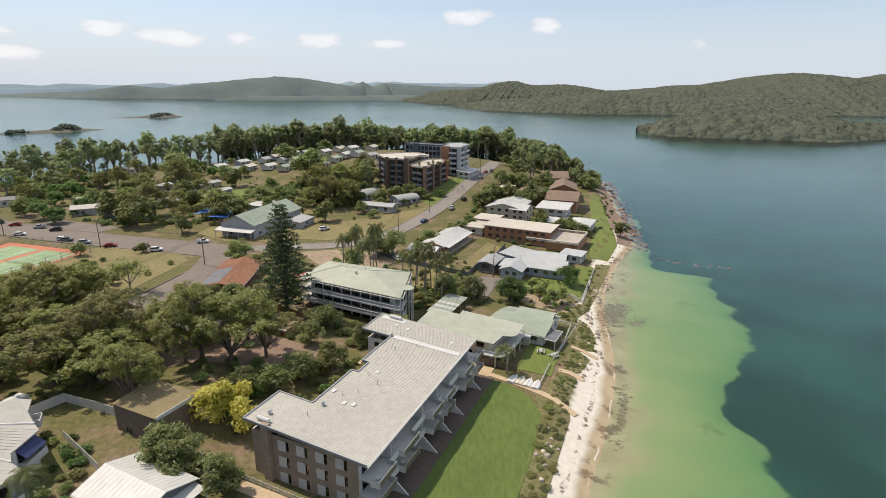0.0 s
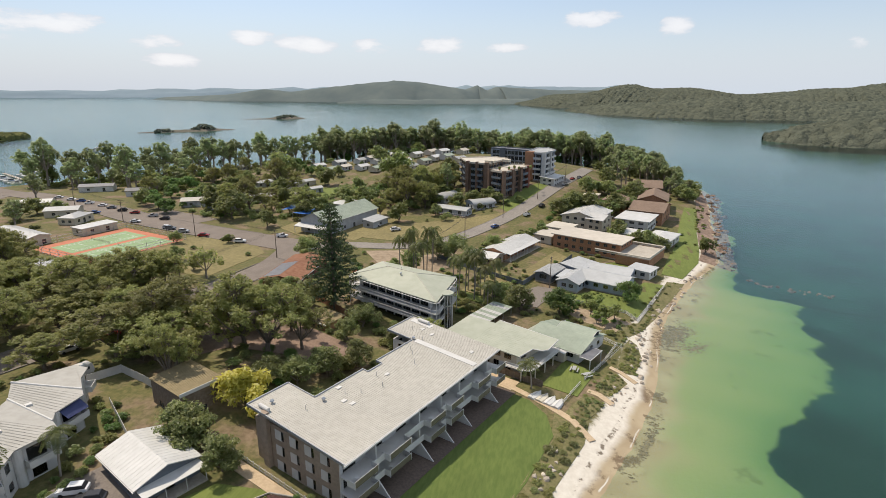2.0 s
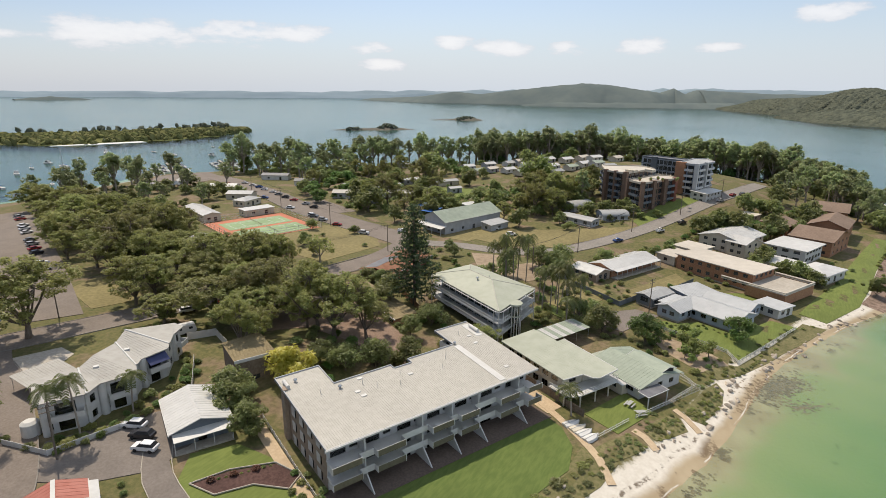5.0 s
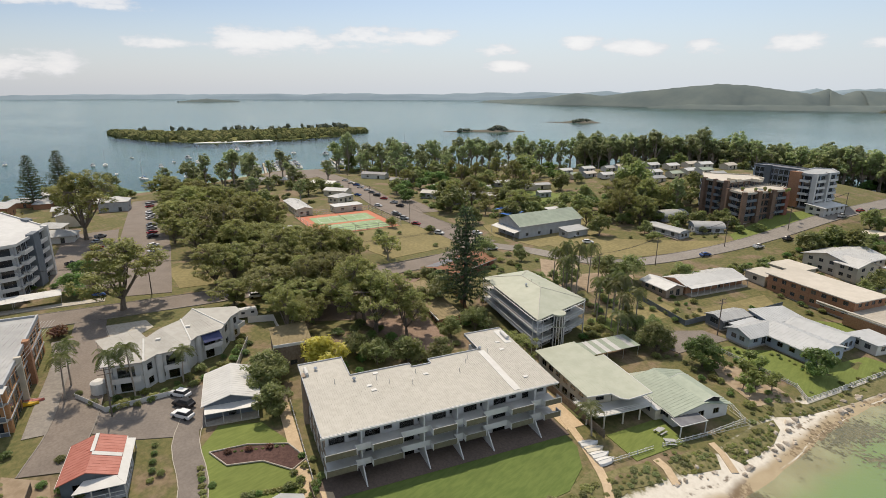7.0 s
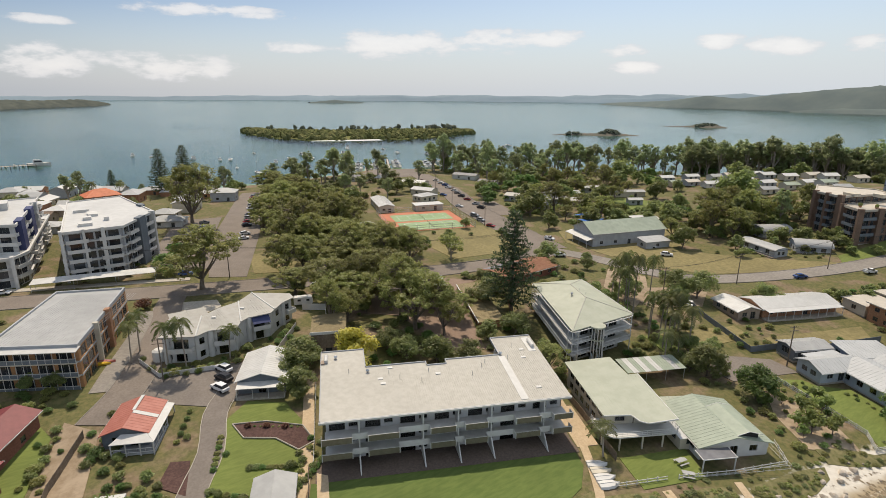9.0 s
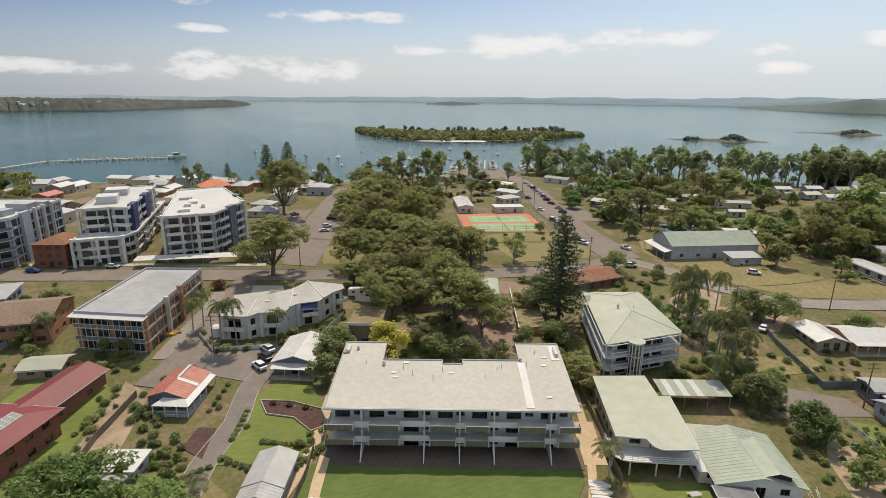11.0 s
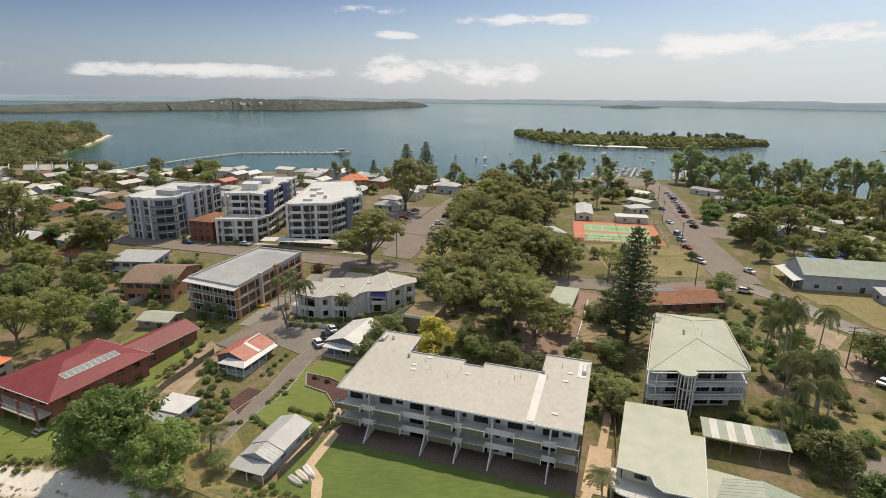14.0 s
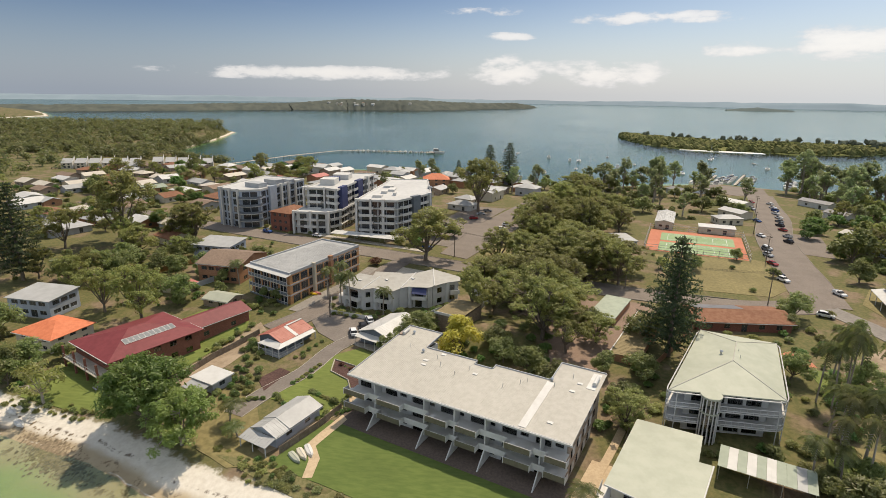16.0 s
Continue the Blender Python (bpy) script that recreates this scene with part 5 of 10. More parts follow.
    for x, y0, y1, q in ((43.6, 17.2, 20.0, 0.42), (0.7, 18.0, 20.2, 0.35)):
        bm = bmesh.new()
        tube(bm, (x, y0, zr(y0) + q + 0.05), (x, y1, zr(y1) + q + 0.05), q, q, 10)
        part("roof_duct", bm, "white", ob)
    # floors, cross walls, spandrels and balconies
    for s in (1, 2):
        bm = bmesh.new()
        box(bm, 0.3, -0.4, F[s] - 0.12, L - 0.3, 1.74, F[s] + 0.1)
        part("gallery_floor", bm, "white", ob)
    for x in (6.1, 17.2, 23.5, 29.6, 39.6):
        bm = bmesh.new()
        box(bm, x - 0.12, -0.4, 0, x + 0.12, 1.74, F[3])
        v = [bm.verts.new(q) for q in ((x - 0.1, -3.5, 0), (x + 0.1, -3.5, 0), (x - 0.1, -0.41, 0), (x + 0.1, -0.41, 0), (x - 0.1, -0.41, F[1]), (x + 0.1, -0.41, F[1]))]
        for f in ((0, 1, 5, 4), (0, 4, 2), (1, 3, 5), (2, 4, 5, 3)):
            bm.faces.new([v[j] for j in f])
        part("cross_wall", bm, "white", ob)
    for s in (1, 2):
        for x0, x1, y in ((12.9, 18.2, -0.5), (28.6, 33.7, -0.5), (4.9, 7.5, -0.9), (22.8, 24.4, -0.9), (38.5, 40.8, -0.9)):
            bm = bmesh.new()
            box(bm, x0 + 0.02, y, F[s] - 0.2, x1 - 0.02, y + 0.12, F[s] + 0.95)
            part("spandrel", bm, "white", ob, "white rendered parapet band")
        for i, (x0, x1) in enumerate(((-0.3, 4.9), (7.5, 12.9), (18.2, 22.8), (24.4, 28.6), (33.7, 38.5), (40.8, L + 0.3))):
            bm = bmesh.new()
            box(bm, x0, -1.9, F[s] - 0.14, x1, -0.41, F[s] + 0.1)
            bal = part("balcony", bm, "white", ob)
            bm = bmesh.new()
            box(bm, x0 + 0.05, -1.96, F[s] - 0.12, x1 - 0.05, -1.905, F[s] + 0.96)
            part("parapet_panel", bm, "olive", bal, "olive brown balcony front panel")
            for x in (x0, x1 - 0.08):
                bm = bmesh.new()
                box(bm, x, -1.9, F[s] + 0.1, x + 0.08, -0.42, F[s] + 0.95)
                part("side_panel", bm, "white", bal)
            bm = bmesh.new()
            tube(bm, (x0, -1.98, F[s] + 1.06), (x1, -1.98, F[s] + 1.06), 0.045, 0.045, 5)
            part("handrail", bm, "white", bal)
            for xx in (x0 + 0.05, x1 - 0.05):
                bm = bmesh.new()
                tube(bm, (xx, -1.99, F[s] - 0.2), (xx, -1.99, F[s] + 1.1), 0.07, 0.07, 6)
                part("corner_post", bm, "white", bal)
            if (i + s) % 2 == 0:
                tb = thing("balcony_table", pose(0, 0, 0), "small white outdoor table on a balcony", "table", "balcony tables")
                tb.matrix_basis = base_pose(P0, P1, zb) @ pose(x0 + 1.4, -1.1, F[s] + 0.1)
                bm = bmesh.new()
                tube(bm, (0, 0, 0.68), (0, 0, 0.72), 0.45, 0.45, 10)
                part("tabletop", bm, "white", tb)
                bm = bmesh.new()
                tube(bm, (0, 0, 0), (0, 0, 0.68), 0.05, 0.05, 6)
                tube(bm, (0, 0, 0), (0, 0, 0.04), 0.25, 0.25, 8)
                part("pedestal", bm, "white", tb)
    bm = bmesh.new()
    for k in range(7):
        box(bm, 34.0, 22.2 - 0.9 * k, 3.2 + 0.5 * k, 35.4, 23.1 - 0.9 * k, 3.4 + 0.5 * k)
    part("back_stair", bm, "pave", ob, "pale timber stair behind the flats")
    # curtains behind the glass
    for s in range(3):
        for i in range(7):
            c = 0.5 + (i + 0.5) * lw / 7
            bm = bmesh.new()
            box(bm, c - 2.5, 2.2, F[s] + 0.2, c - (0.9 if (i + s) % 2 else 1.7), 2.25, F[s] + 2.4)
            part("curtain", bm, "curtain", ob)
    return ob


flats()


# -- the three-storey house with the sage hip roof --
def sage_house():
    P = [(-13.4, 126.2), (-12.6, 146.2), (-37.6, 155.0), (-42.6, 140.6)]
    zb = 3.4
    ob = thing("round_balcony_house", base_pose(P[0], P[1], zb), "three-storey white house with round railed balconies and green hip roof", "house")
    FOOT.append((P[0], P[1], 30))
    q = local(P, P[0], P[1])
    w = inset(q, 2.3)
    F = [0.0, 2.9, 5.8, 8.9]
    sides = []
    for i in range(4):
        L = (Vector(w[i]) - Vector(w[(i + 1) % 4])).length
        sides.append([o for s in range(3) for o in row(L, max(3, int(L / 3.1)), 2.7, F[s] + 0.15, 2.25, "door")])
    shell(ob, w, -0.3, F[3], "white", sides, 0.25)
    bm = bmesh.new()
    c = Vector((0, 0))
    for p in q:
        c += Vector(p) / 4
    a, b = Vector(q[0]).lerp(Vector(q[1]), 0.5), Vector(q[2]).lerp(Vector(q[3]), 0.5)
    r0, r1 = a.lerp(b, 0.36), a.lerp(b, 0.70)
    v = [(*p, F[3] + 0.25) for p in inset(q, -0.1)] + [(*r0, F[3] + 2.5), (*r1, F[3] + 2.5)]
    slab(bm, v, [(0, 1, 4), (1, 2, 5, 4), (2, 3, 5), (3, 0, 4, 5)], 0.22)
    part("roof", bm, "roof_green", ob, "pale sage green hip roof with lichen stains")
    bm = bmesh.new()
    for i, j in ((0, 4), (1, 4), (2, 5), (3, 5), (4, 5)):
        tube(bm, Vector(v[i]) + Vector((0, 0, 0.02)), Vector(v[j]) + Vector((0, 0, 0.02)), 0.09, 0.09, 6)
    part("ridge_cap", bm, "roof_stone", ob, "pale ridge capping")
    roof_bits(ob, [(r0.x - 1, r0.y + 4, "vent"), (r0.x + 2, r0.y + 2, "pipe"), (r0.x + 2.6, r0.y + 5, "pipe")], lambda x, y: F[3] + 2.0)
    # pale blinds behind the glass
    inner = inset(w, 0.6)
    for i in range(4):
        a, b = Vector(inner[i]), Vector(inner[(i + 1) % 4])
        e = (b - a).normalized()
        mm = Matrix.Translation((*a, 0)) @ Matrix.Rotation(math.atan2(e.y, e.x), 4, "Z")
        for k in range(3):
            bm = bmesh.new()
            n = int((b - a).length / 1.6)
            for t in range(n):
                if (t * 7 + k * 3 + i) % 3:
                    box(bm, 1.6 * t, 0, F[k] + 0.2, 1.6 * t + 1.3, 0.04, F[k] + 2.5, mm)
            part("blind", bm, "curtain", ob)["kind"] = "stuff"
    # rounded balconies on each upper floor
    ring = []
    n = 4
    big = inset(q, -0.55)
    for i in range(4):
        p, s, t = Vector(big[i - 1]), Vector(big[i]), Vector(big[(i + 1) % 4])
        p, t = s + (p - s).normalized() * 2.2, s + (t - s).normalized() * 2.2
        for k in range(n + 1):
            f = k / n
            ring.append(tuple((1 - f) ** 2 * p + 2 * f * (1 - f) * s + f * f * t))
    for s in (1, 2):
        bm = bmesh.new()
        slab(bm, [(*p, F[s] + 0.1) for p in ring], [tuple(range(len(ring)))], 0.22)
        bal = part("balcony", bm, "white", ob)
        rail(bal, ring, F[s] + 0.1, 1.05, "white", 1.1, "railing", True, 2, 0.08)
    bm = bmesh.new()
    for a, b in zip(ring, ring[1:] + ring[:1]):
        tube(bm, (*a, F[3] - 0.05), (*b, F[3] - 0.05), 0.12, 0.12, 5)
    part("eave_rail", bm, "white", ob)
    for i in range(0, len(ring), 2):
        bm = bmesh.new()
        tube(bm, (*ring[i], -0.3), (*ring[i], F[3] + 0.1), 0.09, 0.09, 6)
        part("post", bm, "white", ob)
    # the round stair tower on the sea side
    m = Vector(q[0]).lerp(Vector(q[1]), 0.36)
    bm = bmesh.new()
    for i in range(8):
        a = math.pi + math.pi * i / 7
        tube(bm, (m.x + 1.6 * math.cos(a), m.y + 1.6 * math.sin(a) - 0.7, -0.3), (m.x + 1.6 * math.cos(a), m.y + 1.6 * math.sin(a) - 0.7, F[3]), 0.12, 0.12, 5)
    part("tower_frame", bm, "white", ob)
    bm = bmesh.new()
    tube(bm, (m.x, m.y - 0.7, 0), (m.x, m.y - 0.7, F[3] - 0.1), 1.5, 1.5, 14)
    part("tower_glass", bm, "glass", ob)
    bm = bmesh.new()
    tube(bm, (m.x, m.y - 0.7, F[3]), (m.x, m.y - 0.7, F[3] + 0.35), 1.9, 1.9, 16)
    part("tower_cap", bm, "roof_green", ob)
    bm = bmesh.new()
    tube(bm, (m.x, m.y - 0.7, F[2]), (m.x, m.y - 0.7, F[2] + 0.3), 1.75, 1.75, 16)
    part("tower_ring", bm, "roof_green", ob)


sage_house()


# -- the two beach houses with green roofs --
def green_house():
    P0, P1, zb = (12.8, 110.4), (17.3, 122.9), 2.4
    ob = thing("beach_house", base_pose(P0, P1, zb), "two-storey cream beach house with a flat pale green roof", "house")
    FOOT.append((P0, P1, 25))
    roof = [(-0.2, 4.2), (5.0, 3.3), (5.5, 1.2), (6.6, 0.3), (12.7, 0.3), (14.6, 16.6), (12.4, 16.6), (12.6, 24.4), (1.6, 24.4)]
    wall = [(0.9, 5.3), (6.4, 4.4), (12.1, 3.2), (13.8, 16.0), (11.8, 16.0), (12.0, 23.8), (2.3, 23.8)]
    sides = []
    for i in range(7):
        L = (Vector(wall[i]) - Vector(wall[(i + 1) % 7])).length
        sides.append(row(L, max(1, int(L / 3)), 1.8, 0.7, 1.5) + row(L, max(1, int(L / 3)), 1.9, 3.2, 1.5))
    shell(ob, wall, -0.3, 5.1, "cream", sides, 0.22)
    bm = bmesh.new()
    slab(bm, [(x, y, 5.2 + 0.02 * y) for x, y in roof], [tuple(range(9))], 0.25)
    part("roof", bm, "roof_green", ob, "pale sage green metal roof")
    bm = bmesh.new()
    ribs(bm, (0.0, 4.4, 5.288), (12.9, 4.4, 5.288), (14.4, 16.5, 5.53), (1.2, 16.5, 5.53), 0.8, 0.04, 0.012)
    part("roof_seam", bm, "roof_green", ob)["kind"] = "stuff"
    for a, b in zip(roof[:5], roof[1:6]):
        bm = bmesh.new()
        tube(bm, (*a, 5.14 + 0.02 * a[1]), (*b, 5.14 + 0.02 * b[1]), 0.13, 0.13, 6)
        part("gutter", bm, "white", ob)
    # the balcony sweeps round the corner on posts
    rim = [(-0.9, 7.4), (-1.0, 3.6), (-0.7, 2.2), (0.3, 1.2), (1.8, 0.8), (4.6, 0.5), (8.6, 0.1), (12.4, -0.2), (13.2, 0.5), (13.4, 3.4)]
    bm = bmesh.new()
    slab(bm, [(*p, 2.65) for p in rim] + [(12.4, 3.1, 2.65), (6.4, 4.3, 2.65), (0.8, 5.2, 2.65), (0.8, 7.4, 2.65)], [tuple(range(14))], 0.22)
    bal = part("balcony", bm, "white", ob)
    rail(bal, rim, 2.65, 1.05, "white", 0.9, "railing", False, 3, 0.05)
    for p in ((-0.6, 3.4), (1.6, 1.0), (6.0, 0.6), (10.0, 0.3), (12.9, 0.6)):
        bm = bmesh.new()
        tube(bm, (*p, -0.3), (*p, 2.44), 0.17, 0.17, 8)
        part("post", bm, "cream", ob)


green_house()
cot = house("beach_cottage", "low beach cottage with a sage green gable roof", (21.8, 122.0), (27.6, 133.8), 13.6, 2.3, 2.7, "gable", "roof_sage", "white", 1.5, 0.6, "y", 1, (3, 4, 2, 4), seam=0.8)
bm = bmesh.new()
slab(bm, [(-1.4, -3.4, 2.5), (4.9, -3.4, 2.5), (4.9, -0.62, 2.6), (-1.4, -0.62, 2.6)], [(0, 1, 2, 3)], 0.12)
part("porch_roof", bm, "roof_dark", cot, "dark flat porch roof with a white edge")
for a, b in (((-1.4, -3.4), (4.9, -3.4)), ((4.9, -3.4), (4.9, -0.7)), ((-1.4, -3.4), (-1.4, -0.7))):
    bm = bmesh.new()
    tube(bm, (*a, 2.48), (*b, 2.56), 0.09, 0.09, 6)
    part("porch_fascia", bm, "white", cot)
for x in (-1.2, 4.7):
    bm = bmesh.new()
    box(bm, x - 0.09, -3.3, -0.2, x + 0.09, -3.12, 2.36)
    part("post", bm, "white", cot)
rail(cot, [(-2.4, -4.6), (14.5, -4.4), (15, 2)], 0.0, 0.9, "white", 1.0)
# the raised roof light over the middle rooms
bm = bmesh.new()
box(bm, 7.0, 0.4, 3.0, 11.2, 9.2, 4.25)
cl = part("roof_light", bm, "dark", cot, "dark glazed walls under a raised roof")
bm = bmesh.new()
slab(bm, [(6.5, 0.0, 4.2), (9.1, 0.0, 4.95), (9.1, 9.6, 4.95), (6.5, 9.6, 4.2)], [(0, 1, 2, 3)], 0.1)
slab(bm, [(9.1, 0.0, 4.95), (11.7, 0.0, 4.2), (11.7, 9.6, 4.2), (9.1, 9.6, 4.95)], [(0, 1, 2, 3)], 0.1)
part("raised_roof", bm, "roof_sage", cl)
for y, q in ((-0.02, 0.02), (9.58, 9.62)):
    bm = bmesh.new()
    tube(bm, (6.5, y, 4.2), (9.1, y, 4.95), 0.07, 0.07, 5)
    tube(bm, (9.1, y, 4.95), (11.7, y, 4.2), 0.07, 0.07, 5)
    part("barge_board", bm, "white", cl)
lean = house("side_lean_to", "narrow white sheet roof beside the beach cottage", (18.3, 121.6), (20.0, 125.2), 4.6, 2.4, 2.2, "skillion", "roof_white", "cream", 0.3, 0.2, n=(1, 1, 0, 1), category="shed")
house("cottage_wing", "low skillion wing with a pale green sheet roof", (14.2, 124.4), (18.4, 132.0), 7.5, 2.4, 2.5, "skillion", "roof_green", "cream", 0.4, 0.4, n=(2, 2, 1, 1), seam=0.7)


def pergola(name, P0, P1, d, z, h, label, cols):
    ob = thing(name, base_pose(P0, P1, z), label, "carport")
    FOOT.append((P0, P1, d))
    w = (Vector(P1) - Vector(P0)).length
    n = len(cols)
    for i, c in enumerate(cols):
        bm = bmesh.new()
        x0, x1 = w * i / n, w * (i + 1) / n - 0.02
        slab(bm, [(x0, 0, h), (x1, 0, h), (x1, d, h + 0.3), (x0, d, h + 0.3)], [(0, 1, 2, 3)], 0.06)
        sheet = part("roof_sheet", bm, c, ob)
        bm = bmesh.new()
        ribs(bm, (x0, 0, h), (x1, 0, h), (x1, d, h + 0.3), (x0, d, h + 0.3), 0.5, 0.04, 0.03)
        part("seam", bm, c, sheet)["kind"] = "stuff"
    for x in (0.3, w / 3, 2 * w / 3, w - 0.3):
        for y in (0.3, d - 0.3):
            bm = bmesh.new()
            tube(bm, (x, y, -0.3), (x, y, h - 0.05), 0.06, 0.06, 6)
            part("post", bm, "metal", ob)
    bm = bmesh.new()
    for y in (0.25, d - 0.35):
        box(bm, 0, y, h - 0.2, w, y + 0.1, h - 0.07)
    part("beam", bm, "metal", ob)
    return ob


pergola("striped_carport", (-1.7, 131.9), (3.8, 145.1), 6.2, 3.0, 2.5, "low carport with green and white striped roof sheets", ["roof_sage", "roof_white", "roof_sage", "roof_white", "roof_sage", "roof_white", "roof_sage", "roof_sage", "roof_grey", "roof_sage"])

# -- houses along the shore towards the point --
house("white_roof_house", "long low house with a bright white ribbed roof and verandah", (-4.4, 193.4), (5.0, 216.2), 9.2, 3.6, 2.8, "gable", "roof_white", "brick", 1.2, 0.5, "x", 1, (6, 2, 5, 2), seam=0.9, verandah=(2.4, "roof_white"))
house("white_roof_wing", "small cross wing with a white ribbed gable roof", (-7.4, 186.0), (-4.8, 192.6), 10.5, 3.5, 2.7, "gable", "roof_white", "taupe", 1.1, 0.5, "y", 1, (2, 3, 2, 3), seam=0.9)
GREY = "roof_pale"
house("grey_roof_house", "sprawling house with light grey ribbed gable roofs", (35.2, 169.8), (39.2, 179.4), 14.5, 2.5, 3.0, "gable", GREY, "bluegrey", 1.5, 0.7, "y", 1, (4, 5, 2, 4), seam=0.9)
house("grey_roof_wing", "seaward wing of the grey-roofed house under a second gable", (37.6, 180.4), (40.2, 188.4), 13, 2.6, 3.0, "gable", GREY, "bluegrey", 1.1, 0.6, "y", 1, (3, 4, 2, 3), seam=0.9)
house("grey_front_wing", "front wing of the grey-roofed house with a low gable", (21.3, 168.6), (25.4, 178.6), 6.6, 2.8, 2.8, "gable", GREY, "bluegrey", 1.2, 0.6, "x", 1, (3, 2, 2, 2), seam=0.9)
house("grey_rear_wing", "rear wing with a pale sloping sheet roof", (22.4, 182.0), (28.2, 191.0), 7.6, 3.2, 2.7, "skillion", GREY, "bluegrey", 0.5, 0.5, n=(3, 2, 2, 2), seam=0.9)
house("grey_link", "low flat-roofed link beside the garages", (18.2, 173.2), (21.2, 181.4), 3.6, 2.9, 2.5, "flat", GREY, "slate", 0, 0.3, n=(2, 1, 1, 1), category="garage")
house("garage", "grey-roofed double garage with dark doors", (12.9, 174.6), (17.0, 183.8), 5.6, 3.0, 2.7, "gable", "roof_grey", "slate", 0.7, 0.4, "x", 1, (3, 1, 2, 1), 2.6, 1.5, seam=0.9, category="garage")
house("beach_room", "small flat-roofed white room beside the sea lawn", (44.8, 187.2), (48.2, 193.8), 7.5, 2.3, 2.6, "flat", "roof_pale", "white", 0, 0.4, n=(2, 2, 1, 2))
be = house("terrace_house", "long two-storey brown brick house with a flat beige roof", (36.6, 207.4), (42.0, 219.6), 27, 3.0, 5.4, "flat", "roof_beige", "brick", 0, 0.7, storeys=2, n=(4, 8, 3, 8))
bm = bmesh.new()
box(bm, -4, -12, -0.4, 14.5, -0.02, 2.7)
part("terrace", bm, "brick", be, "brown brick terrace with curved corners")
for a, b in (((-4, -12), (14.5, -12)), ((14.5, -12), (14.5, 0)), ((-4, -12), (-4, 8))):
    for z, r in ((3.6, 0.28), (3.0, 0.2)):
        bm = bmesh.new()
        tube(bm, (*a, z), (*b, z), r, r, 8)
        part("parapet_rail", bm, "roof_beige", be)
bm = bmesh.new()
box(bm, -3.6, -11.6, 2.7, 14.1, -0.1, 2.76)
part("terrace_tiles", bm, "concrete", be)
house("beige_garage", "low garage with a flat beige roof", (11, 219.0), (15.4, 229.0), 7.5, 3.8, 3.0, "flat", "roof_beige", "cream", 0, 0.5, n=(1, 1, 2, 1), category="garage")
house("beige_annex", "low annex with a flat beige roof", (17.2, 229.6), (21, 239.0), 10, 4.0, 3.6, "flat", "roof_beige", "cream", 0, 0.5, n=(2, 2, 2, 2))
house("cream_house", "two-storey cream house with white ribbed gable roofs", (29.4, 246.0), (36.4, 265.4), 16, 4.0, 5.2, "gable", "roof_white", "cream", 2.0, 0.7, "x", 2, (5, 4, 4, 4), seam=0.9)
house("cream_house_wing", "wing of the cream house with a white cross gable", (31.6, 243.4), (36.0, 252.0), 7.5, 4.0, 5.2, "gable", "roof_white", "cream", 1.6, 0.6, "y", 2, (2, 2, 2, 2), seam=0.9)
house("white_flat_house", "two-storey white house with a flat white roof and dark glass", (50.8, 247.6), (56.4, 263.4), 13.5, 3.4, 5.2, "flat", "roof_white", "white", 0, 0.9, storeys=2, n=(5, 3, 4, 3), ww=2.2)
house("white_low_house", "low white house with sheet roof stepping to the sea lawn", (56.8, 228.0), (63.0, 241.4), 9.5, 2.6, 3.2, "hip", "roof_white", "white", 1.3, 0.5, n=(3, 2, 3, 2), seam=0.9)
house("white_link_house", "low flat white roofed wing between houses", (47.0, 231.6), (51.0, 241.0), 10.5, 3.0, 3.0, "flat", "roof_white", "white", 0, 0.4, n=(2, 2, 2, 2))
for i, (a, b, d, h) in enumerate((((59.6, 268.0), (66.4, 290.0), 15, 6.2), ((65.6, 296.0), (69.4, 318.0), 14, 6.4), ((67.6, 330.0), (69.6, 352.0), 15, 6.8))):
    v = house("brown_villa", "two-storey dark brown brick villa with a tiled gable roof", a, b, d, None, h, "gable", "roof_brown", "brick", 2.6, 0.7, "y" if i != 1 else "x", 2, (4, 4, 4, 4), group="brown villas")
    if i == 0:
        for x in (9, 11):
            bm = bmesh.new()
            box(bm, x, 3, 8.0, x + 1.2, 4.6, 8.25)
            part("skylight", bm, "white", v)
house("brown_villa", "low brown tiled villa behind the road", (44.0, 287.0), (48.4, 300.0), 12, None, 4.6, "gable", "roof_brown", "brick", 1.8, 0.6, "x", 2, (3, 3, 3, 3), group="brown villas")
house("cream_shed", "small shed with a cream flat roof", (30, 296), (33, 304), 7, None, 2.8, "flat", "cream", "taupe", 0, 0.4, n=(1, 1, 1, 1), category="shed")


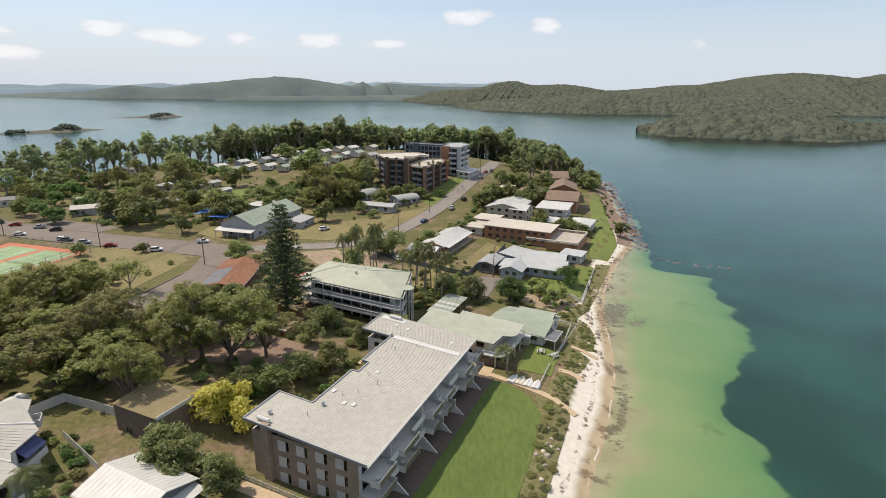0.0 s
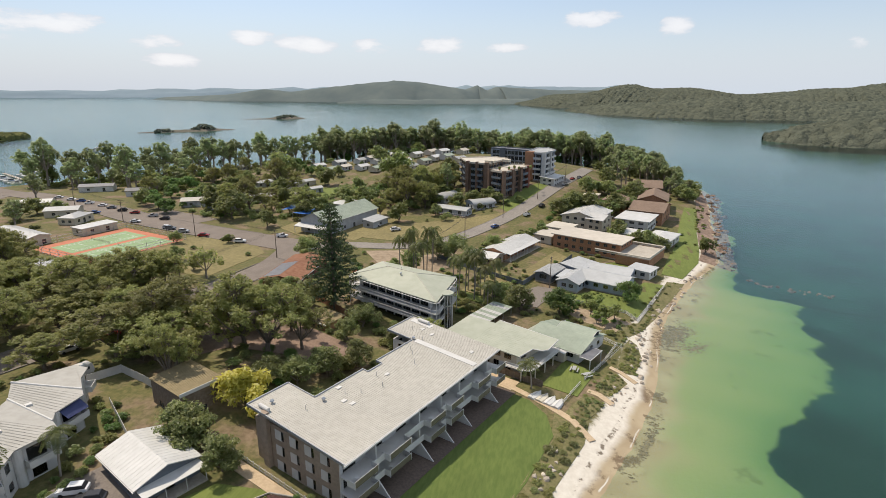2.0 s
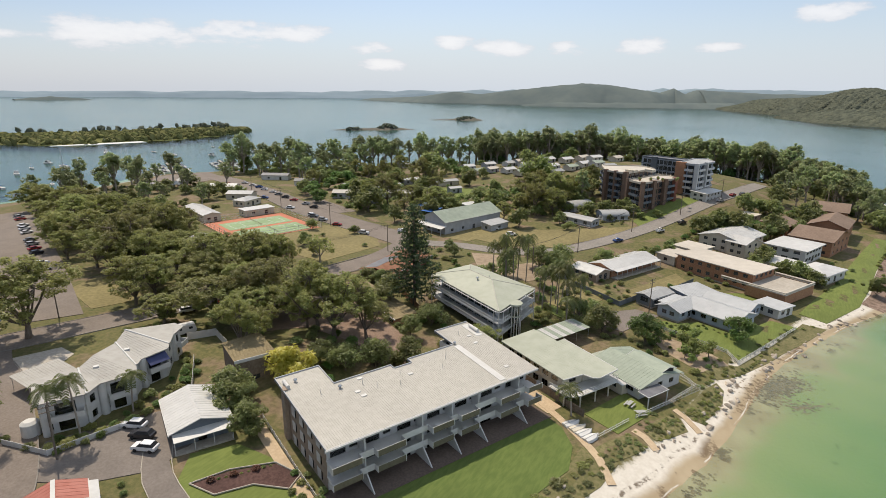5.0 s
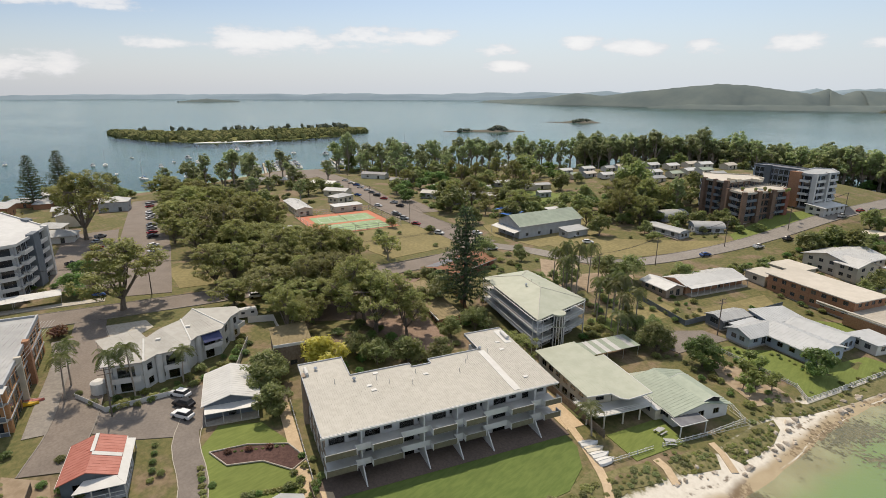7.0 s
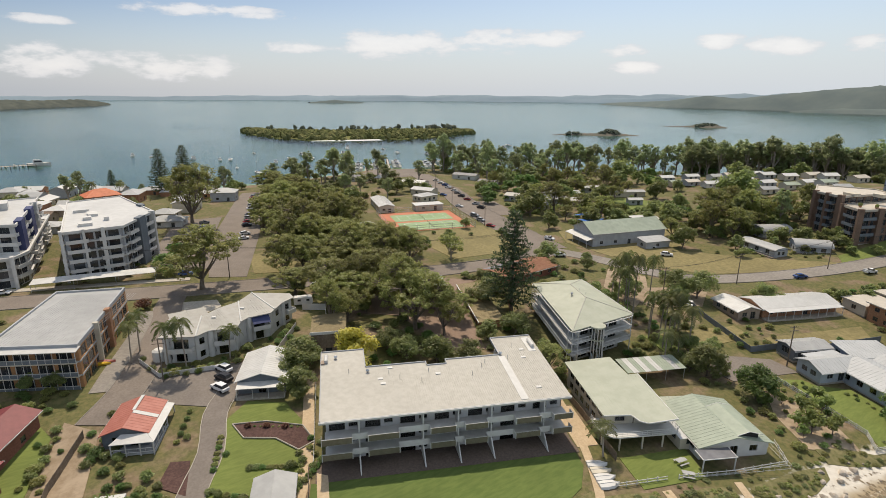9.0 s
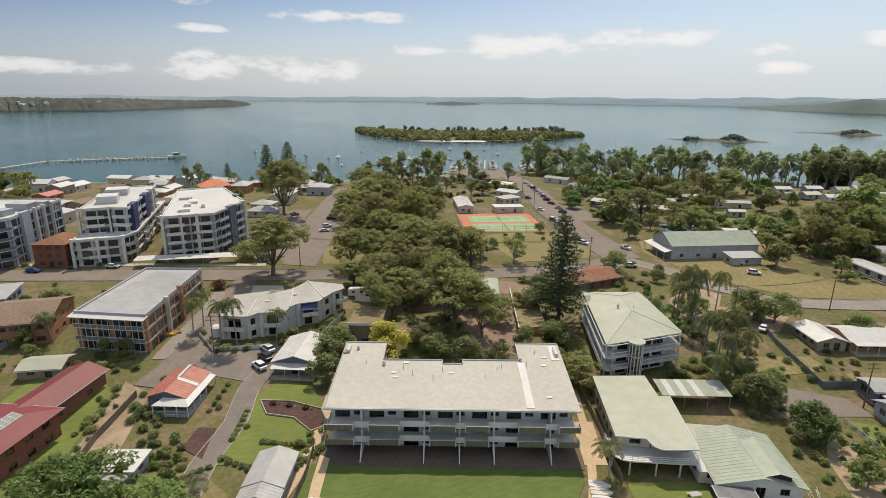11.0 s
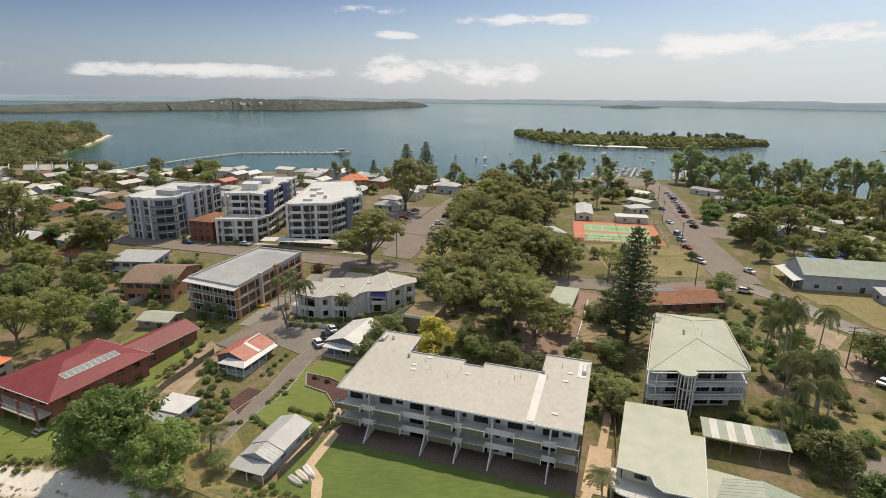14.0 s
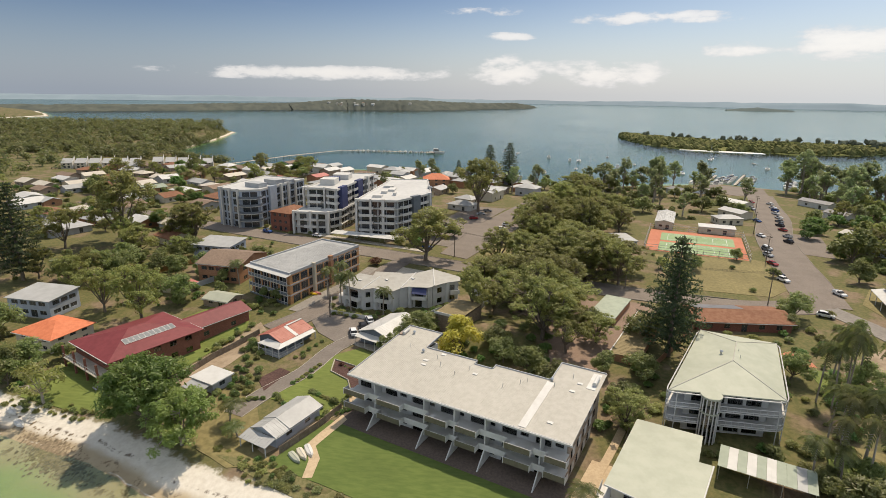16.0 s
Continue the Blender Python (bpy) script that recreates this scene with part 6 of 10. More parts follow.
# -- blocks of flats --
def block(name, label, poly, zb, storeys, sh, wall_mat, roof_mat, band_mat, accents=(), n_bay=4.2, balc=True, wall_in=1.3, category="apartment block", rim="white", band_rim=""):
    """Flats on a local-free outline (world, counter-clockwise) with balcony bands on each side."""
    P0, P1 = poly[0], poly[1]
    ob = thing(name, base_pose(P0, P1, zb), label, category)
    FOOT.append((P0, P1, 30))
    q = local(poly, P0, P1)
    w = inset(q, wall_in)
    top = storeys * sh
    sides = []
    m = len(q)
    for i in range(m):
        L = (Vector(w[i]) - Vector(w[(i + 1) % m])).length
        e = Vector(poly[(i + 1) % m]) - Vector(poly[i])
        if Vector((e.y, -e.x)).normalized().dot((Vector((45, 50)) - Vector(poly[i])).normalized()) < -0.35:
            sides.append([])
            continue
        sides.append([o for s in range(storeys) for o in row(L, max(1, int(L / n_bay)), 3.1, s * sh + 0.35, sh - 0.85, "door")])
    shell(ob, w, -0.4, top, wall_mat, sides, 0.3)
    bm = bmesh.new()
    slab(bm, [(*p, top + 0.3) for p in inset(q, 0.5)], [tuple(range(m))], 0.32)
    part("roof", bm, roof_mat, ob)
    bm = bmesh.new()
    rin, rout = inset(q, 0.85), inset(q, 0.45)
    for i in range(m):
        j = (i + 1) % m
        v = [bm.verts.new((*p, z)) for z in (top - 0.1, top + 0.75) for p in (rout[i], rout[j], rin[j], rin[i])]
        for f in ((0, 1, 5, 4), (2, 3, 7, 6), (4, 5, 6, 7), (0, 4, 7, 3), (1, 2, 6, 5)):
            bm.faces.new([v[k] for k in f])
    part("roof_parapet", bm, rim, ob)
    # a slab edge round each upper floor, wide enough to shade the glass below it
    for k in range(1, storeys):
        bm = bmesh.new()
        bin_, bout = inset(q, wall_in + 0.15), inset(q, wall_in - 0.55 if balc else wall_in - 0.12)
        for i in range(m):
            j = (i + 1) % m
            v = [bm.verts.new((*p, z)) for z in (k * sh - 0.22, k * sh + 0.14) for p in (bout[i], bout[j], bin_[j], bin_[i])]
            for f in ((0, 1, 5, 4), (2, 3, 7, 6), (4, 5, 6, 7), (3, 2, 1, 0)):
                bm.faces.new([v[t] for t in f])
        part("floor_band", bm, band_rim or rim, ob)
    if balc:
        for i in range(m):
            a, b = Vector(q[i]), Vector(q[(i + 1) % m])
            L = (b - a).length
            k = max(1, int(L / 9))
            e = (b - a).normalized()
            no = Vector((-e.y, e.x))
            for s in range(1, storeys):
                for t in range(k):
                    if (t + i) % 3 == 2 and k > 2:
                        continue
                    c = a + e * (L * (t + 0.5) / k)
                    hw = min(3.1, L / k / 2 - 0.5)
                    mm = Matrix.Translation((c.x, c.y, s * sh)) @ Matrix.Rotation(math.atan2(e.y, e.x), 4, "Z")
                    key = ("balc", round(hw, 1), band_mat)
                    if key not in SHARED:
                        g = bmesh.new()
                        box(g, -hw, -0.25, -0.15, hw, 1.28, 0.05)
                        g2 = bmesh.new()
                        box(g2, -hw, -0.3, -0.25, hw, -0.2, 0.95)
                        box(g2, -hw, -0.2, 0.05, -hw + 0.1, 1.2, 0.95)
                        box(g2, hw - 0.1, -0.2, 0.05, hw, 1.2, 0.95)
                        SHARED[key] = mesh_of(g, "balcony", "white"), mesh_of(g2, "balustrade", band_mat)
                    bl = part("balcony", SHARED[key][0], "white", ob, "", mm)
                    part("balustrade", SHARED[key][1], band_mat, bl)
    for i, f0, f1, mt in accents:
        a, b = Vector(q[i]), Vector(q[(i + 1) % m])
        e = (b - a).normalized()
        L = (b - a).length
        mm = Matrix.Translation((a.x, a.y, 0)) @ Matrix.Rotation(math.atan2(e.y, e.x), 4, "Z")
        bm = bmesh.new()
        box(bm, L * f0, -0.4, -0.4, L * f1, wall_in + 0.3, top + 1.1, mm)
        part("wall_panel", bm, mt, ob)
    return ob


def plant(ob, spots, z, mt="white"):
    for x, y, a, b, h in spots:
        bm = bmesh.new()
        box(bm, x, y, z, x + a, y + b, z + h)
        box(bm, x - 0.1, y - 0.1, z + h, x + a + 0.1, y + b + 0.1, z + h + 0.12)
        part("roof_plant", bm, mt, ob)


def round_balconies(ob, poly, edge, storeys, sh, R, mt, first=1):
    """A stack of bowed balconies, one on each floor, round the middle of an edge of the outline."""
    q = local(poly, poly[0], poly[1])
    a, b = Vector(q[edge]), Vector(q[(edge + 1) % len(q)])
    c, e = (a + b) / 2, (b - a).normalized()
    out = Vector((e.y, -e.x))
    c = c - out * 1.4
    arc = [c + e * (-R * math.cos(math.pi * k / 10)) + out * (R * 0.72 * math.sin(math.pi * k / 10)) for k in range(11)]
    for s_ in range(first, storeys):
        bm = bmesh.new()
        slab(bm, [(*p, s_ * sh + 0.1) for p in arc], [tuple(range(11))], 0.25)
        bl = part("balcony", bm, "white", ob)
        bm = bmesh.new()
        lo = [[bm.verts.new((*p, s_ * sh + z)) for p in arc] for z in (0.1, 1.1)]
        inn = [c + (p - c) * 0.97 for p in arc]
        li = [[bm.verts.new((*p, s_ * sh + z)) for p in inn] for z in (0.1, 1.1)]
        for k in range(10):
            bm.faces.new((lo[0][k], lo[0][k + 1], lo[1][k + 1], lo[1][k]))
            bm.faces.new((li[0][k + 1], li[0][k], li[1][k], li[1][k + 1]))
            bm.faces.new((lo[1][k], lo[1][k + 1], li[1][k + 1], li[1][k]))
        part("balustrade", bm, mt, bl, "dark bowed balcony front")


CF = [(-152, -41), (-146.5, -27), (-150, -18.5), (-186, -11), (-193, -36)]
bk = block("corner_flats", "five-storey pale blue-grey flats with dark bowed corner balconies", CF, 4.3, 5, 3.4, "bluegrey", "roof_white", "slate", ((0, 0.2, 0.25, "white"), (0, 0.55, 0.6, "white"), (0, 0.9, 0.95, "white"), (2, 0.42, 0.45, "white"), (2, 0.58, 0.6, "white"), (2, 0.74, 0.76, "white"), (2, 0.18, 0.32, "bluegrey")), 3.8, False, 0.6, rim="white", band_rim="bluegrey")
round_balconies(bk, CF, 1, 5, 3.4, 5.2, "slate")
round_balconies(bk, CF, 4, 5, 3.4, 4.6, "slate")
plant(bk, ((8, 10, 9, 5, 2.0), (10, 20, 8, 5, 2.4), (12, 30, 5, 3, 1.3)), 17.3, "grey")
house("brick_flats", "three-storey red-brown brick flats with a light brown tiled roof", (-147.2, -13), (-143.5, -2.5), 15, 4.3, 8.6, "hip", "roof_rust", "brick_red", 1.9, 0.6, storeys=3, n=(3, 4, 0, 0), category="apartment block")
SP = [(-142, -0.5), (-142.6, 16), (-150, 20), (-214, 24), (-212, 2.5)]
bk = block("flats_podium", "three-storey white terrace podium with garages under the tall flats", SP, 4.3, 3, 3.1, "white", "roof_white", "white", ((0, 0.0, 0.05, "white"), (0, 0.94, 1.0, "white"), (0, 0.46, 0.52, "white")), 3.6, True)
SU = [(-152, 0.8), (-152.5, 11), (-149.5, 18), (-204, 22), (-202, 3.8)]
bk = block("stepped_flats", "six-storey white flats stepping back with navy blue wall panels", SU, 4.3, 6, 3.05, "white", "roof_white", "white", ((0, 0.0, 0.06, "white"), (0, 0.94, 1.0, "white"), (2, 0.08, 0.2, "navy"), (2, 0.46, 0.58, "navy"), (2, 0.72, 0.76, "white")), 3.6)
plant(bk, ((5, 10, 7, 8, 2.7), (6, 28, 8, 8, 2.4)), 18.6)
plant(bk, ((6, 20, 5, 4, 2.2),), 18.6, "navy")
WF = [(-140.5, 28.5), (-141.5, 47), (-163, 58.5), (-205, 50), (-200, 30)]
bk = block("white_flats", "five-storey white flats with balcony bands and a white roof", WF, 4.3, 5, 3.2, "grey", "roof_white", "white", ((0, 0.0, 0.05, "white"), (0, 0.34, 0.38, "white"), (0, 0.62, 0.68, "white"), (1, 0.42, 0.62, "slate"), (1, 0.9, 0.95, "white"), (2, 0.3, 0.4, "slate")), 3.6)
plant(bk, ((6, 8, 4, 3, 0.9), (8, 18, 2.5, 2.5, 1.0), (10, 24, 3, 6, 0.8), (6, 34, 5, 2, 0.9), (14, 14, 1.5, 1.5, 1.2)), 16.3)
bo = block("orange_brick_flats", "three-storey orange brick flats with a flat grey roof and verandahs", [(-70.5, 14.8), (-61.6, 32.0), (-96.5, 43.4), (-102.6, 27.2)], 3.6, 3, 3.15, "brick_orange", "roof_grey", "bluegrey", ((1, 0.52, 0.56, "brick"), (1, 0.30, 0.32, "cream")), 3.8, False, 0.5, rim="grey")
for s in range(3):
    bm = bmesh.new()
    box(bm, 0.6, -0.6, s * 3.15 - 0.1, 18.6, 1.28, s * 3.15 + 0.12)
    bl = part("verandah", bm, "cream", bo)
    bm = bmesh.new()
    for i in range(13):
        x = 0.7 + 17.8 * i / 12
        box(bm, x - 0.05, -0.55, s * 3.15 + 0.12, x + 0.05, -0.45, s * 3.15 + 2.9)
    box(bm, 0.6, -0.56, s * 3.15 + 1.0, 18.6, -0.44, s * 3.15 + 1.1)
    part("verandah_frame", bm, "white", bl)
    bm = bmesh.new()
    box(bm, 0.7, -0.52, s * 3.15 + 0.12, 18.5, -0.48, s * 3.15 + 1.0)
    part("verandah_panel", bm, "slate", bl)
bm = bmesh.new()
slab(bm, [(0, -1.4, 9.3), (19.3, -1.4, 9.3), (19.3, 0.8, 9.7), (0, 0.8, 9.7)], [(0, 1, 2, 3)], 0.12)
part("awning", bm, "roof_white", bo)
bm = bmesh.new()
ribs(bm, (0.6, 0.7, 9.76), (18.8, 0.7, 9.76), (17.5, 32, 9.76), (1.2, 32, 9.76), 0.7, 0.05, 0.04)
part("roof_seam", bm, "roof_grey", bo)["kind"] = "stuff"
house("brown_duplex", "two-storey brown brick duplex with a brown tiled roof and balconies", (-77.5, -6.5), (-76, 8.6), 17, 4.0, 6.2, "gable", "roof_brown", "brick", 2.2, 0.6, "x", 2, (5, 3, 4, 3), ww=2.0, category="duplex")
house("blue_grey_house", "two-storey pale blue-grey house with a low sheet roof", (-100, -22), (-98.6, -7), 11, 4.0, 5.6, "skillion", "roof_grey", "bluegrey", 0.7, 0.5, storeys=2, n=(4, 3, 3, 3), ww=2.2)
bb = block("brick_tower", "five-storey dark brown brick flats with a cream flat roof", [(-38, 292), (-26, 287.5), (-17.5, 314), (-26, 321), (-46, 312)], 10, 5, 3.1, "brick_dark", "roof_beige", "slate", ((0, 0.0, 0.1, "brick_dark"), (0, 0.46, 0.54, "brick_dark"), (1, 0.0, 0.06, "brick_dark")), 3.9, True, rim="roof_beige", band_rim="brick_dark")
plant(bb, ((8, 6, 5, 3, 1.0), (14, 14, 4, 3, 1.2)), 15.8, "cream")
bb = block("brick_terrace_flats", "four-storey dark brown brick flats with a cream roof terrace", [(-25.4, 287), (-16, 280), (-5.3, 306), (-10, 315), (-17.4, 313.6)], 10, 4, 3.1, "brick_dark", "roof_beige", "slate", ((0, 0.0, 0.1, "brick_dark"), (0, 0.9, 1.0, "brick_dark"), (1, 0.3, 0.38, "brick_dark"), (1, 0.62, 0.7, "brick_dark"), (1, 0.93, 1.0, "brick_red")), 3.9, True, rim="roof_beige", band_rim="brick_dark")
rail(bb, inset(local([(-25.4, 287), (-16, 280), (-5.3, 306), (-10, 315), (-17.4, 313.6)], (-25.4, 287), (-16, 280)), 0.65), 13.1, 0.6, "cream", 1.5, "terrace_railing", True, 2)
BT = base_pose((-25.4, 287), (-16, 280), 10)
for i, (x, y) in enumerate(((3.5, 5.0), (6.0, 9.5), (9.0, 14.0), (4.8, 15.0), (11.5, 20.0), (8.6, 23.5))):
    ob = tagged(new("planter", None), "round clay planter with a clipped shrub on a terrace", "planter", "terrace planters")
    ob.matrix_basis = BT @ pose(x, y, 12.72)
    bm = bmesh.new()
    tube(bm, (0, 0, 0), (0, 0, 0.7), 0.45, 0.62, 10)
    part("pot", bm, "brick", ob)
    g = bmesh.new()
    bmesh.ops.create_icosphere(g, subdivisions=2, radius=0.75)
    rr = random.Random(400 + i)
    for v in g.verts:
        v.co = v.co * rr.uniform(0.8, 1.15) + Vector((0, 0, 1.15))
    part("foliage", g, "leaf_dark", ob)
bt = block("hill_flats", "five-storey white and blue-grey flats with a brown brick stair pier", [(-9, 319), (2, 315.5), (8, 334), (2.5, 348), (-5, 345)], 14.0, 5, 2.95, "bluegrey", "roof_grey", "white", ((0, 0.0, 0.42, "brick"), (1, 0.0, 0.06, "white"), (1, 0.5, 0.56, "white")), 3.8, True, rim="grey")
bt = block("hill_flats_wing", "long four-storey blue-grey flats with a dark roof edge", [(-34, 351), (-9.2, 341.5), (-5.6, 350.5), (-30.4, 361)], 14.6, 4, 3.2, "bluegrey", "roof_dark", "white", ((0, 0.27, 0.4, "slate"),), 2.6, False, 0.5, rim="slate")
house("white_annex", "low white glazed annex below the hill flats", (8, 312), (13, 328), 8, 10.5, 5.0, "skillion", "roof_white", "white", 0.8, 0.6, storeys=2, n=(4, 2, 2, 2))

# -- the hall, the tennis club and the garages --
hall = house("community_hall", "large grey hall with a faded sage green gable roof", (-79.6, 207.0), (-70.4, 240.8), 15, 4.4, 5.6, "gable", "roof_sage", "grey", 3.4, 0.6, "x", 1, (5, 2, 4, 2), seam=1.0, category="hall")
bm = bmesh.new()
slab(bm, [(-3.4, -1, 3.2), (-0.02, -1, 4.0), (-0.02, 16, 4.0), (-3.4, 16, 3.2)], [(0, 1, 2, 3)], 0.14)
part("porch_roof", bm, "roof_white", hall)
for y in (-0.6, 5, 10, 15.6):
    bm = bmesh.new()
    box(bm, -3.3, y - 0.08, -0.3, -3.14, y + 0.08, 3.1)
    part("post", bm, "white", hall)
house("hall_annex", "low grey lean-to with a pale roof beside the hall", (-65.6, 222.4), (-62.6, 233.4), 5.6, 4.4, 3.0, "skillion", "roof_grey", "grey", 0.7, 0.4, n=(1, 1, 1, 1), category="shed")
ru = house("rust_roof_house", "low brick house with rust brown and dark grey roofs", (-62.0, 146.5), (-63.8, 171.0), 11.5, 4.2, 3.0, "gable", "roof_rust", "brick_red", 1.2, 0.8, "x", 1, (5, 2, 4, 2))
bm = bmesh.new()
slab(bm, [(0.6, 5.9, 4.37), (14.5, 5.9, 4.37), (14.5, 11.8, 3.14), (0.6, 11.8, 3.14)], [(0, 1, 2, 3)], 0.06)
part("dark_roof_sheet", bm, "roof_dark", ru, "dark grey roof section")
tc = house("tan_carport", "long garage with a tan tiled sloping roof and white edge", (-58.5, 81.2), (-48.7, 77.0), 8.0, 4.2, 5.9, "skillion", "roof_tan", "timber", 0.5, 0.2, n=(2, 1, 0, 1), seam=0.5, category="garage")
bm = bmesh.new()
box(bm, 10.86, -0.25, 5.75, 10.98, 8.2, 6.45)
part("fascia", bm, "white", tc)
tg = house("tan_garage_row", "long garage row with a tan sheet roof and a white edge", (-68.2, 132.2), (-40.6, 120.3), 6.6, 3.5, 2.4, "skillion", "roof_tan", "brick", 0.5, 0.15, n=(9, 0, 0, 0), ww=2.5, wh=1.5, category="garage", seam=0.8)
bm = bmesh.new()
box(bm, -0.2, -0.42, 2.3, 30.3, -0.16, 2.62)
part("fascia", bm, "white", tg)
house("green_flat_garage", "brick garages with a flat weathered green roof", (-79.4, 125.2), (-63.6, 118.0), 7.0, 3.8, 2.6, "flat", "roof_sage", "brick", 0, 0.2, n=(0, 0, 0, 4), category="garage")
house("white_cottage", "weatherboard cottage with a white sheet roof and screened porch", (-42.5, 58.6), (-38.4, 67.4), 12.6, 3.3, 3.2, "gable", "roof_white", "slate", 1.5, 0.5, "y", 1, (3, 3, 2, 3), seam=0.9, verandah=(2.4, "roof_white"))
rw = house("red_white_cottage", "small raised cottage with a faded red roof and white bands", (-37.4, 33.9), (-34.4, 40.9), 10.2, 2.8, 2.8, "gable", "roof_faded_red", "slate", 1.35, 0.45, "y", 1, (2, 3, 2, 3), seam=0.8)
bm = bmesh.new()
slab(bm, [(3.85, 4.4, 4.36), (8.05, 4.4, 2.87), (8.05, 5.4, 2.87), (3.85, 5.4, 4.36)], [(0, 1, 2, 3)], 0.05)
slab(bm, [(3.5, 5.3, 4.39), (4.1, 5.3, 4.39), (4.1, 10.6, 4.39), (3.5, 10.6, 4.39)], [(0, 1, 2, 3)], 0.06)
part("white_stripe", bm, "roof_white", rw, "white painted bands on the red roof")
bm = bmesh.new()
slab(bm, [(2.0, -2.6, 2.3), (9.4, -2.6, 2.3), (7.7, -0.46, 2.85), (3.4, -0.46, 2.95)], [(0, 1, 2, 3)], 0.1)
part("front_verandah_roof", bm, "roof_white", rw)
bm = bmesh.new()
slab(bm, [(7.75, -0.46, 2.8), (9.4, -2.55, 2.28), (9.4, 10.2, 2.28), (8.15, 10.2, 2.6)], [(0, 1, 2, 3)], 0.1)
part("side_verandah_roof", bm, "roof_white", rw)
for p in ((2.2, -2.45), (4.6, -2.45), (7.0, -2.45), (9.2, -2.45), (9.2, 0.2), (9.2, 2.9), (9.2, 5.6), (9.2, 10.0)):
    bm = bmesh.new()
    box(bm, p[0] - 0.09, p[1] - 0.09, -0.9, p[0] + 0.09, p[1] + 0.09, 2.26)
    part("post", bm, "white", rw)
bm = bmesh.new()
slab(bm, [(2.1, -2.5, 0.15), (9.3, -2.5, 0.15), (9.3, 5.7, 0.15), (7.72, 5.7, 0.15), (7.72, -0.05, 0.15), (2.1, -0.05, 0.15)], [tuple(range(6))], 0.3)
part("deck", bm, "grey", rw)
rail(rw, [(2.2, -2.45), (9.2, -2.45), (9.2, 5.6)], 0.15, 0.95, "white", 1.3, "railing", False, 2, 0.07)
bh = house("boat_shed", "grey weatherboard boat shed with a ribbed grey gable roof", (-1.2, 49.8), (1.0, 55.2), 11.5, 2.2, 2.5, "gable", "roof_grey", "bluegrey", 1.1, 0.4, "y", 1, (1, 2, 1, 2), seam=0.7, category="shed")
bm = bmesh.new()
for a, b in (((-0.55, 3.0, 2.62), (2.95, 3.0, 3.86)), ((6.35, 3.0, 2.62), (2.85, 3.0, 3.86))):
    q = [a, b, (b[0], 12.0, b[2]), (a[0], 12.0, a[2])]
    slab(bm, q if a[0] > b[0] else q[::-1], [(0, 1, 2, 3)], 0.1)
part("raised_roof", bm, "roof_grey", bh, "raised rear section of the ribbed roof")
bm = bmesh.new()
slab(bm, [(-0.5, -3.0, 1.95), (6.3, -3.0, 1.95), (6.3, -0.45, 2.45), (-0.5, -0.45, 2.45)], [(0, 1, 2, 3)], 0.1)
part("porch_roof", bm, "roof_grey", bh)
bm = bmesh.new()
ribs(bm, (-0.5, -3.0, 1.95), (6.3, -3.0, 1.95), (6.3, -0.45, 2.45), (-0.5, -0.45, 2.45), 0.7, 0.05, 0.04)
part("porch_seam", bm, "roof_grey", bh)["kind"] = "stuff"
for x in (-0.3, 2.9, 6.1):
    bm = bmesh.new()
    box(bm, x - 0.07, -2.9, -0.3, x + 0.07, -2.76, 1.95)
    part("post", bm, "white", bh)
ws = house("white_shed", "small shed with a flat bright white roof", (-16.9, 28.2), (-14.7, 34.0), 5.0, 2.2, 2.3, "flat", "roof_white", "grey", 0, 0.5, n=(1, 1, 1, 1), category="shed")
bm = bmesh.new()
slab(bm, [(0.3, -3.2, 1.7), (5.9, -3.2, 1.7), (5.9, -0.52, 2.2), (0.3, -0.52, 2.2)], [(0, 1, 2, 3)], 0.08)
part("lean_to_roof", bm, "roof_grey", ws)
for x in (0.5, 5.7):
    bm = bmesh.new()
    box(bm, x - 0.06, -3.1, -0.3, x + 0.06, -2.98, 1.65)
    part("post", bm, "white", ws)
rh = house("red_brick_house", "two-storey red brick house with maroon hip roof and solar panels", (-23.2, -5.2), (-15.4, 10.0), 21, 1.8, 5.9, "hip", "roof_maroon", "brick_red", 2.3, 0.9, storeys=2, n=(4, 5, 3, 5), ww=1.7)
sl = 2.3 / ((17.1) / 2)
for i in range(10):
    y = 5.0 + i * 1.22
    x = 12.0
    z = 5.9 + 0.14 + (17.1 - x) * sl
    bm = bmesh.new()
    slab(bm, [(x, y, z + 0.12), (x + 2.0, y, z + 0.12 - 2 * sl), (x + 2.0, y + 1.14, z + 0.12 - 2 * sl), (x, y + 1.14, z + 0.12)], [(0, 1, 2, 3)], 0.06)
    pv = part("solar_panel", bm, "roof_white", rh)
    bm = bmesh.new()
    slab(bm, [(x + 0.1, y + 0.08, z + 0.126 - 0.1 * sl), (x + 1.9, y + 0.08, z + 0.126 - 1.9 * sl), (x + 1.9, y + 1.06, z + 0.126 - 1.9 * sl), (x + 0.1, y + 1.06, z + 0.126 - 0.1 * sl)], [(0, 1, 2, 3)], 0.02)
    part("cell_sheet", bm, "solar", pv, "solar cells, grey with painted sky reflection")
bm = bmesh.new()
box(bm, 0.2, -3.0, 2.8, 16.9, -0.02, 3.0)
part("balcony", bm, "concrete", rh)
rail(rh, [(0.3, -2.9), (16.8, -2.9)], 3.0, 1.0, "white", 1.2)
for x in (0.4, 5.8, 11.3, 16.7):
    bm = bmesh.new()
    box(bm, x - 0.2, -2.9, -0.3, x + 0.2, -2.5, 5.75)
    part("pier", bm, "brick_red", rh)
house("red_house_garage", "brick garage wing with a maroon tiled roof", (-38.2, 9.2), (-34.7, 16.2), 18, 2.6, 4.0, "gable", "roof_maroon", "brick_red", 1.4, 0.6, "y", 1, (1, 2, 1, 2), category="garage")
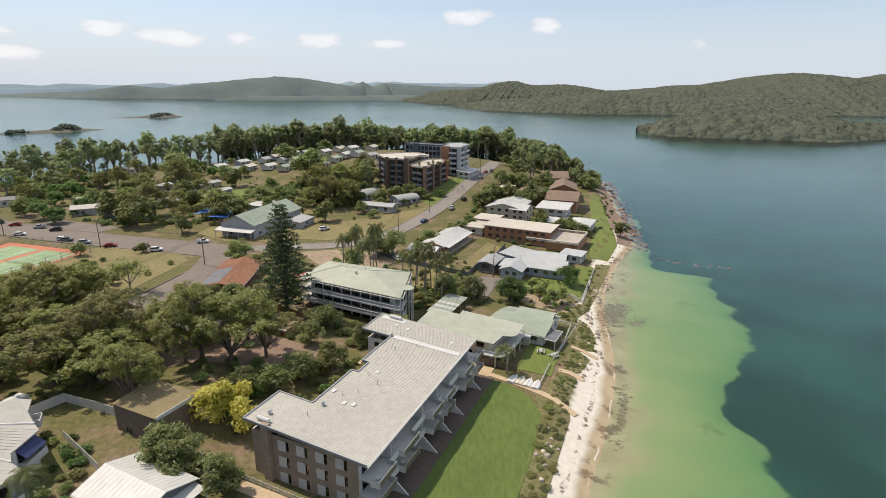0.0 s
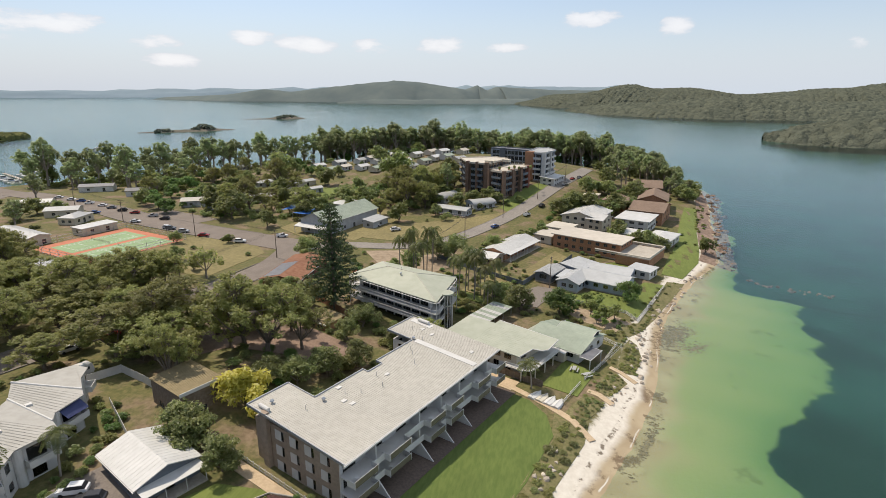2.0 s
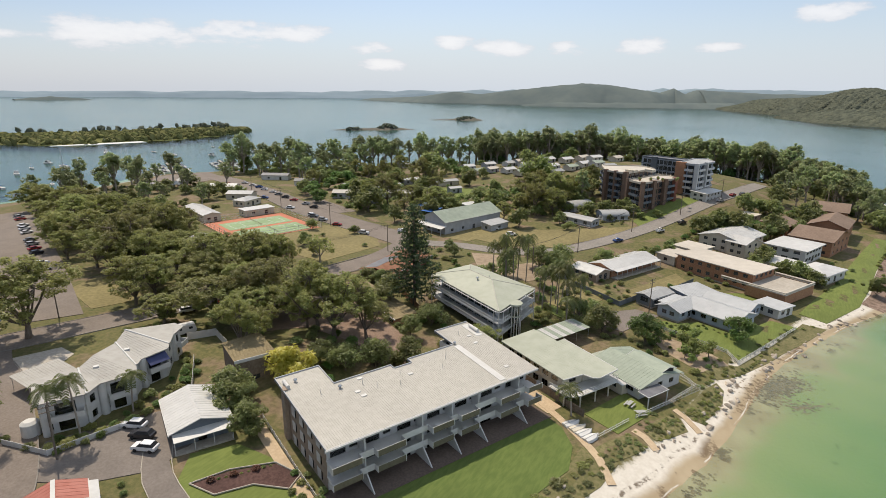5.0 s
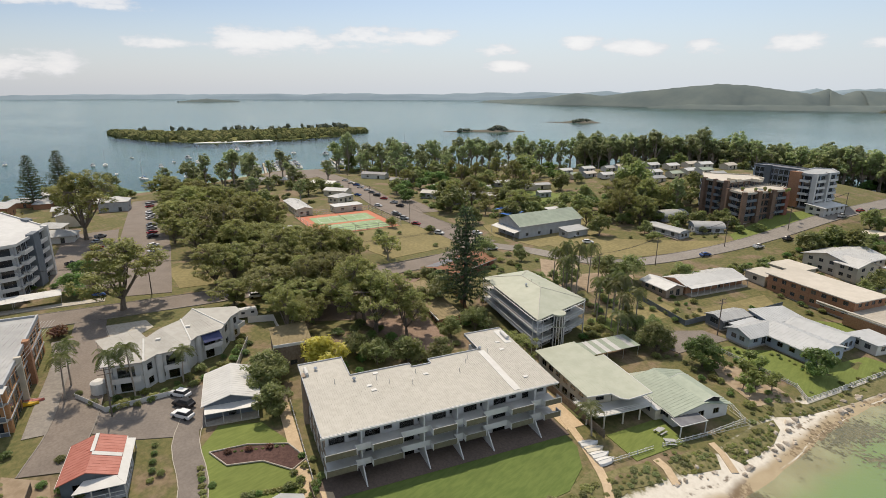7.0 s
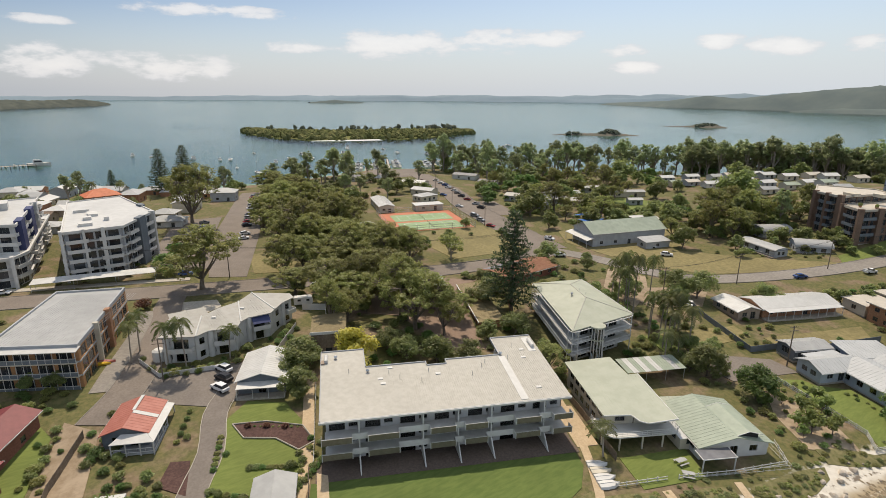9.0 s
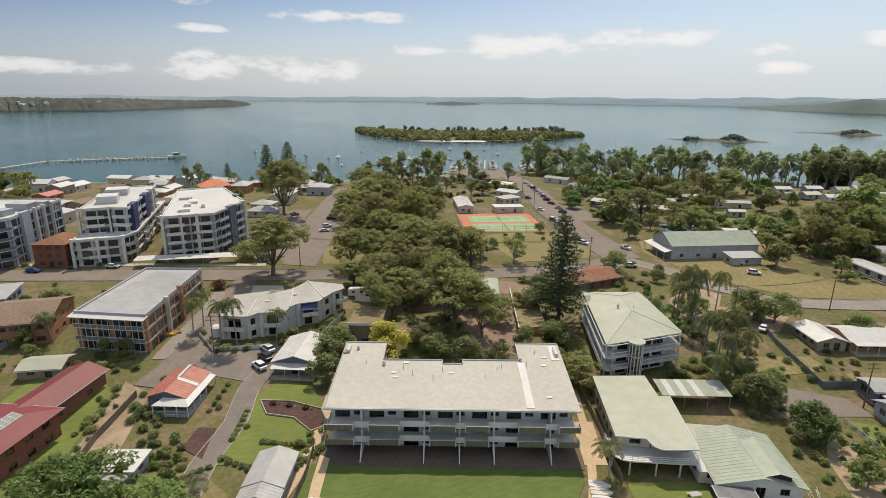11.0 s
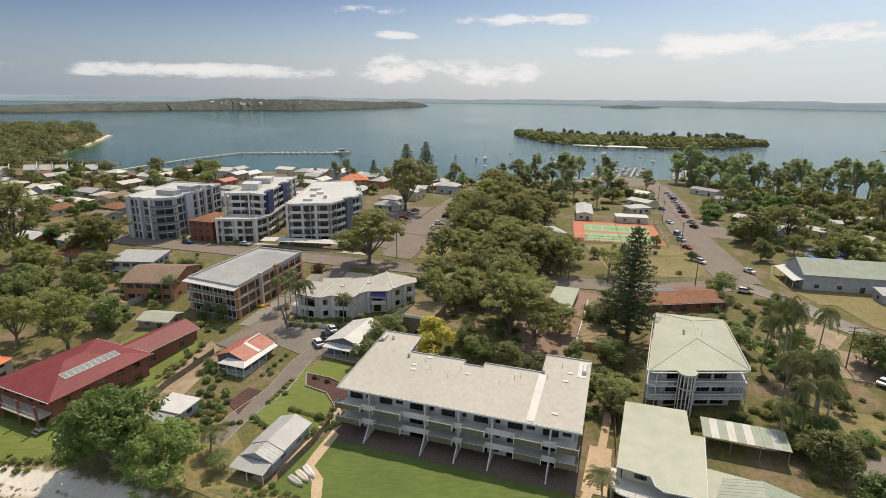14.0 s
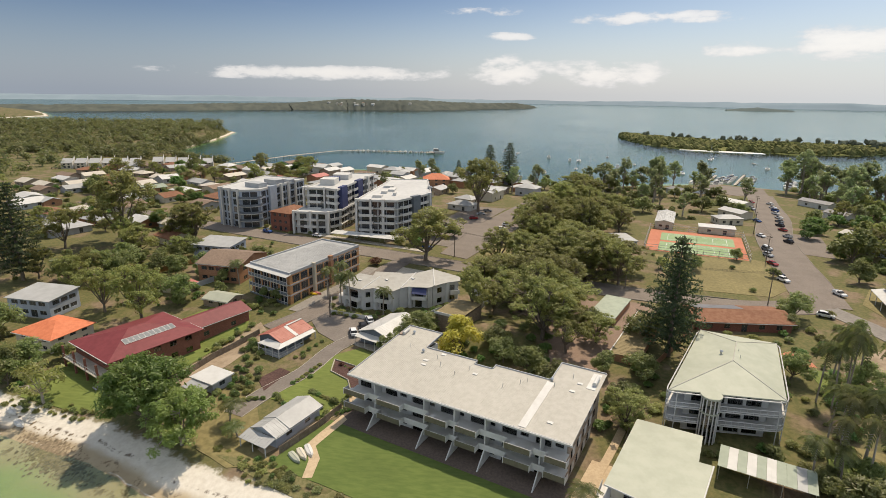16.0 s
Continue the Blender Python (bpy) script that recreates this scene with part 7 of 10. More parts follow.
house("orange_roof_house", "two-storey cream house with a bright orange tiled roof", (-28.6, -26.6), (-25.8, -14.0), 11, 1.9, 4.2, "hip", "roof_orange", "cream", 1.8, 0.6, storeys=2, n=(3, 3, 3, 3))
house("grey_box_house", "pale grey modern house with a curved grey roof", (-45, -45), (-44, -31), 10, 2.6, 5.2, "skillion", "roof_grey", "bluegrey", 0.8, 0.5, storeys=2, n=(4, 3, 3, 2), ww=2.2)
house("green_shed", "low shed with a pale green gable roof", (-58.4, 6.2), (-56.6, 14.8), 6.5, 3.6, 2.2, "gable", "roof_green", "taupe", 0.9, 0.4, "x", 1, (2, 1, 1, 1), category="shed")
house("red_shed", "small shed with a bright red gable roof", (-66, -12), (-65, -4), 6, 3.8, 2.2, "gable", "roof_red", "cream", 1.0, 0.4, "y", 1, (1, 1, 1, 1), category="shed")
house("club_house", "long low club house with a white sheet roof", (-183.0, 162.8), (-180.8, 170.3), 27, 4.4, 3.4, "gable", "roof_white", "cream", 0.9, 0.4, "y", 1, (2, 6, 2, 6), seam=1.0, category="club house")
house("club_shed", "small pale club shed beside the tennis courts", (-176.8, 181.0), (-173.2, 195.4), 7, 4.4, 3.0, "flat", "roof_white", "cream", 0, 0.4, n=(2, 1, 2, 1), category="shed")
house("court_kiosk", "low blue-grey kiosk with a pale flat roof beside the courts", (-144.6, 140.4), (-146.0, 147.2), 13, 4.3, 2.6, "flat", "roof_grey", "bluegrey", 0, 0.4, n=(2, 2, 2, 2), category="shed")
house("club_store", "low pale store beside the street", (-196, 196), (-198, 208), 8, 4.4, 3.2, "hip", "roof_grey", "cream", 1.2, 0.4, n=(3, 2, 2, 2), category="shed")


# -- the curved white villa --
def villa():
    P = [(-63.8, 47.1), (-60.4, 53.9), (-62.1, 57.0), (-60.5, 63.0), (-63.3, 64.5), (-65.1, 66.6), (-65.2, 72.4), (-66.9, 73.8), (-70.6, 77.1), (-72.6, 80.6), (-75.2, 80.5), (-79.4, 71.7), (-74.7, 67.2), (-72.7, 61.7), (-69.2, 57.1), (-71.7, 50.2)]
    zb = 4.1
    ob = thing("white_villas", base_pose(P[0], P[1], zb), "stepped row of white two-storey villas with grey ribbed roofs and balconies", "house")
    q = local(P, P[0], P[1])
    w = inset(q, 0.35)
    m_ = len(w)
    sides = []
    for i in range(m_):
        L = (Vector(w[i]) - Vector(w[(i + 1) % m_])).length
        if L < 3.2:
            sides.append([])
        elif i in (0, 2, 5):
            # a wide opening behind each balcony, a small window beside it
            sides.append([(L * 0.32, 3.5, L * 0.46, 2.3, "door"), (L * 0.06, 4.2, min(1.1, L * 0.16), 1.3, "window"), (L * 0.36, 0.3, L * 0.34, 2.1, "door"), (L * 0.08, 0.9, min(1.1, L * 0.16), 1.2, "window")])
        else:
            sides.append(row(L, max(1, int(L / 3.6)), 1.8, 0.8, 1.5) + row(L, max(1, int(L / 3.6)), 1.8, 3.9, 1.6))
    shell(ob, w, -0.5, 6.6, "white", sides, 0.2, "dark")
    r = inset(q, -0.3)
    zr = [6.75] * 10 + [7.0, 7.6, 7.6, 7.6, 7.6, 7.5]
    bm = bmesh.new()
    slab(bm, [(*p, z) for p, z in zip(r, zr)], [(0, 1, 14, 15), (1, 2, 14), (2, 3, 13, 14), (3, 4, 12, 13), (4, 5, 12), (5, 6, 11, 12), (6, 7, 11), (7, 8, 10, 11), (8, 9, 10)], 0.22)
    part("roof", bm, "roof_ash", ob, "light stone-grey ribbed metal roof")
    bm = bmesh.new()
    for a, b, c, d in ((0, 1, 14, 15), (2, 3, 13, 14), (5, 6, 11, 12)):
        ribs(bm, *[(*r[i], zr[i]) for i in (a, b, c, d)], 0.7, 0.05, 0.03)
    part("roof_seam", bm, "roof_ash", ob)["kind"] = "stuff"
    for i, j in ((1, 14), (4, 12), (7, 11)):
        bm = bmesh.new()
        tube(bm, (*r[i], zr[i] + 0.04), (*r[j], zr[j] + 0.04), 0.22, 0.22, 6)
        part("ridge_cap", bm, "roof_white", ob)
    for i, j in ((1, 15), (2, 13), (5, 12)):
        bm = bmesh.new()
        c = Vector((*r[i], zr[i])).lerp(Vector((*r[j], zr[j])), 0.55)
        box(bm, c.x - 0.5, c.y - 0.4, c.z - 0.2, c.x + 0.5, c.y + 0.4, c.z + 0.3)
        part("skylight", bm, "white", ob)
    for i in (0, 2, 5, 8):
        a, b = Vector(w[i]), Vector(w[i + 1])
        e = (b - a).normalized()
        L = (b - a).length
        m = Matrix.Translation((*a, 0)) @ Matrix.Rotation(math.atan2(e.y, e.x), 4, "Z")
        x0, x1 = L * 0.22, L * 0.96
        bm = bmesh.new()
        box(bm, x0, -1.7, 3.1, x1, -0.02, 3.35, m)
        bl = part("balcony", bm, "white", ob)
        bm = bmesh.new()
        box(bm, x0, -1.8, 3.1, x1, -1.7, 4.25, m)
        part("balustrade", bm, "white", bl)
        for x in (x0, x1 - 0.1):
            bm = bmesh.new()
            box(bm, x, -1.69, 3.36, x + 0.1, -0.02, 4.25, m)
            part("balcony_side", bm, "white", bl)
        # rounded white wall pier beside each balcony
        bm = bmesh.new()
        tube(bm, m @ Vector((L * 0.1, -0.05, -0.5)), m @ Vector((L * 0.1, -0.05, 6.5)), 0.75, 0.75, 12)
        part("wall_pier", bm, "white", ob)
        if i == 5:
            bm = bmesh.new()
            slab(bm, [m @ Vector(p) for p in ((x0, -1.9, 5.1), (x1, -1.9, 4.9), (x1, -0.1, 6.4), (x0, -0.1, 6.4))], [(0, 1, 2, 3)], 0.04)
            part("shade_sail", bm, "navy", bl, "dark blue shade sail")
    bm = bmesh.new()
    a = Vector(q[0])
    tube(bm, (a.x - 1.5, a.y + 2, -0.3), (a.x - 1.5, a.y + 2, 2.6), 1.5, 1.5, 14)
    tube(bm, (a.x - 1.5, a.y + 2, 2.6), (a.x - 1.5, a.y + 2, 3.0), 1.5, 0.9, 14)
    part("water_tank", bm, "white", ob, "white round water tank")


villa()
pergola("villa_carport", (-78.6, 51.4), (-78.8, 60.6), 8.0, 4.2, 3.0, "flat carport with a weathered brown-grey roof", ["roof_ash"] * 4)
pergola("white_awning", (-134.4, 19.0), (-128.0, 53.0), 5.2, 4.3, 3.0, "long white barrel-roofed carport beside the street", ["roof_white"] * 8)
house("orange_tile_house", "tall brick house with an orange tiled roof near the harbour", (-266, 37), (-269, 53), 11, 4.3, 7.2, "hip", "roof_orange", "brick", 3.0, 0.6, "x", 3, (3, 3, 3, 3))

# ---- trees and plants ----
RNG = np.random.default_rng(7)


def leaves(name, centres, radii, per, size, material, seed, flat=0.75, slim=0.5, up=1.1):
    """Sprigs of leaves round the ends of the limbs."""
    r = np.random.default_rng(seed)
    c = np.repeat(np.asarray(centres, float), per, 0)
    rad = np.repeat(np.asarray(radii, float), per)[:, None]
    n = len(c)
    u = r.standard_normal((n, 3))
    u /= np.linalg.norm(u, axis=1)[:, None]
    p = c + u * rad * (0.35 + 0.65 * r.uniform(0, 1, (n, 1)) ** 0.6) * np.array([1, 1, flat])
    nrm = u * 0.7 + r.standard_normal((n, 3)) * 0.55 + np.array([0, 0, up])
    nrm /= np.linalg.norm(nrm, axis=1)[:, None]
    a = np.cross(nrm, r.standard_normal((n, 3)))
    a /= np.linalg.norm(a, axis=1)[:, None] + 1e-9
    b = np.cross(nrm, a)
    s = size * r.uniform(0.55, 1.4, (n, 1))
    a, b = a * s, b * s * slim
    sag = np.array([0, 0, -1.0]) * s * 0.22
    v = np.stack([p - a + sag, p - b * 1.2 + a * 0.2, p + a * 1.1 + b * 0.5], 1).reshape(-1, 3)
    f = np.arange(n)[:, None] * 3 + np.array([[0, 1, 2]])
    me = bpy.data.meshes.new(name)
    me.from_pydata(v.tolist(), [], f.tolist())
    me.materials.append(M[material])
    return me


def limb(bm, pts, r0, r1, n=6):
    for i, (a, b) in enumerate(zip(pts, pts[1:])):
        k = len(pts) - 1
        tube(bm, a, b, r0 + (r1 - r0) * i / k, r0 + (r1 - r0) * (i + 1) / k, n)


def broad_tree(name, label, h, R, clear, clumps, per, size, leaf, bark, seed, group, crown_r=0.3, flat=0.7, dome=0.62, lobes=6, joined=False, low=0.35):
    """A tree of total height h with a crown of radius R that starts at clear; spreading limbs end in clumps of leaves."""
    r = random.Random(seed)
    bm = bmesh.new()
    fork = Vector((r.uniform(-0.3, 0.3), r.uniform(-0.3, 0.3), clear))
    limb(bm, [Vector((0, 0, -0.4)), Vector((0.12 * r.uniform(-1, 1), 0.1, clear * 0.5)), fork], 0.045 * h * 0.75, 0.03 * h * 0.75, 8)
    ends, rad = [], []
    top = h - clear
    # a few rounded lobes of uneven size, each roofed with clumps of leaves
    heads = []
    for k in range(lobes):
        f = 0.0 if k == 0 else math.sqrt(k / (lobes - 1)) * r.uniform(0.5, 0.72)
        a = k * 2.399963 + r.uniform(-0.5, 0.5)
        lz = clear + top * (dome * (1 - 0.75 * f * f) * r.uniform(0.82, 1.05) + 0.1)
        if k % 3 == 2:
            lz = clear + (lz - clear) * 0.55
        heads.append((Vector((R * f * math.cos(a), R * f * math.sin(a), lz)), R * r.uniform(0.30, 0.46)))
    for i in range(clumps):
        c, lr = heads[i % lobes]
        d = Vector((r.gauss(0, 1), r.gauss(0, 1), r.gauss(low, 0.8))).normalized()
        e = c + Vector((d.x * lr, d.y * lr, d.z * lr * 0.85)) * r.uniform(0.65, 1.05)
        ends.append((e.x, e.y, min(max(e.z, clear * 0.7), h)))
        rad.append(R * crown_r * r.uniform(0.6, 1.2))
    hubs = []
    for e, _ in heads:
        mid = fork.lerp(e, 0.55) + Vector((0, 0, -0.05 * top))
        limb(bm, [fork, mid, e], 0.02 * h * 0.8, 0.06, 5)
        hubs += [mid, e]
    for e in ends:
        e = Vector(e)
        hb = min(hubs, key=lambda q: (q - e).length)
        tube(bm, hb, e, 0.08, 0.03, 3)
    if joined:
        ob = tagged(new(name, mesh_of(bm, name, bark)), label, "tree", group)
    else:
        ob = thing(name, Matrix(), label, "tree", group)
        part("trunk", bm, bark, ob)
    part("crown", leaves(name + "_crown", ends, rad, per, size, leaf, seed, flat), leaf, ob)
    return ob


def far_tree(*args):
    """A tree that stands far off: trunk and leaves in one small mesh."""
    ob = broad_tree(*args)
    crown = ob.children[0]
    bm = bmesh.new()
    bm.from_mesh(ob.data)
    n = len(bm.faces)
    bm.from_mesh(crown.data)
    bm.faces.ensure_lookup_table()
    for f in bm.faces[n:]:
        f.material_index = 1
    bm.to_mesh(ob.data)
    bm.free()
    ob.data.materials.append(crown.data.materials[0])
    bpy.data.objects.remove(crown)
    return ob


def pine_tree(name, label, h, R, seed, group):
    """A Norfolk pine: straight stem, flat whorls of drooping branches, each shorter than the one below."""
    r = random.Random(seed)
    ob = thing(name, Matrix(), label, "tree", group)
    bm = bmesh.new()
    limb(bm, [Vector((0, 0, -0.5)), Vector((0, 0, h * 0.5)), Vector((0, 0, h))], 0.5, 0.06, 8)
    ends, rad = [], []
    z = h * 0.1
    while z < h * 0.97:
        f = 1 - (z / h)
        L = R * min(1.0, 0.18 + 1.35 * f) * r.uniform(0.82, 1.05)
        n = 7 if f > 0.25 else 5
        a0 = r.uniform(0, 6)
        for i in range(n):
            a = a0 + 2 * math.pi * i / n + r.uniform(-0.15, 0.15)
            ll = L * r.uniform(0.72, 1.08)
            e = Vector((ll * math.cos(a), ll * math.sin(a), z + ll * 0.10))
            tube(bm, (0, 0, z), e, 0.09, 0.03, 4)
            k = max(2, int(ll / 0.75))
            for j in range(k):
                q = Vector((0, 0, z)).lerp(e, (j + 0.9) / k)
                ends.append(tuple(q + Vector((0, 0, 0.1))))
                rad.append(0.42 + 0.3 * (j / k))
        z += h * 0.045 * (0.7 + 0.7 * f)
    part("trunk", bm, "bark", ob)
    part("crown", leaves(name + "_crown", ends, rad, 9, 0.42, "leaf_pine", seed, 0.6, 0.45, 0.5), "leaf_pine", ob)
    return ob


def palm_tree(name, label, h, R, n, seed, group, lean=0.4):
    r = random.Random(seed)
    ob = thing(name, Matrix(), label, "palm", group)
    bm = bmesh.new()
    top = Vector((lean * r.uniform(-1, 1), lean * r.uniform(-1, 1), h))
    limb(bm, [Vector((0, 0, -0.4)), Vector((top.x * 0.2, top.y * 0.3, h * 0.35)), Vector((top.x * 0.6, top.y * 0.6, h * 0.7)), top], 0.19, 0.12, 7)
    part("trunk", bm, "bark_pale", ob)
    bm = bmesh.new()
    for i in range(n):
        a = i * 2.4 + r.uniform(-0.2, 0.2)
        lift = 0.95 - 1.35 * (i / n) + r.uniform(-0.1, 0.1)
        d = Vector((math.cos(a), math.sin(a), 0))
        pts = []
        L = R * r.uniform(0.85, 1.1)
        for k in range(7):
            f = k / 6
            pts.append(top + d * (L * f * (1 - 0.18 * f)) + Vector((0, 0, L * (lift * f - (0.75 + 0.35 * lift) * f * f))))
        side = Vector((-d.y, d.x, 0))
        for k in range(6):
            for s in (-1, 1):
                for half in (0.0, 0.5):
                    p = pts[k].lerp(pts[k + 1], half)
                    q = pts[k].lerp(pts[k + 1], half + 0.34)
                    w = R * (0.2 - 0.14 * abs((k + half) / 6 - 0.42)) * r.uniform(0.8, 1.1)
                    o = side * (s * w) + Vector((0, 0, -w * 0.55)) + d * (w * 0.45)
                    v = [bm.verts.new(t) for t in (p, q, q + o, p + o * 0.96)]
                    bm.faces.new(v)
    part("crown", bm, "leaf_palm", ob)
    return ob


def bush(name, label, R, h, clumps, per, size, leaf, seed, group):
    """A shrub: leafy sprigs on short stems, one small mesh."""
    r = random.Random(seed)
    bm = bmesh.new()
    ends, rad = [], []
    for i in range(clumps):
        a, f = i * 2.4, math.sqrt((i + 0.5) / clumps)
        e = Vector((R * f * 0.75 * math.cos(a), R * f * 0.75 * math.sin(a), h * (0.28 + 0.5 * math.sqrt(1 - 0.85 * f * f)) * r.uniform(0.8, 1.1)))
        tube(bm, (0, 0, -0.2), e, 0.06, 0.02, 3)
        ends.append(tuple(e))
        rad.append(R * r.uniform(0.32, 0.5))
    n = len(bm.faces)
    lv = leaves(name + "_leaves", ends, rad, per, size, leaf, seed, 0.8)
    bm.from_mesh(lv)
    bm.faces.ensure_lookup_table()
    for f in bm.faces[:n]:
        f.material_index = 1
    me = mesh_of(bm, name, leaf)
    me.materials.append(M["bark"])
    return tagged(new(name, me), label, "shrub", group)


GUM = "tall spreading gum tree with clumped olive-brown leaves"
FIG = "dense rounded dark green garden tree"
GRN = "bright green leafy tree with a full crown"
BELT = "tall shoreline gum tree with a pale trunk"
KINDS = {
    "gum": [broad_tree("gum_tree", GUM, 15, 8.2, 2.6, 160, 72, 0.265, "leaf_gum", "bark", 11 + i, "park gums", 0.12, 0.75, 0.76, 8 + i % 3, False, 0.3) for i in range(5)],
    "big": [broad_tree("spreading_fig", "broad dense dark green tree over the beach", 12, 8.6, 0.8, 190, 150, 0.3, "leaf_deep", "bark", 15, "", 0.16, 0.8, 0.7, 14, False, 0.2)],
    "feather": [broad_tree("feathery_tree", "light olive feathery tree with bare grey twigs", 10, 6.4, 0.8, 130, 110, 0.24, "leaf_lime", "bark_pale", 16, "", 0.15, 0.8, 0.66, 12, False, 0.1)],
    "fig": [broad_tree("garden_tree", FIG, 8, 5.0, 1.0, 46, 84, 0.34, "leaf_dark", "bark", 31 + i, "garden trees", 0.29, 0.75, 0.6, 6, True, 0.05) for i in range(3)],
    "green": [broad_tree("leafy_tree", GRN, 8, 5.0, 0.8, 50, 96, 0.34, "leaf_green", "bark", 41 + i, "leafy trees", 0.29, 0.75, 0.6, 7, True, 0.05) for i in range(2)],
    "belt": [far_tree("shore_gum", BELT, 25, 8.6, 7.5, 66, 28, 0.86, "leaf_belt", "bark_pale", 51 + i, "shoreline gums", 0.19, 0.65, 0.74, 9 + i % 3, True, 0.15) for i in range(6)],
    "fig_far": [far_tree("garden_tree", FIG, 8, 5.0, 1.0, 36, 46, 0.55, "leaf_dark", "bark", 31 + i, "garden trees", 0.29, 0.75, 0.6, 6, True, 0.05) for i in range(3)],
    "green_far": [far_tree("leafy_tree", GRN, 8, 5.0, 0.8, 44, 46, 0.58, "leaf_green", "bark", 41 + i, "leafy trees", 0.29, 0.75, 0.6, 7, True, 0.05) for i in range(2)],
    "thin": [broad_tree("sparse_tree", "sparse grey-branched tree with few leaves", 11, 6.5, 2.5, 34, 26, 0.5, "leaf_gum", "bark_pale", 61, "", 0.24)],
    "yellow": [broad_tree("yellow_tree", "small tree in full bright yellow flower", 5.2, 4.4, 1.2, 30, 85, 0.4, "leaf_yellow", "bark", 71, "", 0.34, 0.75)],
    "lime": [broad_tree("young_tree", "slender young tree with light green leaves", 5.0, 2.6, 1.5, 12, 60, 0.4, "leaf_lime", "bark", 81, "young trees", 0.4)],
    "thick": [bush("thicket", "dense tangle of mixed green garden shrubs", 3.3, 3.6, 20, 50, 0.42, "leaf_dark", 111, "garden thickets"), bush("thicket", "dense tangle of olive garden shrubs", 3.0, 3.2, 18, 50, 0.42, "leaf_gum", 112, "garden thickets"), bush("thicket", "dense clump of leafy green shrubs", 2.9, 3.8, 18, 50, 0.42, "leaf_green", 113, "garden thickets")],
    "pine": [pine_tree("norfolk_pine", "dark tiered Norfolk Island pine", 27, 7.0, 91, "norfolk pines")],
    "palm": [palm_tree("palm", "slender palm with arching feathery fronds", 10, 3.2, 18, 95 + i, "garden palms", 0.9) for i in range(3)],
    "bush": [bush("shrub", "rounded green garden shrub", 1.8, 2.2, 9, 60, 0.34, "leaf_green", 101, "garden shrubs"), bush("shrub", "dark green garden shrub", 1.9, 2.4, 10, 60, 0.34, "leaf_dark", 102, "garden shrubs"), bush("shrub", "olive brown garden shrub", 1.8, 1.9, 9, 60, 0.34, "leaf_gum", 103, "garden shrubs")],
    "russet": [bush("shrub", "round russet red shrub", 2.4, 3.0, 14, 80, 0.34, "leaf_russet", 105, "garden shrubs")],
    "dune": [bush("dune_shrub", "low grey-green dune shrub on sand", 1.5, 1.0, 8, 40, 0.3, "leaf_dune", 106, "dune shrubs"), bush("dune_shrub", "low green dune shrub on sand", 1.4, 0.9, 8, 40, 0.28, "leaf_gum", 107, "dune shrubs")],
}
USED = set()
PLANTED = []


def put(kind, x, y, s=1.0, z=None, tall=1.0):
    """Plants a tree of that kind: the first of each sort is moved there, the others are copies."""
    if kind in ("fig", "green") and (x < -150 or y > 215 or y < -40):
        kind += "_far"
    pick = KINDS[kind][RNG.integers(len(KINDS[kind]))]
    z = H(x, y) if z is None else z
    m = pose(x, y, z, 0, 0, float(RNG.uniform(0, 360))) @ Matrix.Diagonal((s, s, s * tall, 1))
    PLANTED.append((x, y))
    if pick.name in USED:
        return copy_thing(pick, m)
    USED.add(pick.name)
    pick.matrix_basis = m
    return pick


def road_gap(x, y):
    best = 1e9
    for road, w in ((MAIN_ROAD, 5.5), (COURT_ROAD, 7.5), (HILL_ROAD, 4.5), (SIDE_ROAD, 6)):
        for a, b in zip(road, road[1:]):
            a, b, p = Vector(a), Vector(b), Vector((x, y))
            f = max(0, min(1, (p - a).dot(b - a) / (b - a).length_squared))
            best = min(best, (p - a.lerp(b, f)).length - w)
    return best


def free(x, y, gap):
    for P0, P1, d in FOOT:
        u = (Vector(P1) - Vector(P0)).normalized()
        q = Vector((x, y)) - Vector(P0)
        a, b = q.dot(u), q.dot(Vector((-u.y, u.x)))
        if -gap < a < (Vector(P1) - Vector(P0)).length + gap and -gap < b < d + gap:
            return False
    return road_gap(x, y) > gap * 0.7


def inside(x, y, poly):
    odd = False
    for (ax, ay), (bx, by) in zip(poly, poly[1:] + poly[:1]):
        if (ay > y) != (by > y) and x < (bx - ax) * (y - ay) / (by - ay) + ax:
            odd = not odd
    return odd


def fill(kinds, poly, n, gap, s0, s1, clear=1.5, tall=(0.9, 1.15), keep=False, cap=None):
    """Up to n plants strewn over an outline, at least gap apart, clear of houses and roads."""
    xs, ys = [p[0] for p in poly], [p[1] for p in poly]
    got, tries = [], 0
    while len(got) < n and tries < n * 40:
        tries += 1
        x, y = float(RNG.uniform(min(xs), max(xs))), float(RNG.uniform(min(ys), max(ys)))
        if inside(x, y, poly) and not (keep and any(inside(x, y, q) for q in KEEP)) and free(x, y, clear) and all((x - a) ** 2 + (y - b) ** 2 > gap * gap for a, b in got) and float(inland(x, y)) > 4:
            got.append((x, y))
            put(kinds[len(got) % len(kinds)], x, y, float(RNG.uniform(s0, s1)) * (cap(x) if cap else 1.0), None, float(RNG.uniform(*tall)))


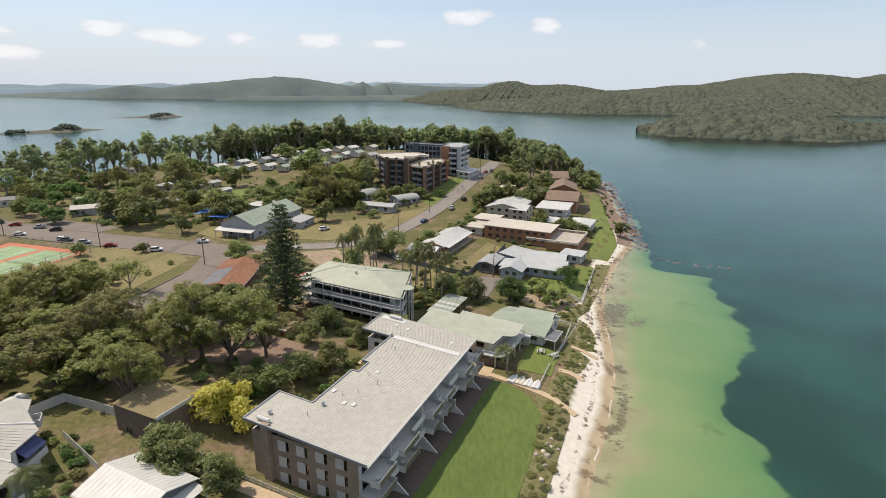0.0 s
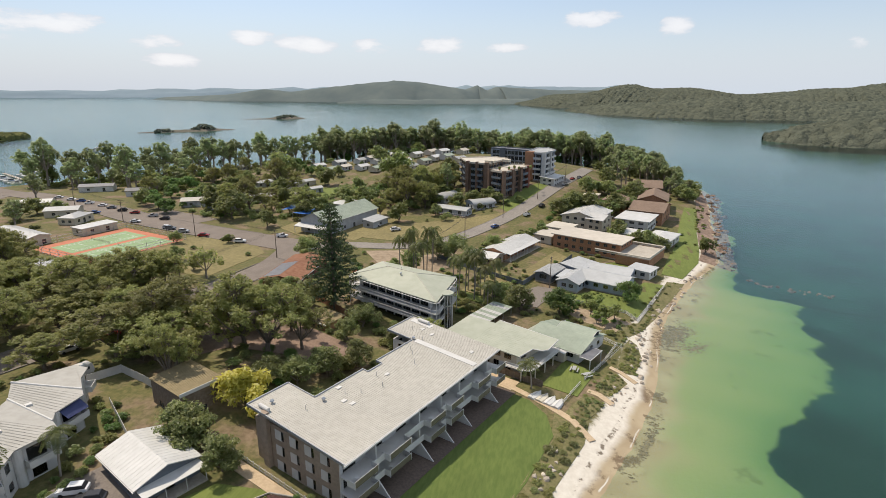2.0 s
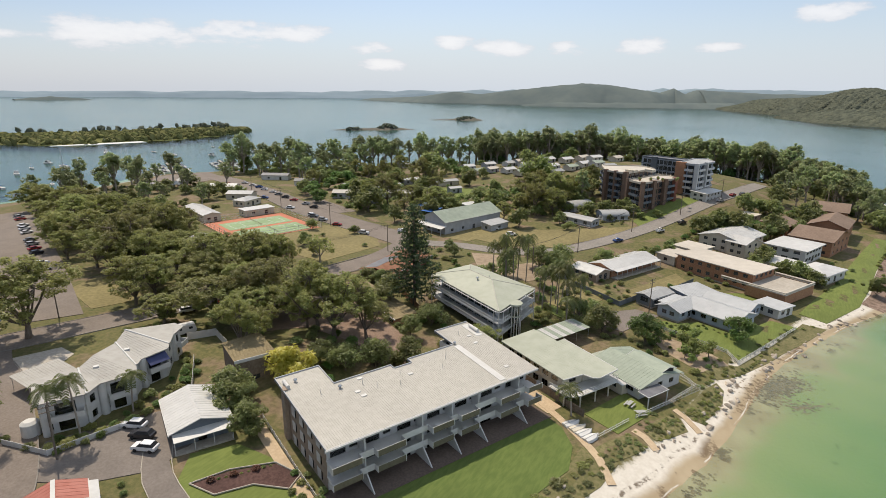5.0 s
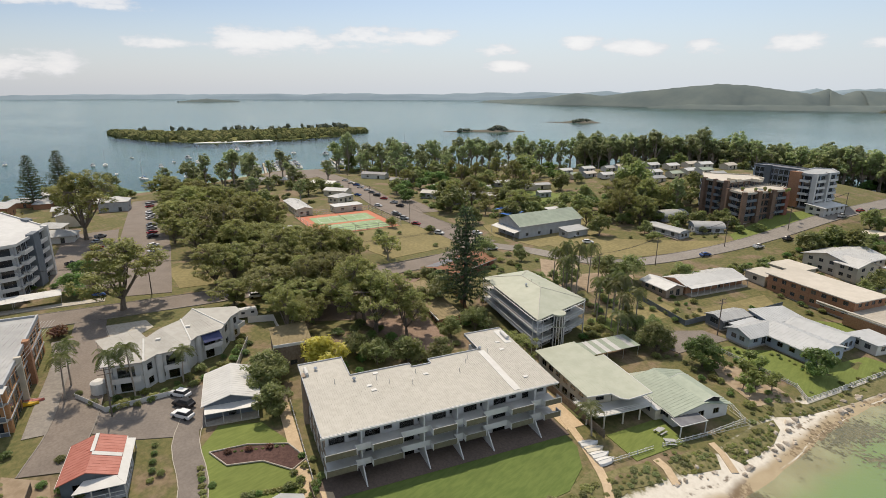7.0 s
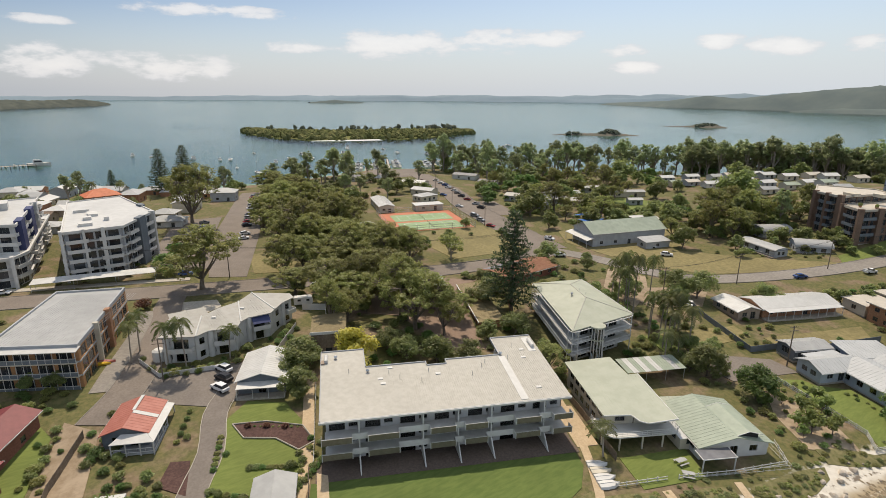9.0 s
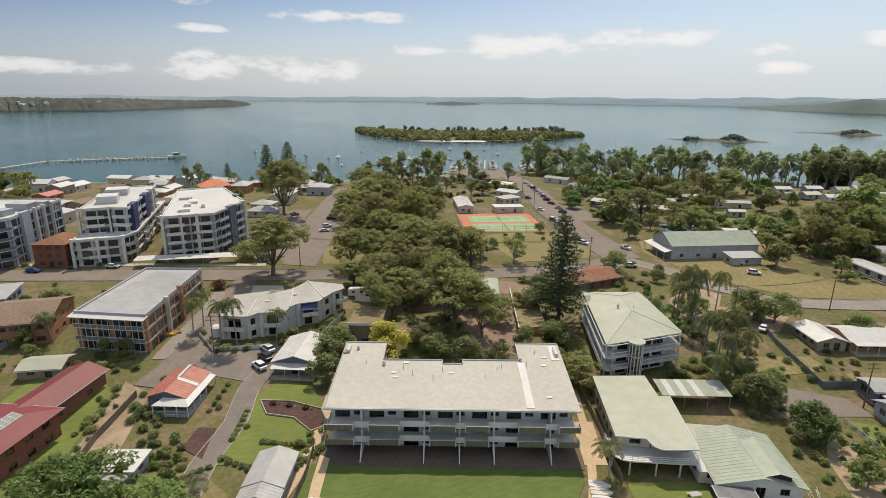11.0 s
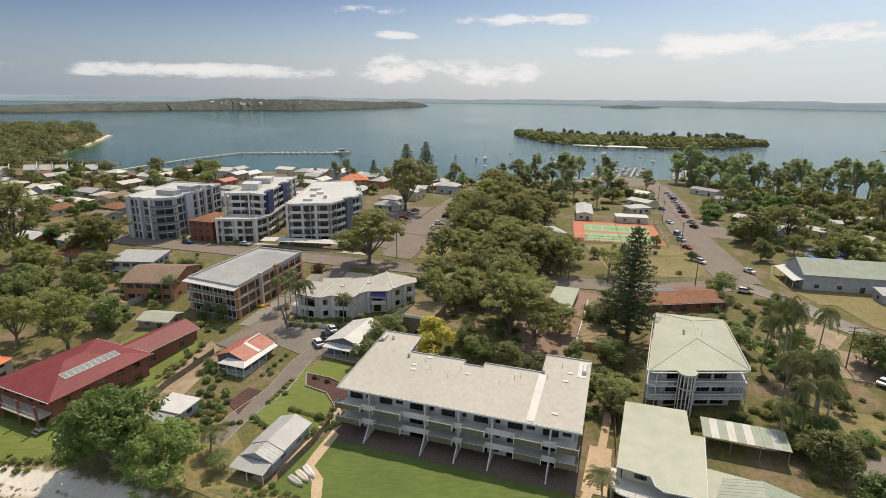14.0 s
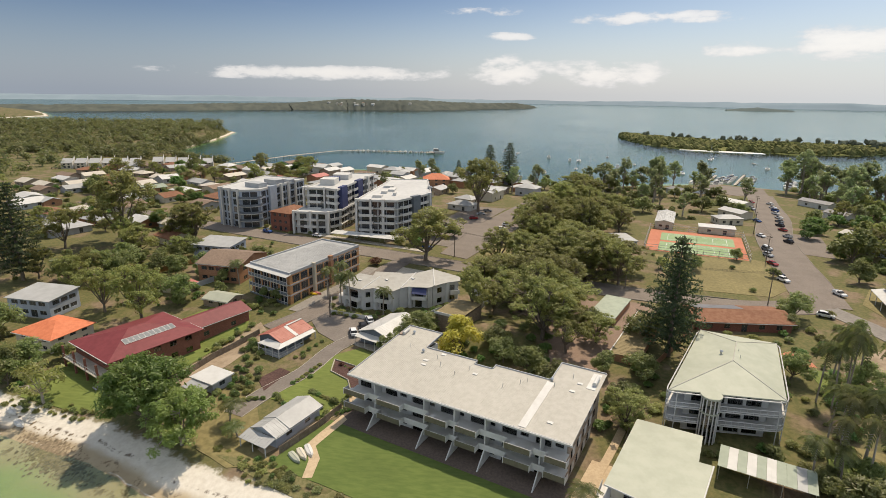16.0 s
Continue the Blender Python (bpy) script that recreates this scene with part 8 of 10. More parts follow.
def undergrowth(poly, n, gap, s0, s1, clear, leaf, seed, keep=False):
    """Low tangled shrubs far off, too many to count, as one mesh."""
    r = random.Random(seed)
    xs, ys = [p[0] for p in poly], [p[1] for p in poly]
    pts, rad = [], []
    for _ in range(n * 30):
        x, y = r.uniform(min(xs), max(xs)), r.uniform(min(ys), max(ys))
        if len(pts) < 3 * n and inside(x, y, poly) and free(x, y, clear) and float(inland(x, y)) > 4 and not (keep and any(inside(x, y, q) for q in KEEP)):
            g = r.uniform(s0, s1)
            for k in range(3):
                pts.append((x + r.uniform(-1.6, 1.6) * g, y + r.uniform(-1.6, 1.6) * g, H(x, y) + r.uniform(0.5, 1.5) * g))
                rad.append(1.5 * g)
    return tagged(new("undergrowth", leaves("undergrowth", pts, rad, 110, 0.5, leaf, seed)), "tangled green shrubs and undergrowth between trees and buildings", "shrubs", "", "stuff")


# trees that stand out one by one: place, and size against their kind
put("big", -2.2, 27.4, 1.15)
put("feather", 2.2, 37.4, 1.22)
for x, y, s in ((-54.5, 106, 1.25), (-42, 110, 0.9), (-73, 101, 1.05), (-141, 107, 1.05), (-192, 108, 1.2), (-198, 146, 1.3), (-103, 110, 1.05), (-111, 132, 1.05), (-204, 77, 1.5), (-116, -63, 1.5), (-122, -36, 1.3), (-103, -78, 1.2), (-46, -5, 0.85), (-51, -20, 0.85), (-84, -82, 1.3), (-82, 292, 1.0), (-14.4, 119.5, 0.62), (-62, 284, 0.9), (-79, 110, 1.05), (-112, 117, 1.1)):
    put("gum", x, y, s, None, 0.74 if -200 < x < -76 and y > 90 else 1.0)
for x, y, s in ((5.2, 151.3, 1.0), (-22.6, 190, 1.25), (-27.5, 186, 1.15), (-42.5, 71.5, 0.8), (-35.2, 68.8, 0.8), (-31.5, 101, 0.9), (-35.4, 95.2, 0.85), (-27, 106.5, 0.85), (-41, 93, 0.7), (-22, 120, 0.8), (-33, 126, 0.75), (-66.5, 22, 0.62), (-64, 27, 0.55), (-17, -12, 1.3), (-92.5, 88, 0.9), (-92, 97, 1.0), (71, 230, 0.85), (-119, 381, 1.6), (-58, 235, 1.4), (-130, 316, 1.6), (-103, 299, 1.3), (-88, 329, 1.5), (-126, 256, 1.5), (-155, 268, 1.4), (-112, 214, 1.3), (-137, 225, 1.1), (-176, 340, 1.7), (-52, 131, 1.0), (-34, 118, 0.9)):
    put("fig", x, y, s)
for x, y, s in ((16.5, 151, 1.0), (-148, 64, 1.0), (-133, 57, 1.0), (36.3, 166, 0.85), (-148, 70, 0.8)):
    put("green", x, y, s)
for x, y, s in ((25.2, 151.7, 1.0), (28.9, 147.6, 1.0), (31.5, 150, 0.9), (27, 156, 0.9), (24, 160, 0.8)):
    put("lime", x, y, s)
put("fig", -45.9, 73.8, 0.95)
put("yellow", -41.0, 84.6, 1.3)
put("gum", -111, 64, 1.4, None, 0.74)
put("thin", -95, 148, 1.05)
put("thin", -6.5, 1.0, 0.85)
put("pine", -44.6, 134.6, 1.12)
put("pine", -70, -64.8, 1.1)
put("pine", -310, 77, 0.95)
put("pine", -311, 91, 1.0)
put("pine", -338, 52, 0.5)
for x, y, h in ((-28.2, 160.1, 12), (-26.3, 162.2, 13), (-26, 164.4, 13), (-16.1, 158, 10.5), (-13.6, 155, 9.5), (-12, 157.1, 11.5), (-11.8, 161, 10.5), (-9.4, 159, 11), (-7.2, 157.8, 11), (-8.6, 154, 10), (-2.8, 156, 9), (-3.7, 147.9, 6), (-2.8, 152, 6.5), (-5.5, 153, 8), (-60.6, 47.8, 8.6), (-58.6, 51.2, 8.6), (-58.6, 60.6, 6.2), (12.0, 108.5, 5.5), (-73.6, 43.2, 7), (-68, 41, 7), (-5.5, 42.7, 4.0), (-1.2, 46.6, 2.8), (-31, 167.2, 12), (-35.9, 166.7, 11), (-26, 171.2, 11), (-34, 171, 11), (-300, 40, 9), (-302, 54, 9), (-75, 9, 7)):
    put("palm", x, y, 1.0 if h > 3 else 0.9, None, h / 9.6)
put("russet", -103, 47, 1.0)
put("russet", -42, 37, 0.7)
# the park, the belt along the north shore, the gardens
fill(["gum"], [(-112, 88), (-98, 113), (-93, 130), (-104, 136), (-134, 130), (-190, 140), (-240, 142), (-290, 146), (-284, 134), (-215, 114), (-172, 100), (-148, 102), (-128, 106)], 36, 9.4, 0.8, 1.15, tall=(0.74, 0.95))
fill(["gum"], [(-140, 100), (-205, 128), (-196, 148), (-120, 140), (-84, 124), (-100, 112)], 16, 8.0, 0.75, 1.0, 1.0, tall=(0.68, 0.85), keep=True)
for x, y, s in ((-80.8, 96.1, 1.15), (-71.7, 97.5, 1.15), (-91.4, 87.3, 0.85), (-104, 103.4, 1.0), (-113.3, 97.8, 1.0), (-89.5, 112.3, 1.0), (-66, 112, 1.0), (-96, 122, 0.95), (-47.7, 104.8, 1.1)):
    put("gum", x, y, s, None, 0.82)
fill(["gum", "fig"], [(-84, 92), (-66, 92), (-50, 104), (-48, 118), (-62, 122), (-80, 118)], 7, 8.5, 0.6, 0.85)
BELT_A = [(86, 352), (90, 415), (78, 444), (46, 466), (0, 480), (-60, 474), (-130, 458), (-190, 440), (-180, 418), (-120, 432), (-60, 446), (0, 448), (40, 436), (58, 410), (64, 372), (76, 344)]
def taper(x):
    """The trees grow lower towards the tip of the point."""
    return float(np.interp(x, [20, 50, 66, 80, 92], [1.0, 0.86, 0.7, 0.5, 0.34]))


fill(["belt"], BELT_A, 230, 5.2, 0.8, 1.1, 0.8, tall=(0.85, 1.15), cap=taper)
undergrowth(BELT_A, 90, 6.0, 1.0, 1.7, 0.6, "leaf_belt", 16)
fill(["belt"], [(-190, 440), (-238, 416), (-262, 368), (-296, 326), (-330, 290), (-316, 272), (-280, 300), (-244, 344), (-220, 392), (-176, 418)], 66, 6.8, 0.6, 1.0, tall=(0.85, 1.15))
undergrowth([(-190, 440), (-238, 416), (-262, 368), (-296, 326), (-330, 290), (-316, 272), (-280, 300), (-244, 344), (-220, 392), (-176, 418)], 50, 7.0, 1.0, 1.7, 0.6, "leaf_gum", 6)
fill(["fig", "green"], BELT_A, 46, 8.0, 0.9, 1.5, cap=taper)
fill(["belt", "fig"], [(-326, 200), (-318, 150), (-318, 100), (-296, 104), (-292, 150), (-300, 200)], 12, 9, 0.55, 0.85)
fill(["belt", "fig"], [(38, 330), (56, 340), (60, 380), (40, 420), (34, 380)], 9, 8, 0.6, 0.9)
fill(["bush", "fig"], [(-36, 262), (-20, 262), (-14, 300), (-8, 320), (-40, 270)], 14, 4, 0.45, 0.7, 0.8)
fill(["bush"], [(-47, 84), (-34, 92), (-22, 112), (-12, 112), (-26, 96), (-36, 80)], 10, 3.5, 0.8, 1.4, 0.4)
fill(["bush"], [(-30, 124), (-18, 114), (-10, 118), (-12, 124), (-20, 122)], 9, 2.6, 0.8, 1.2, 0.4)
fill(["bush", "fig"], [(-12, 134), (2, 148), (6, 158), (-2, 168), (-16, 166), (-8, 152)], 14, 3.0, 0.35, 0.6, 0.4)
fill(["bush"], [(12, 146), (24, 142), (32, 152), (28, 166), (16, 166)], 10, 3.6, 0.5, 0.9, 0.6, keep=True)
fill(["bush"], [(-10, 180), (2, 176), (14, 200), (26, 214), (34, 200), (28, 194), (14, 178)], 10, 4, 0.5, 0.9, 0.5)
fill(["bush"], [(-62, 44), (-58, 58), (-62, 70), (-72, 80), (-64, 80), (-54, 62), (-56, 46)], 26, 2.4, 0.6, 1.1, 0.15)
fill(["bush"], [(-46, 34), (-36, 34), (-24, 33), (-14, 39), (-18, 42), (-24, 36), (-40, 36)], 14, 2.0, 0.6, 0.9, 0.2)
fill(["bush"], [(-26, 40), (-18, 42), (-12, 38), (-16, 33), (-26, 32)], 12, 2.6, 0.6, 1.0, 0.2)
fill(["bush"], [(-11, 60), (-13.5, 66), (-19, 67.5), (-22, 66), (-18, 63), (-13, 58)], 12, 2.0, 0.5, 0.8, 0.1)
fill(["bush"], [(-46, 24), (-30, 21), (-26, 23), (-34, 26), (-44, 29)], 10, 2.4, 0.5, 0.8, 0.2)
fill(["bush", "bush", "fig"], [(-60, 4), (-54, -2), (-60, -20), (-72, -14), (-68, 4)], 14, 3.2, 0.4, 0.7, 0.5)
fill(["bush", "fig"], [(-30, -4), (-24, -10), (-12, -16), (-8, -8), (-20, -12)], 8, 3, 0.6, 1.0, 0.3)
fill(["bush"], [(-60, 12), (-56, 20), (-58, 26), (-63, 24)], 7, 2.2, 0.6, 1.0, 0.1)
fill(["gum", "bush"], [(-80, 86), (-74, 90), (-58, 84), (-56, 92), (-70, 102), (-84, 96)], 9, 4, 0.5, 0.8, 0.4)
fill(["bush"], [(-96, 78), (-88, 92), (-82, 100), (-80, 92), (-90, 76)], 9, 3.5, 0.7, 1.2, 0.4)
fill(["bush"], [(-76, 140), (-50, 168), (-46, 176), (-58, 180), (-78, 172)], 14, 4, 0.8, 1.4, 0.6)
fill(["bush", "fig"], [(-46, 170), (-38, 158), (-30, 162), (-34, 176)], 8, 4, 0.5, 0.9, 0.6)
fill(["fig", "bush"], [(30, 236), (46, 226), (56, 226), (50, 246), (36, 246)], 10, 4, 0.4, 0.7, 0.5)
fill(["fig", "bush", "green"], [(28, 268), (46, 276), (60, 300), (62, 330), (48, 330), (36, 300)], 22, 5, 0.5, 0.9, 0.8)
fill(["dune", "bush"], [(77, 236), (80, 262), (86, 300), (90, 330), (82, 318), (74, 262)], 26, 3.5, 0.5, 1.0, 0.3)
fill(["fig", "gum", "bush"], [(-124, -40), (-104, -60), (-70, -70), (-60, -30), (-90, -40), (-96, -24), (-112, -12)], 26, 6, 0.5, 0.9, 0.8)
fill(["fig", "bush"], [(-40, -34), (-20, -40), (-18, -28), (-24, -30)], 8, 3, 0.6, 1.0, 0.3)
fill(["gum", "fig", "thick"], [(-62, -44), (-90, -104), (-200, -140), (-222, -70), (-104, -2), (-76, -14)], 16, 9, 0.45, 0.75, 0.8, keep=True)
for i, (x, y) in enumerate([(-71.5, 264.5), (-77.5, 295.6), (-70.9, 246.0), (-74.2, 317.9), (-57.3, 306.5), (-98.3, 270.2), (-53.0, 262.7)]):
    put(("gum", "fig")[i % 2], x, y, (0.7, 0.95)[i % 2])
for x, y in [(-22.5, 274.5), (-19.6, 285.1), (-17.3, 296.0), (-46, 240)]:
    put("thick", x, y, 0.6)
fill(["thick", "thick", "fig"], [(-20, 200), (-8, 214), (4, 246), (14, 278), (22, 300), (30, 290), (24, 262), (12, 236), (-4, 204)], 38, 3.0, 0.6, 0.95, 0.3)
fill(["thick", "fig", "thick"], [(12, 268), (26, 266), (44, 280), (56, 300), (60, 336), (40, 340), (24, 320)], 34, 4.0, 0.6, 0.95, 0.4)
fill(["fig", "thick"], [(-58, 244), (-44, 250), (-20, 258), (-6, 280), (-20, 276), (-48, 268), (-62, 262)], 7, 5.0, 0.3, 0.45, 1.0)
fill(["thick", "bush"], [(56, 214), (66, 240), (70, 268), (60, 266), (52, 246)], 9, 4.0, 0.5, 0.8, 0.3)
fill(["thick", "fig"], [(82, 330), (90, 350), (88, 380), (78, 380), (74, 340)], 16, 4.0, 0.6, 0.9, 0.2)
fill(["belt"], [(-56, 268), (-48, 288), (-42, 292), (-50, 300), (-64, 286), (-64, 270)], 3, 6.0, 0.5, 0.65, 0.2)
for x, y, g in ((-150, 128, 1.0), (-136, 121, 1.0), (-62, 261, 1.0), (-55, 271, 0.9), (-71, 276, 0.95), (-54, 285, 0.8)):
    put("gum", x, y, g)
# scrub between the lawns and the sand
fill(["dune"], [at_flats(*q) for q in ((-14, -19.5), (-14, -22), (0, -23), (20, -22.5), (36, -22), (44, -20), (42, -17.5), (36, -17.3), (20, -19), (2, -19.6))], 54, 1.4, 0.5, 1.2, -3, (0.35, 0.7))
fill(["dune"], [(18.5, 98), (21.3, 97.5), (26.5, 115), (31, 127), (29, 130), (23.5, 113)], 14, 1.4, 0.3, 0.7, -3, (0.35, 0.7))
fill(["dune"], [(30, 133), (33, 131), (38, 147), (46, 170), (55, 192), (50, 190), (41, 168), (33, 150)], 40, 1.5, 0.4, 0.8, -3, (0.5, 0.9))
fill(["dune", "bush"], [(5, 50), (9, 52), (11, 60), (8, 62), (4, 56)], 16, 1.6, 0.4, 0.7, 0.2)
fill(["dune"], [(-6, -10), (-3, 2), (-2, 14), (-5, 14), (-9, -6)], 24, 1.3, 0.4, 0.9, 0.0)

# thickets that fill the gardens between the houses
fill(["thick"], [(-52, 92), (-36, 92), (-12, 112), (-10, 122), (-36, 122), (-60, 112)], 22, 4.0, 0.7, 1.05, 0.8, keep=True)
fill(["thick", "thick", "fig"], [(-60, 140), (-40, 158), (-46, 196), (-80, 190), (-80, 140)], 18, 5.0, 0.6, 1.0, 0.6, keep=True)
fill(["thick"], [(-10, 128), (8, 148), (4, 172), (-24, 176), (-30, 158), (-12, 148)], 26, 3.6, 0.5, 0.85, 0.6, keep=True)
VILLA_HEDGE = [(-63, 43.5), (-58.4, 47.5), (-55.6, 60), (-58.5, 68.5), (-60.5, 77)]
for a, b in zip(VILLA_HEDGE, VILLA_HEDGE[1:]):
    n = int((Vector(b) - Vector(a)).length / 2.3)
    for i in range(n):
        p = Vector(a).lerp(Vector(b), (i + 0.5) / n)
        put("thick", p.x + float(RNG.uniform(-0.6, 0.6)), p.y, float(RNG.uniform(0.55, 0.9)))
fill(["thick"], [(-62, 0), (-48, 24), (-30, 24), (-40, 30), (-62, 30), (-70, 12)], 14, 3.4, 0.5, 0.8, 0.4)
fill(["thick"], [(-26, 25), (-16, 42), (-12, 40), (-14, 28)], 7, 3.0, 0.45, 0.7, 0.4)
fill(["thick", "fig"], [(-70, -40), (-110, -30), (-112, 0), (-98, 12), (-82, 12), (-60, 4), (-58, -30)], 34, 5.0, 0.6, 1.0, 0.5)
fill(["thick"], [(-128, -30), (-112, 10), (-100, 40), (-110, 44), (-120, 14), (-136, -30)], 10, 4.0, 0.4, 0.6, 0.2)
fill(["thick"], [(-150, -30), (-135, 20), (-132, 60), (-150, 62), (-146, 10), (-156, -20)], 18, 4.0, 0.5, 0.8, 0.4)
fill(["thick"], [(-22, 196), (-12, 190), (4, 222), (24, 244), (18, 250), (-4, 232)], 9, 4.0, 0.6, 0.9, 0.4)
fill(["thick"], [(14, 214), (30, 208), (34, 226), (24, 232)], 5, 4.0, 0.6, 0.8, 0.3)
fill(["thick", "fig"], [(-60, 196), (-90, 150), (-134, 150), (-150, 190), (-104, 190)], 12, 6.0, 0.5, 0.9, 1.0)
undergrowth(BELT_A, 90, 7.0, 1.0, 1.8, 1.0, "leaf_dark", 5)

fill(["thick", "fig"], [(-56, 286), (-42, 282), (-14, 266), (-10, 272), (-38, 292), (-52, 300)], 9, 4.0, 0.5, 0.7, 0.2)
fill(["thick", "fig"], [(-100, 210), (-60, 246), (-52, 262), (-62, 282), (-100, 268), (-112, 240)], 16, 5.5, 0.6, 1.0, 0.4)

fill(["thick", "thick", "bush"], [(-8, 126), (-6, 150), (-28, 172), (-52, 168), (-48, 140), (-40, 136), (-38, 156), (-12, 148), (-11, 128)], 26, 3.2, 0.5, 0.85, -6)
fill(["thick"], [(-44, 126), (-28, 120), (-13, 112), (-12, 124), (-40, 138)], 12, 3.4, 0.6, 0.95, -4)

for x, y, g in ((-36.1, 32.8, 0.85), (-47.9, 35.9, 0.6), (-33.0, 47.0, 0.5), (-68.1, 43.3, 0.55), (-71.4, 26.1, 0.7), (-33.9, 31.0, 0.7), (-43, 32.3, 0.5), (-30.5, 33.5, 0.6), (-24.5, 52.0, 0.4), (-75.5, 24.0, 0.6)):
    put("thick", x, y, g)
for i in range(9):
    put("bush", -18.5 + 0.5 * i, 54.6 + 0.95 * i, 0.6, None, 0.8)
for i in range(9):
    put("russet" if i % 3 == 0 else "bush", -30.5 + 0.62 * i, 57.4 + 1.0 * i, 0.3)

for poly, n in (([(20.2, 98.6), (23.6, 108.2), (27, 107), (22.5, 99)], 22), ([(25.2, 111.6), (29, 120.4), (32.6, 118), (28.4, 110.8)], 26), ([(30.9, 123), (34.6, 138), (37, 133), (34.4, 122)], 30), ([(38, 147), (45.6, 170), (47, 167), (41, 152)], 30)):
    fill(["dune"], poly, n, 1.1, 0.3, 0.7, -3, (0.4, 0.8))
fill(["bush", "thick", "lime"], [(18, 146), (30, 140), (36, 149), (30, 157), (18, 160)], 16, 2.4, 0.45, 0.75, 0.4)
fill(["bush", "thick"], [(17, 162.5), (24, 160.5), (22, 166.5), (18, 167)], 7, 1.8, 0.3, 0.5, 0.3)
fill(["thick", "bush", "thick"], [(-8, 150), (3, 158), (-2, 176), (-20, 174), (-25, 163), (-14, 158)], 18, 2.8, 0.45, 0.75, 0.4)
fill(["thick", "bush"], [(6, 146), (12, 143), (14, 152), (8, 158), (2, 160)], 7, 2.6, 0.45, 0.7, 0.4)
fill(["bush"], [(26.5, 171), (34.5, 167.6), (34, 166), (26, 169.6)], 9, 1.4, 0.3, 0.45, 0.1)
fill(["bush", "thick"], [(-12, 188), (-8, 182), (4, 176), (6, 181), (0, 190)], 10, 2.4, 0.4, 0.7, 0.4)


def sea_weed(cx, cy, rx, ry, ang, n, seed):
    """A drift of brown weed on the bottom of the shallows, thick in the middle and torn at the rim."""
    r = random.Random(seed)
    bm = bmesh.new()
    for _ in range(n):
        d, f = abs(r.gauss(0, 0.5)), r.uniform(0, math.tau)
        p = Vector((rx * d * math.cos(f), ry * d * math.sin(f), 0))
        p.rotate(Matrix.Rotation(radians(ang), 3, "Z"))
        g, k = r.uniform(0.06, 0.36), r.randint(5, 7)
        ring = []
        for i in range(k):
            q = g * r.uniform(0.5, 1.25)
            x, y = cx + p.x + 1.5 * q * math.cos(math.tau * i / k), cy + p.y + q * math.sin(math.tau * i / k)
            ring.append(bm.verts.new((x, y, H(x, y) + 0.03 + r.uniform(0, 0.05))))
        bm.faces.new(ring)
    tagged(new("sea_weed", mesh_of(bm, "sea_weed", "seagrass")), "drifts of brown seagrass lying on pale sand", "seaweed", "", "stuff")


sea_weed(46.5, 149, 11, 4.5, 62, 1600, 41)
sea_weed(51, 143, 8, 3.0, 40, 160, 44)
sea_weed(6.2, 13.5, 12, 4.0, 62, 1500, 42)
sea_weed(34.5, 98, 16, 1.4, 70, 160, 43)

for x, y, g in ((-32.6, 45.2, 0.35), (-34.6, 46.2, 0.4), (-36.8, 47.0, 0.4), (-39, 48.0, 0.35), (-41.2, 48.8, 0.4), (-38.6, 31.2, 0.8), (-35, 31.8, 0.6), (-24.6, 36.0, 0.5), (-22.4, 38.2, 0.5), (-21, 35.4, 0.45), (-44, 253, 0.5), (-40.5, 251.5, 0.45), (-37, 250, 0.5), (-33.5, 249, 0.4), (-28, 258.5, 0.35), (-23, 259, 0.4), (-19.5, 262, 0.45)):
    put("thick", x, y, g)

# ---- cabins, domes and the town ----
def cabin(P0, ang, w, d, roof_mat, label, h=2.6, rise=0.7, kind="gable"):
    u = Vector((math.cos(radians(ang)), math.sin(radians(ang))))
    P1 = (P0[0] + u.x * w, P0[1] + u.y * w)
    return house("cabin", label, P0, P1, d, None, h, kind, roof_mat, ("cream", "grey", "white")[int(P0[0] * 7) % 3], rise, 0.4, "x", 1, (2, 0, 0, 0), group="holiday cabins", seam=0.9, category="cabin")


# rows of cabins in the holiday park
CABINS = [(-229, 375), (-149, 375), (-137, 358), (-124, 357), (-111, 351), (-118, 372), (-108, 369), (-99, 355), (-95, 366), (-81, 363), (-133, 378), (-120, 397), (-84, 395), (-76, 395), (-67, 373), (-57, 363), (-93, 386), (-60, 396), (-161, 365), (-144, 352), (-87, 351), (-107, 389), (-128, 385), (-75, 371)]
for i, (x, y) in enumerate(CABINS):
    cabin((x, y), 62 + (i * 37) % 15, 9.5, 6.2, ("roof_grey", "roof_white", "roof_beige", "roof_white", "roof_sage")[i % 5], "small holiday cabin with a pale sheet roof", 2.7, 1.2)
for x, y, w, d in ((-150, 300, 22, 7), (-170, 300, 12, 6), (-172, 262, 26, 8), (-186, 262, 18, 9), (-155, 250, 16, 8), (-128, 290, 8, 4)):
    cabin((x, y), 62, w, d, "roof_grey" if w > 12 else "roof_white", "long low park building with a pale grey roof", 3.0, 0.8)
house("white_flat_pavilion", "open pavilion with a flat white roof", (-92, 252), (-88, 264), 9, None, 2.8, "flat", "roof_white", "grey", 0, 0.4, n=(1, 0, 1, 0), category="pavilion")


